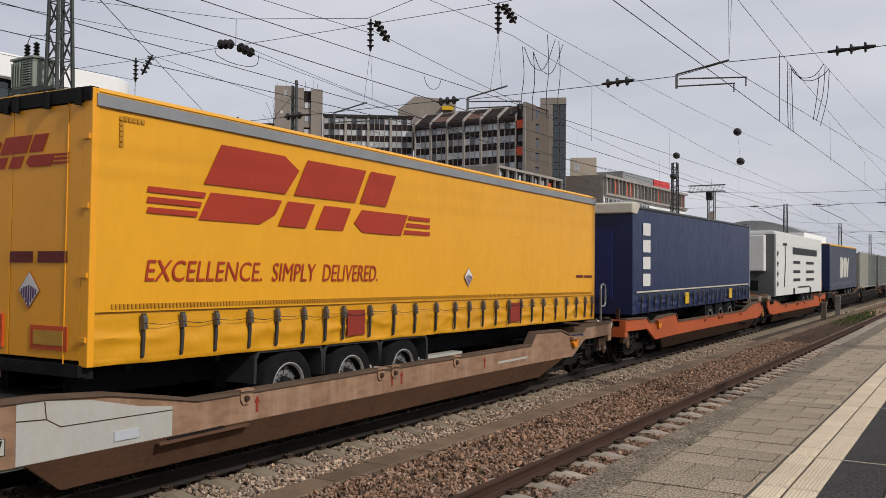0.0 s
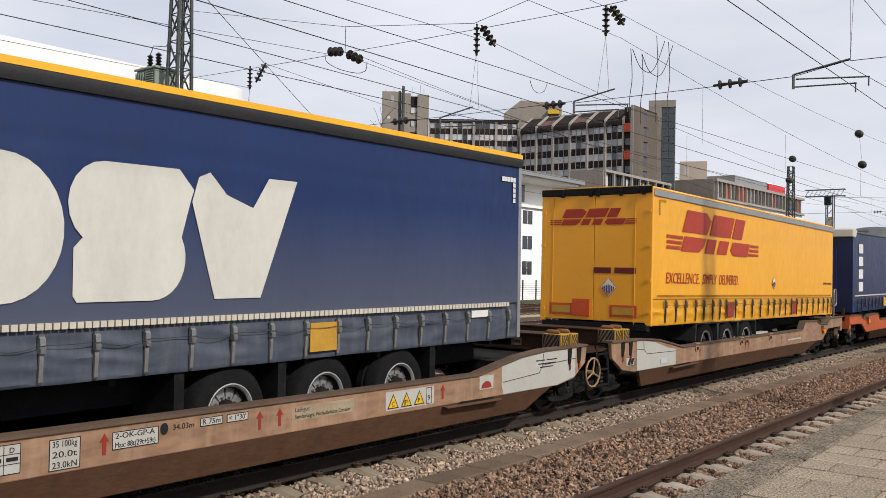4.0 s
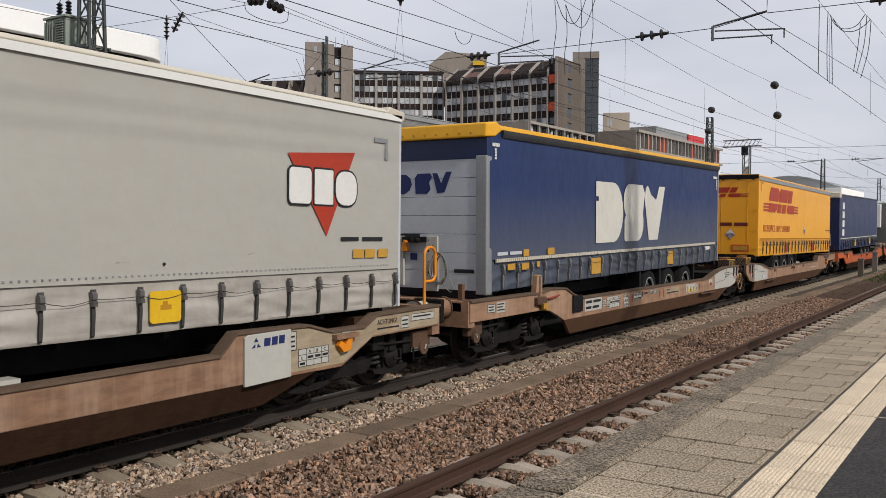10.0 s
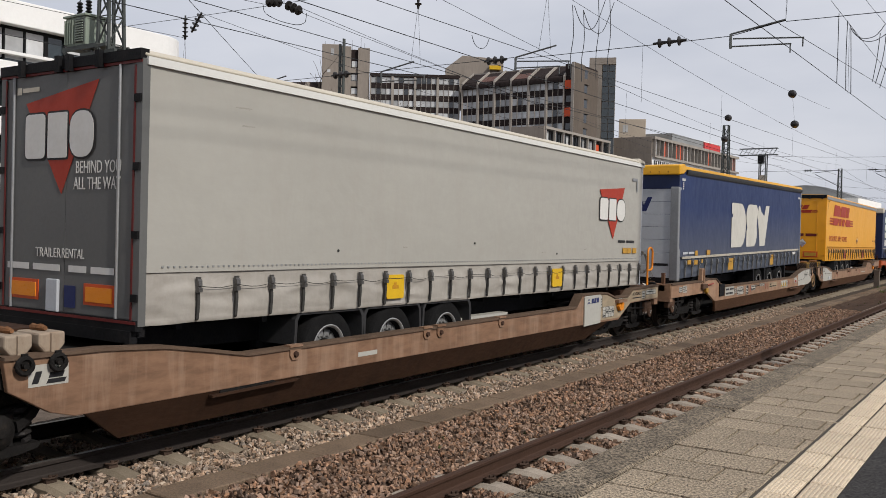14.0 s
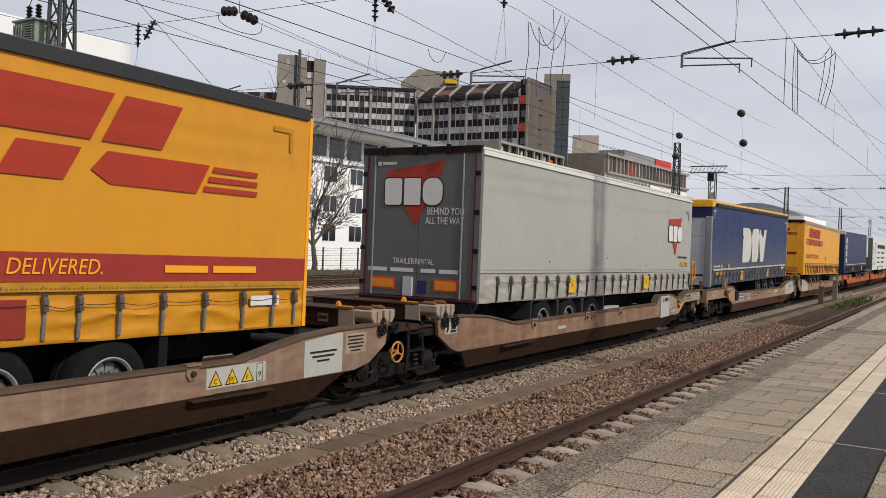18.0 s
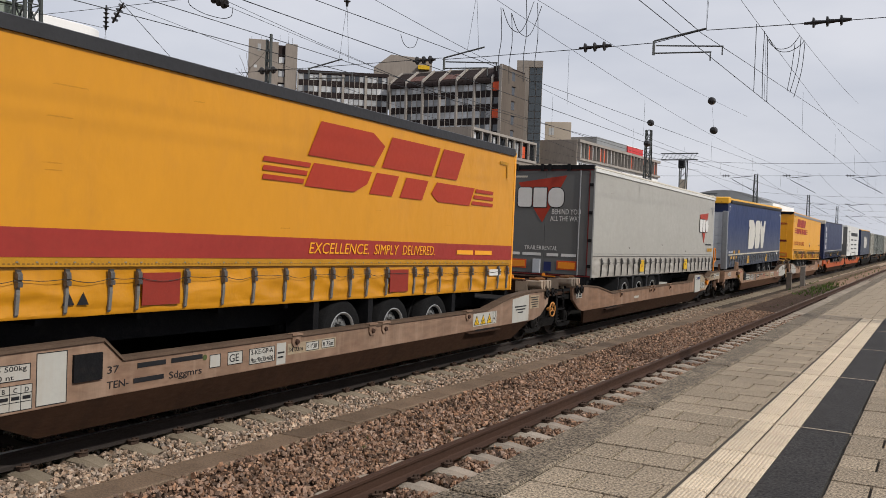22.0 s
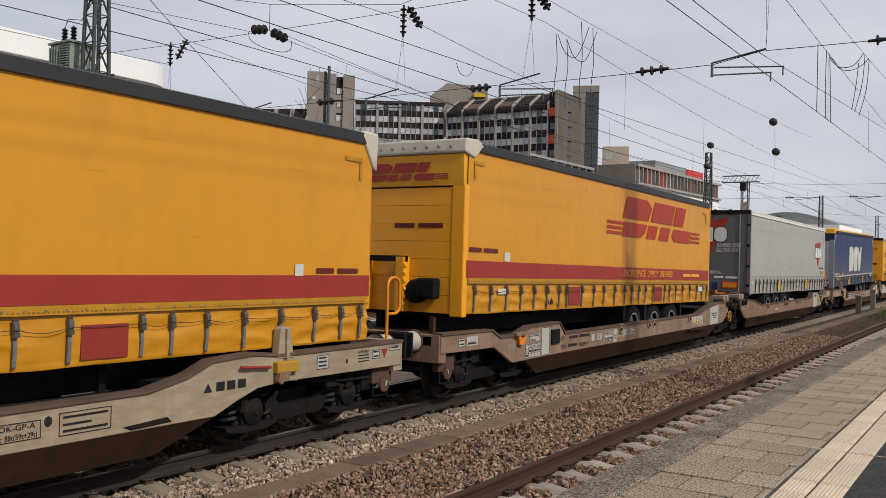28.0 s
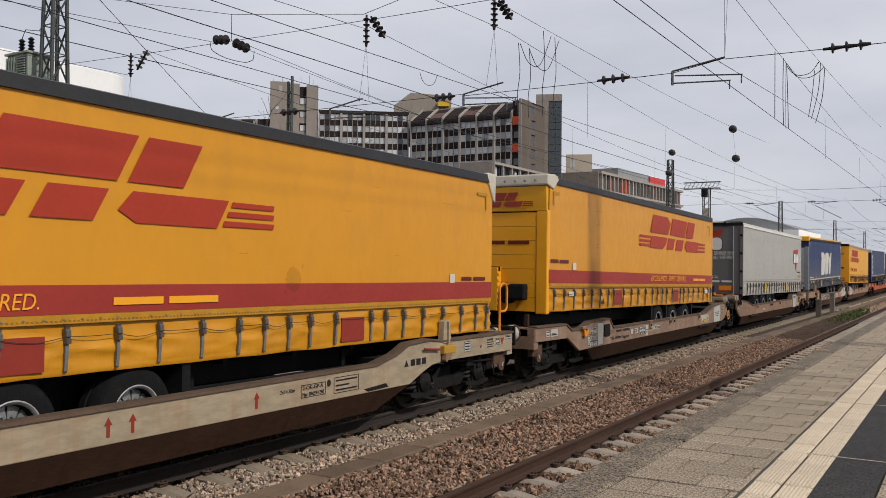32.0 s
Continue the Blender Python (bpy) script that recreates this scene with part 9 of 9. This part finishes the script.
def wire(p, q, sag=0.0, r=0.010, name="wire"):
    return part(name, Shape().tube(sagging(p, q, sag), r * 0.82, 5), WIRE, catenary)


def insulator(p, q, sheds=3, r=0.085, name="insulator"):
    """A rod with sheds between two points."""
    p, q = Vector(p), Vector(q)
    n = sheds * 4 + 2
    d_ = (q - p)
    pts, rad = [p], [0.028]
    for i in range(sheds):
        for f_, r_ in ((0.22, 0.03), (0.38, 0.035), (0.42, r), (0.54, r * 0.92), (0.62, 0.045)):
            pts.append(p + d_ * (0.06 + 0.88 * (i + f_) / sheds))
            rad.append(r_)
    s = Shape().tube(pts + [q], rad + [0.028], 12)
    return part(name, s, PORCELAIN, catenary, "ribbed dark insulator", smooth=True)


# near track: two contact wires with their messengers, meeting in an overlap
wire((-4.25, -15, 5.94), (-4.25, 76, 6.53), 0.0, 0.009, "contact_wire")
wire((-4.25, -15, 6.1), (-4.25, 17.4, 6.47), 0.0, 0.009, "contact_wire")
wire((-4.25, 17.4, 6.47), (-4.25, 76, 9.72), 0.0, 0.008, "contact_wire")
wire((-4.25, YS, 8.08), (-4.25, 76.5, 8.0), 0.4, 0.007, "messenger_wire")
wire((-4.25, -40, 8.4), (-4.25, YS, 8.08), 0.8, 0.007, "messenger_wire")
wire((-4.25, YS, 8.92), (-4.25, 53.3, 10.24), 0.22, 0.007, "messenger_wire")
wire((-4.25, -40, 8.4), (-4.25, YS, 8.92), 0.7, 0.007, "messenger_wire")
# train track
wire((-9.3, -15, 5.76), (-9.3, 76, 5.84), 0.0, 0.009, "contact_wire")
wire((-9.3, -15, 5.77), (-9.3, 76, 7.28), 0.0, 0.008, "contact_wire")
wire((-9.4, -40, 8.0), (-9.4, YS, 7.96), 0.55, 0.007, "messenger_wire")
wire((-9.4, YS, 7.95), (-9.4, 76.5, 8.0), 0.75, 0.007, "messenger_wire")
wire((-9.4, -40, 8.4), (-9.4, YS, 8.54), 0.7, 0.007, "messenger_wire")
wire((-9.4, YS, 8.52), (-9.4, 49.2, 9.18), 0.17, 0.007, "messenger_wire")
# tracks behind
wire((-13.8, -20, 6.76), (-13.8, 76, 6.78), 0.0, 0.010, "contact_wire")
wire((-13.8, -10, 5.96), (-13.8, 60, 7.28), 0.0, 0.010, "contact_wire")
wire((-13.8, -12, 7.15), (-13.7, YS, 8.64), 0.0, 0.009, "messenger_wire")
wire((-13.7, YS, 8.73), (-13.6, 76.5, 8.3), 0.85, 0.009, "messenger_wire")
wire((-18.3, -4, 7.02), (-19.35, YS, 9.0), 0.0, 0.009, "messenger_wire")
wire((-17.93, YS, 8.72), (-18.3, 76.5, 8.4), 1.05, 0.009, "messenger_wire")
wire((-18.3, -20, 6.3), (-18.0, 76, 6.3), 0.0, 0.010, "contact_wire")
wire((-22.9, -20, 6.3), (-22.6, 76, 6.3), 0.0, 0.010, "contact_wire")
wire((-22.7, -40, 8.9), (-23.1, YS, 8.4), 0.6, 0.009, "messenger_wire")
wire((-22.3, YS, 9.1), (-22.7, 76.5, 8.6), 1.0, 0.009, "messenger_wire")
wire((-10.6, 4.5, 8.4), (-21.5, 21.5, 6.4), 0.05, 0.009, "feeder_wire")
wire((-18.7, YS + 0.8, 8.85), (-18.7, 60, 6.6), 0.0, 0.009, "feeder_wire")
# beyond the next mast
for x in (-3.6, -8.8, -13.6, -18.3):
    wire((x, 76, 6.2), (x, 260, 6.2), 0.0, 0.012, "contact_wire")
    for k in range(3):
        wire((x, 76.5 + 55 * k, 8.1), (x, 131.5 + 55 * k, 8.1), 0.9, 0.012, "messenger_wire")

# headspan
wire((-26.6, YS, 9.15), (-9.7, YS, 8.85), 0.06, 0.010, "span_wire")
wire((-9.7, YS, 8.85), (3.1, YS, 9.6), 0.05, 0.010, "span_wire")
wire((-18.7, YS, 9.75), (-13.8, YS, 9.05), 0.0, 0.010, "span_wire")
wire((-13.8, YS, 9.05), (3.1, YS, 12.2), 0.0, 0.010, "span_wire")
wire((-26.6, YS, 11.6), (-18.7, YS, 9.75), 0.0, 0.010, "span_wire")
wire((-26.6, YS, 6.75), (-10.75, YS, 6.62), 0.02, 0.010, "span_wire")
wire((-10.75, YS, 6.58), (-5.5, YS, 6.58), 0.01, 0.010, "span_wire")
wire((-5.5, YS, 6.58), (-4.4, YS, 6.78), 0.0, 0.010, "span_wire")
wire((-4.4, YS, 6.76), (3.1, YS, 6.74), 0.03, 0.010, "span_wire")
for x, z, h_, p_, q_ in ((-13.7, 9.02, 0.85, (-13.55, 8.95), (-13.12, 8.34)), (-9.86, 8.85, 0.75, (-9.74, 8.8), (-9.4, 8.3)), (-23.12, 9.13, 0.78, (-22.32, 9.13), (-22.83, 8.56))):
    insulator((x, YS, z), (x, YS, z - h_), 5, 0.095)
    insulator((p_[0], YS, p_[1]), (q_[0], YS + 0.02, q_[1]), 4, 0.12)
    for k in (-0.08, 0.08):
        wire((x, YS, z - 0.75), (x + k * 2 - 0.05, YS, 6.72), 0.0, 0.005, "hanger")
insulator((-19.4, YS, 9.08), (-18.72, YS, 9.0), 3, 0.15)
insulator((-18.58, YS, 8.92), (-17.9, YS, 8.6), 3, 0.15)
part("jumper", Shape().tube(curved([(-19.53, YS, 9.03), (-19.46, YS, 8.8), (-19.15, YS, 8.6), (-18.72, YS, 8.42), (-18.13, YS, 8.26), (-17.85, YS, 8.27), (-17.76, YS, 8.33), (-17.73, YS, 8.55)]), 0.01, 5), WIRE, catenary)
wire((-18.65, YS, 9.75), (-18.65, YS, 8.95), 0, 0.012, "hanger")
insulator((-7.2, YS, 6.59), (-6.45, YS, 6.6), 3, 0.105)
insulator((-2.5, YS, 6.73), (-1.65, YS, 6.74), 3, 0.105)
insulator((-11.6, YS, 6.6), (-10.95, YS, 6.6), 3, 0.105)
insulator((-16.7, YS, 6.66), (-16.0, YS, 6.66), 3, 0.105)
insulator((-21.6, YS, 6.7), (-20.9, YS, 6.7), 3, 0.105)
for x in (-5.5, -10.7, -14.9, -19.6):
    arm = part("registration_arm", Shape().rod((x, YS, 6.62), (x + 1.1, YS, 6.80), 0.02).rod((x, YS, 6.62), (x, YS, 6.32), 0.03), GALV, catenary, "galvanised registration arm")
    part("steady_arm", Shape().rod((x + 0.05, YS, 6.52), (x + 1.46, YS, 6.40), 0.016).rod((x, YS, 6.36), (x + 1.22, YS, 6.30), 0.016).rod((x + 1.2, YS, 6.3), (x + 1.2, YS, 6.12), 0.014).rod((x + 1.44, YS, 6.4), (x + 1.44, YS, 6.22), 0.014), GALV, arm)
    if x == -5.5:
        wire((x + 1.1, YS, 6.8), (x + 1.2, YS, 9.25), 0, 0.005, "hanger")
        wire((x + 1.1, YS, 6.8), (x + 1.08, YS, 9.25), 0, 0.005, "hanger")

# droppers and current loops
for y in (24.2, 31.5, 42.0, 52.0, 62.0, 70.0):
    zt = 8.1 - 4 * 0.85 * ((y - YS) / 58.1) * (1 - (y - YS) / 58.1)
    wire((-4.22, y, zt), (-4.2, y, 6.1), 0, 0.005, "dropper")
    zt = 7.95 + 0.05 * (y - YS) / 58 - 4 * 0.95 * ((y - YS) / 58.1) * (1 - (y - YS) / 58.1)
    wire((-9.3, y - 1.2, zt), (-9.3, y - 1.2, 6.05), 0, 0.005, "dropper")
    wire((-13.6, y + 0.6, 7.9), (-13.6, y + 0.6, 6.3), 0, 0.005, "dropper")
for x, y, zt, zb in ((-9.45, 18.9, 7.85, 6.1), (-9.45, 19.5, 7.85, 6.1), (-9.25, 19.9, 8.35, 6.2), (-9.25, 20.6, 8.35, 6.2)):
    part("jumper", Shape().tube(curved([(x, y, zt), (x + 0.02, y + 0.05, zt * 0.6 + zb * 0.4), (x - 0.03, y + 0.03, zt * 0.3 + zb * 0.7), (x, y, zb)]), 0.009, 5), WIRE, catenary)
for x, y, z in ((-9.45, 19.0, 7.85),):
    for k in (0.0, 0.5):
        part("jumper", Shape().tube(curved([(x, y + k, z), (x + 0.03, y + k + 0.4, z - 0.38), (x + 0.07, y + k + 1.0, z - 0.32), (x + 0.1, y + k + 1.6, z + 0.55)]), 0.009, 5), WIRE, catenary)
for y, pts in ((24.0, ((-4.44, 8.14), (-4.44, 6.36))), (24.0, ((-4.23, 7.93), (-4.24, 7.0), (-4.22, 6.15))), (24.0, ((-4.15, 7.76), (-4.12, 6.9), (-4.10, 6.06))), (27.0, ((-3.9, 8.17), (-3.96, 7.5), (-4.06, 6.82))), (27.0, ((-3.74, 8.37), (-3.80, 7.56), (-3.98, 6.77))), (27.0, ((-3.63, 8.23), (-3.69, 7.38), (-3.87, 6.63))),
               (25.0, ((-4.36, 8.07), (-4.24, 7.81), (-4.02, 7.65), (-3.72, 7.69), (-3.5, 7.97))), (25.0, ((-4.28, 7.94), (-4.06, 7.62), (-3.76, 7.56), (-3.5, 7.69), (-3.37, 7.83)))):
    part("jumper", Shape().tube(curved([(px_, y, pz_) for px_, pz_ in pts]), 0.010, 5), WIRE, catenary, "hanging current loop")
for x, y in ((-13.6, 17.2),):
    part("jumper", Shape().tube(curved([(x - 0.2, 21.17, 8.04), (x - 0.2, 21.33, 7.82), (x - 0.2, 21.61, 7.74), (x - 0.2, 21.95, 7.85), (x - 0.2, 22.14, 8.15)]), 0.009, 5), WIRE, catenary)
for p in ((-9.1, 39.6, 8.6), (-9.1, 40.2, 7.35), (-13.6, 45.5, 8.5), (-13.6, 45.0, 7.35)):
    part("line_weight", Shape().lathe([(-0.28, 0.03), (-0.22, 0.13), (-0.08, 0.17), (0.08, 0.17), (0.22, 0.13), (0.28, 0.03)], p, "y", 12), PORCELAIN, catenary, "dark bulb insulator", smooth=True)
wire((-9.1, 39.6, 8.6), (-9.1, 40.2, 7.35), 0, 0.005, "hanger")
# cantilevers on the far masts
for y in (76.5, 131.0, 187.0):
    for x in (-4.5, -9.4, -14.0):
        wire((x - 1.6, y, 7.6), (x + 0.4, y, 6.5), 0, 0.03, "cantilever")
        wire((x - 1.8, y, 7.7), (x + 0.2, y, 7.9), 0, 0.03, "cantilever")
    wire((-23, y, 7.9), (4, y, 7.9), 0.0, 0.016, "span_wire")
    wire((-23, y, 9.5), (4, y, 9.5), 0.6, 0.016, "span_wire")
    for x in (-6.8, -11.6, -16.5):
        insulator((x, y, 7.9), (x + 0.7, y, 7.9), 3, 0.13)


# ---- small pieces of the platform ----
paving(-2.025, STRIP0 - 0.014, 4.27 - 0.375 * 8, STRIP_END, (2.5, 15.0))
part("strip_gap", Shape().box(STRIP0 - 0.02, STRIP0 + 0.01, 2, STRIP_END, PZ - 0.05, PZ - 0.006), JOINT, platform)
strip_pieces()
for k in range(-1, 6):
    y = 4.27 + 3.0 * k
    part("asphalt_infill", Shape().slab(STRIP1 + 0.004, DARK1 - 0.012, y + 0.006, min(y + 2.994, STRIP_END + 0.2), PZ - 0.06, PZ - 0.001, 0.004), ASPHALT, platform, "dark asphalt infill")
    part("joint_strip", Shape().box(-2.02, DARK1, y - 0.006, y + 0.006, PZ - 0.03, PZ + 0.0012), TACTILE, platform, "pale joint across the platform")
paving(DARK1, 3.5, 4.27 - 0.375 * 8, STRIP_END, (2.5, 9.0))
paving(-2.025, 3.5, STRIP_END, 60.0, (0, 0))


# ---- true axes ----
# the yard was laid out on a plan drawn a little short along the tracks and askew to them: set it right
ALONG, SKEW, UP = 1.0127, -0.0276, 0.991


def settle(ob, m):
    """Bring an object's pieces to the true axes; repeated pieces keep their shape and take their new place."""
    for p in ob.children:
        if p.location.length < 1e-6 and p.data is not None and p.data.users == 1:
            p.data.transform(m.to_4x4())
            settle(p, m)
        else:
            p.location = m @ p.location


TRAIN = [ob for ob, _, _ in T_S.values()]
for ob in [o for o in scene.objects if o.parent is None and o.type in ("MESH", "EMPTY")]:
    skew = Matrix(((1, 0, 0), (0 if ob in TRAIN else SKEW, ALONG, 0), (0, 0, UP)))
    if ob.type == "MESH":
        ob.data.transform(skew.to_4x4())
        continue
    rz = ob.rotation_euler.z
    ob.location = skew @ ob.location
    if rz:
        way = skew @ Vector((math.cos(rz), math.sin(rz), 0))
        ob.rotation_euler.z = math.atan2(way.y, way.x)
        skew = Matrix(((way.length, 0, 0), (0, 1, 0), (0, 0, UP)))
    settle(ob, skew)


def advance(t):
    """Metres that the braking train has gone at t seconds, from a mark of its own."""
    q = t - 16.0
    slip = float(np.interp(t, (0.0, 0.5, 1.0, 1.5, 2.0, 4.0, 6.5, 24.0, 26.0, 28.5, 30.5, 32.0), (-0.19, -0.08, 0.0, 0.02, -0.02, -0.07, 0.0, 0.0, 0.04, 0.15, 0.17, 0.08)))
    return ALONG * (slip + 36.808 + q * (1.990407 + q * (-0.0237959 + q * (7.65848e-05 + q * (-6.37568e-06 - q * 6.92562e-07))))) + 0.2085


def motions():
    steps = [0.5 * i for i in range(65)]
    rise = {"first": 0.03, "second": 0.03, "third": -0.02, "fourth": 0.045, "fifth": -0.03}
    for key, (ob, off, tilt) in T_S.items():
        z = ob.location.z + rise.get(key, 0.0)
        # the turn is about the trailer's near foot; lift it so that its middle keeps its height
        lift = -math.sin(radians(tilt)) * LEN * ALONG / 2
        walk(ob, [(t, pose(X_TRAIN, off * ALONG + advance(t), z + lift, tilt, 0, 0)) for t in steps])
    fine = [0.2 * i for i in range(161)]
    for w, q in SPIN:
        walk(w, [(t, pose(0, q, 0.46, -math.degrees(advance(t) / 0.46), 0, 0)) for t in fine])


motions()
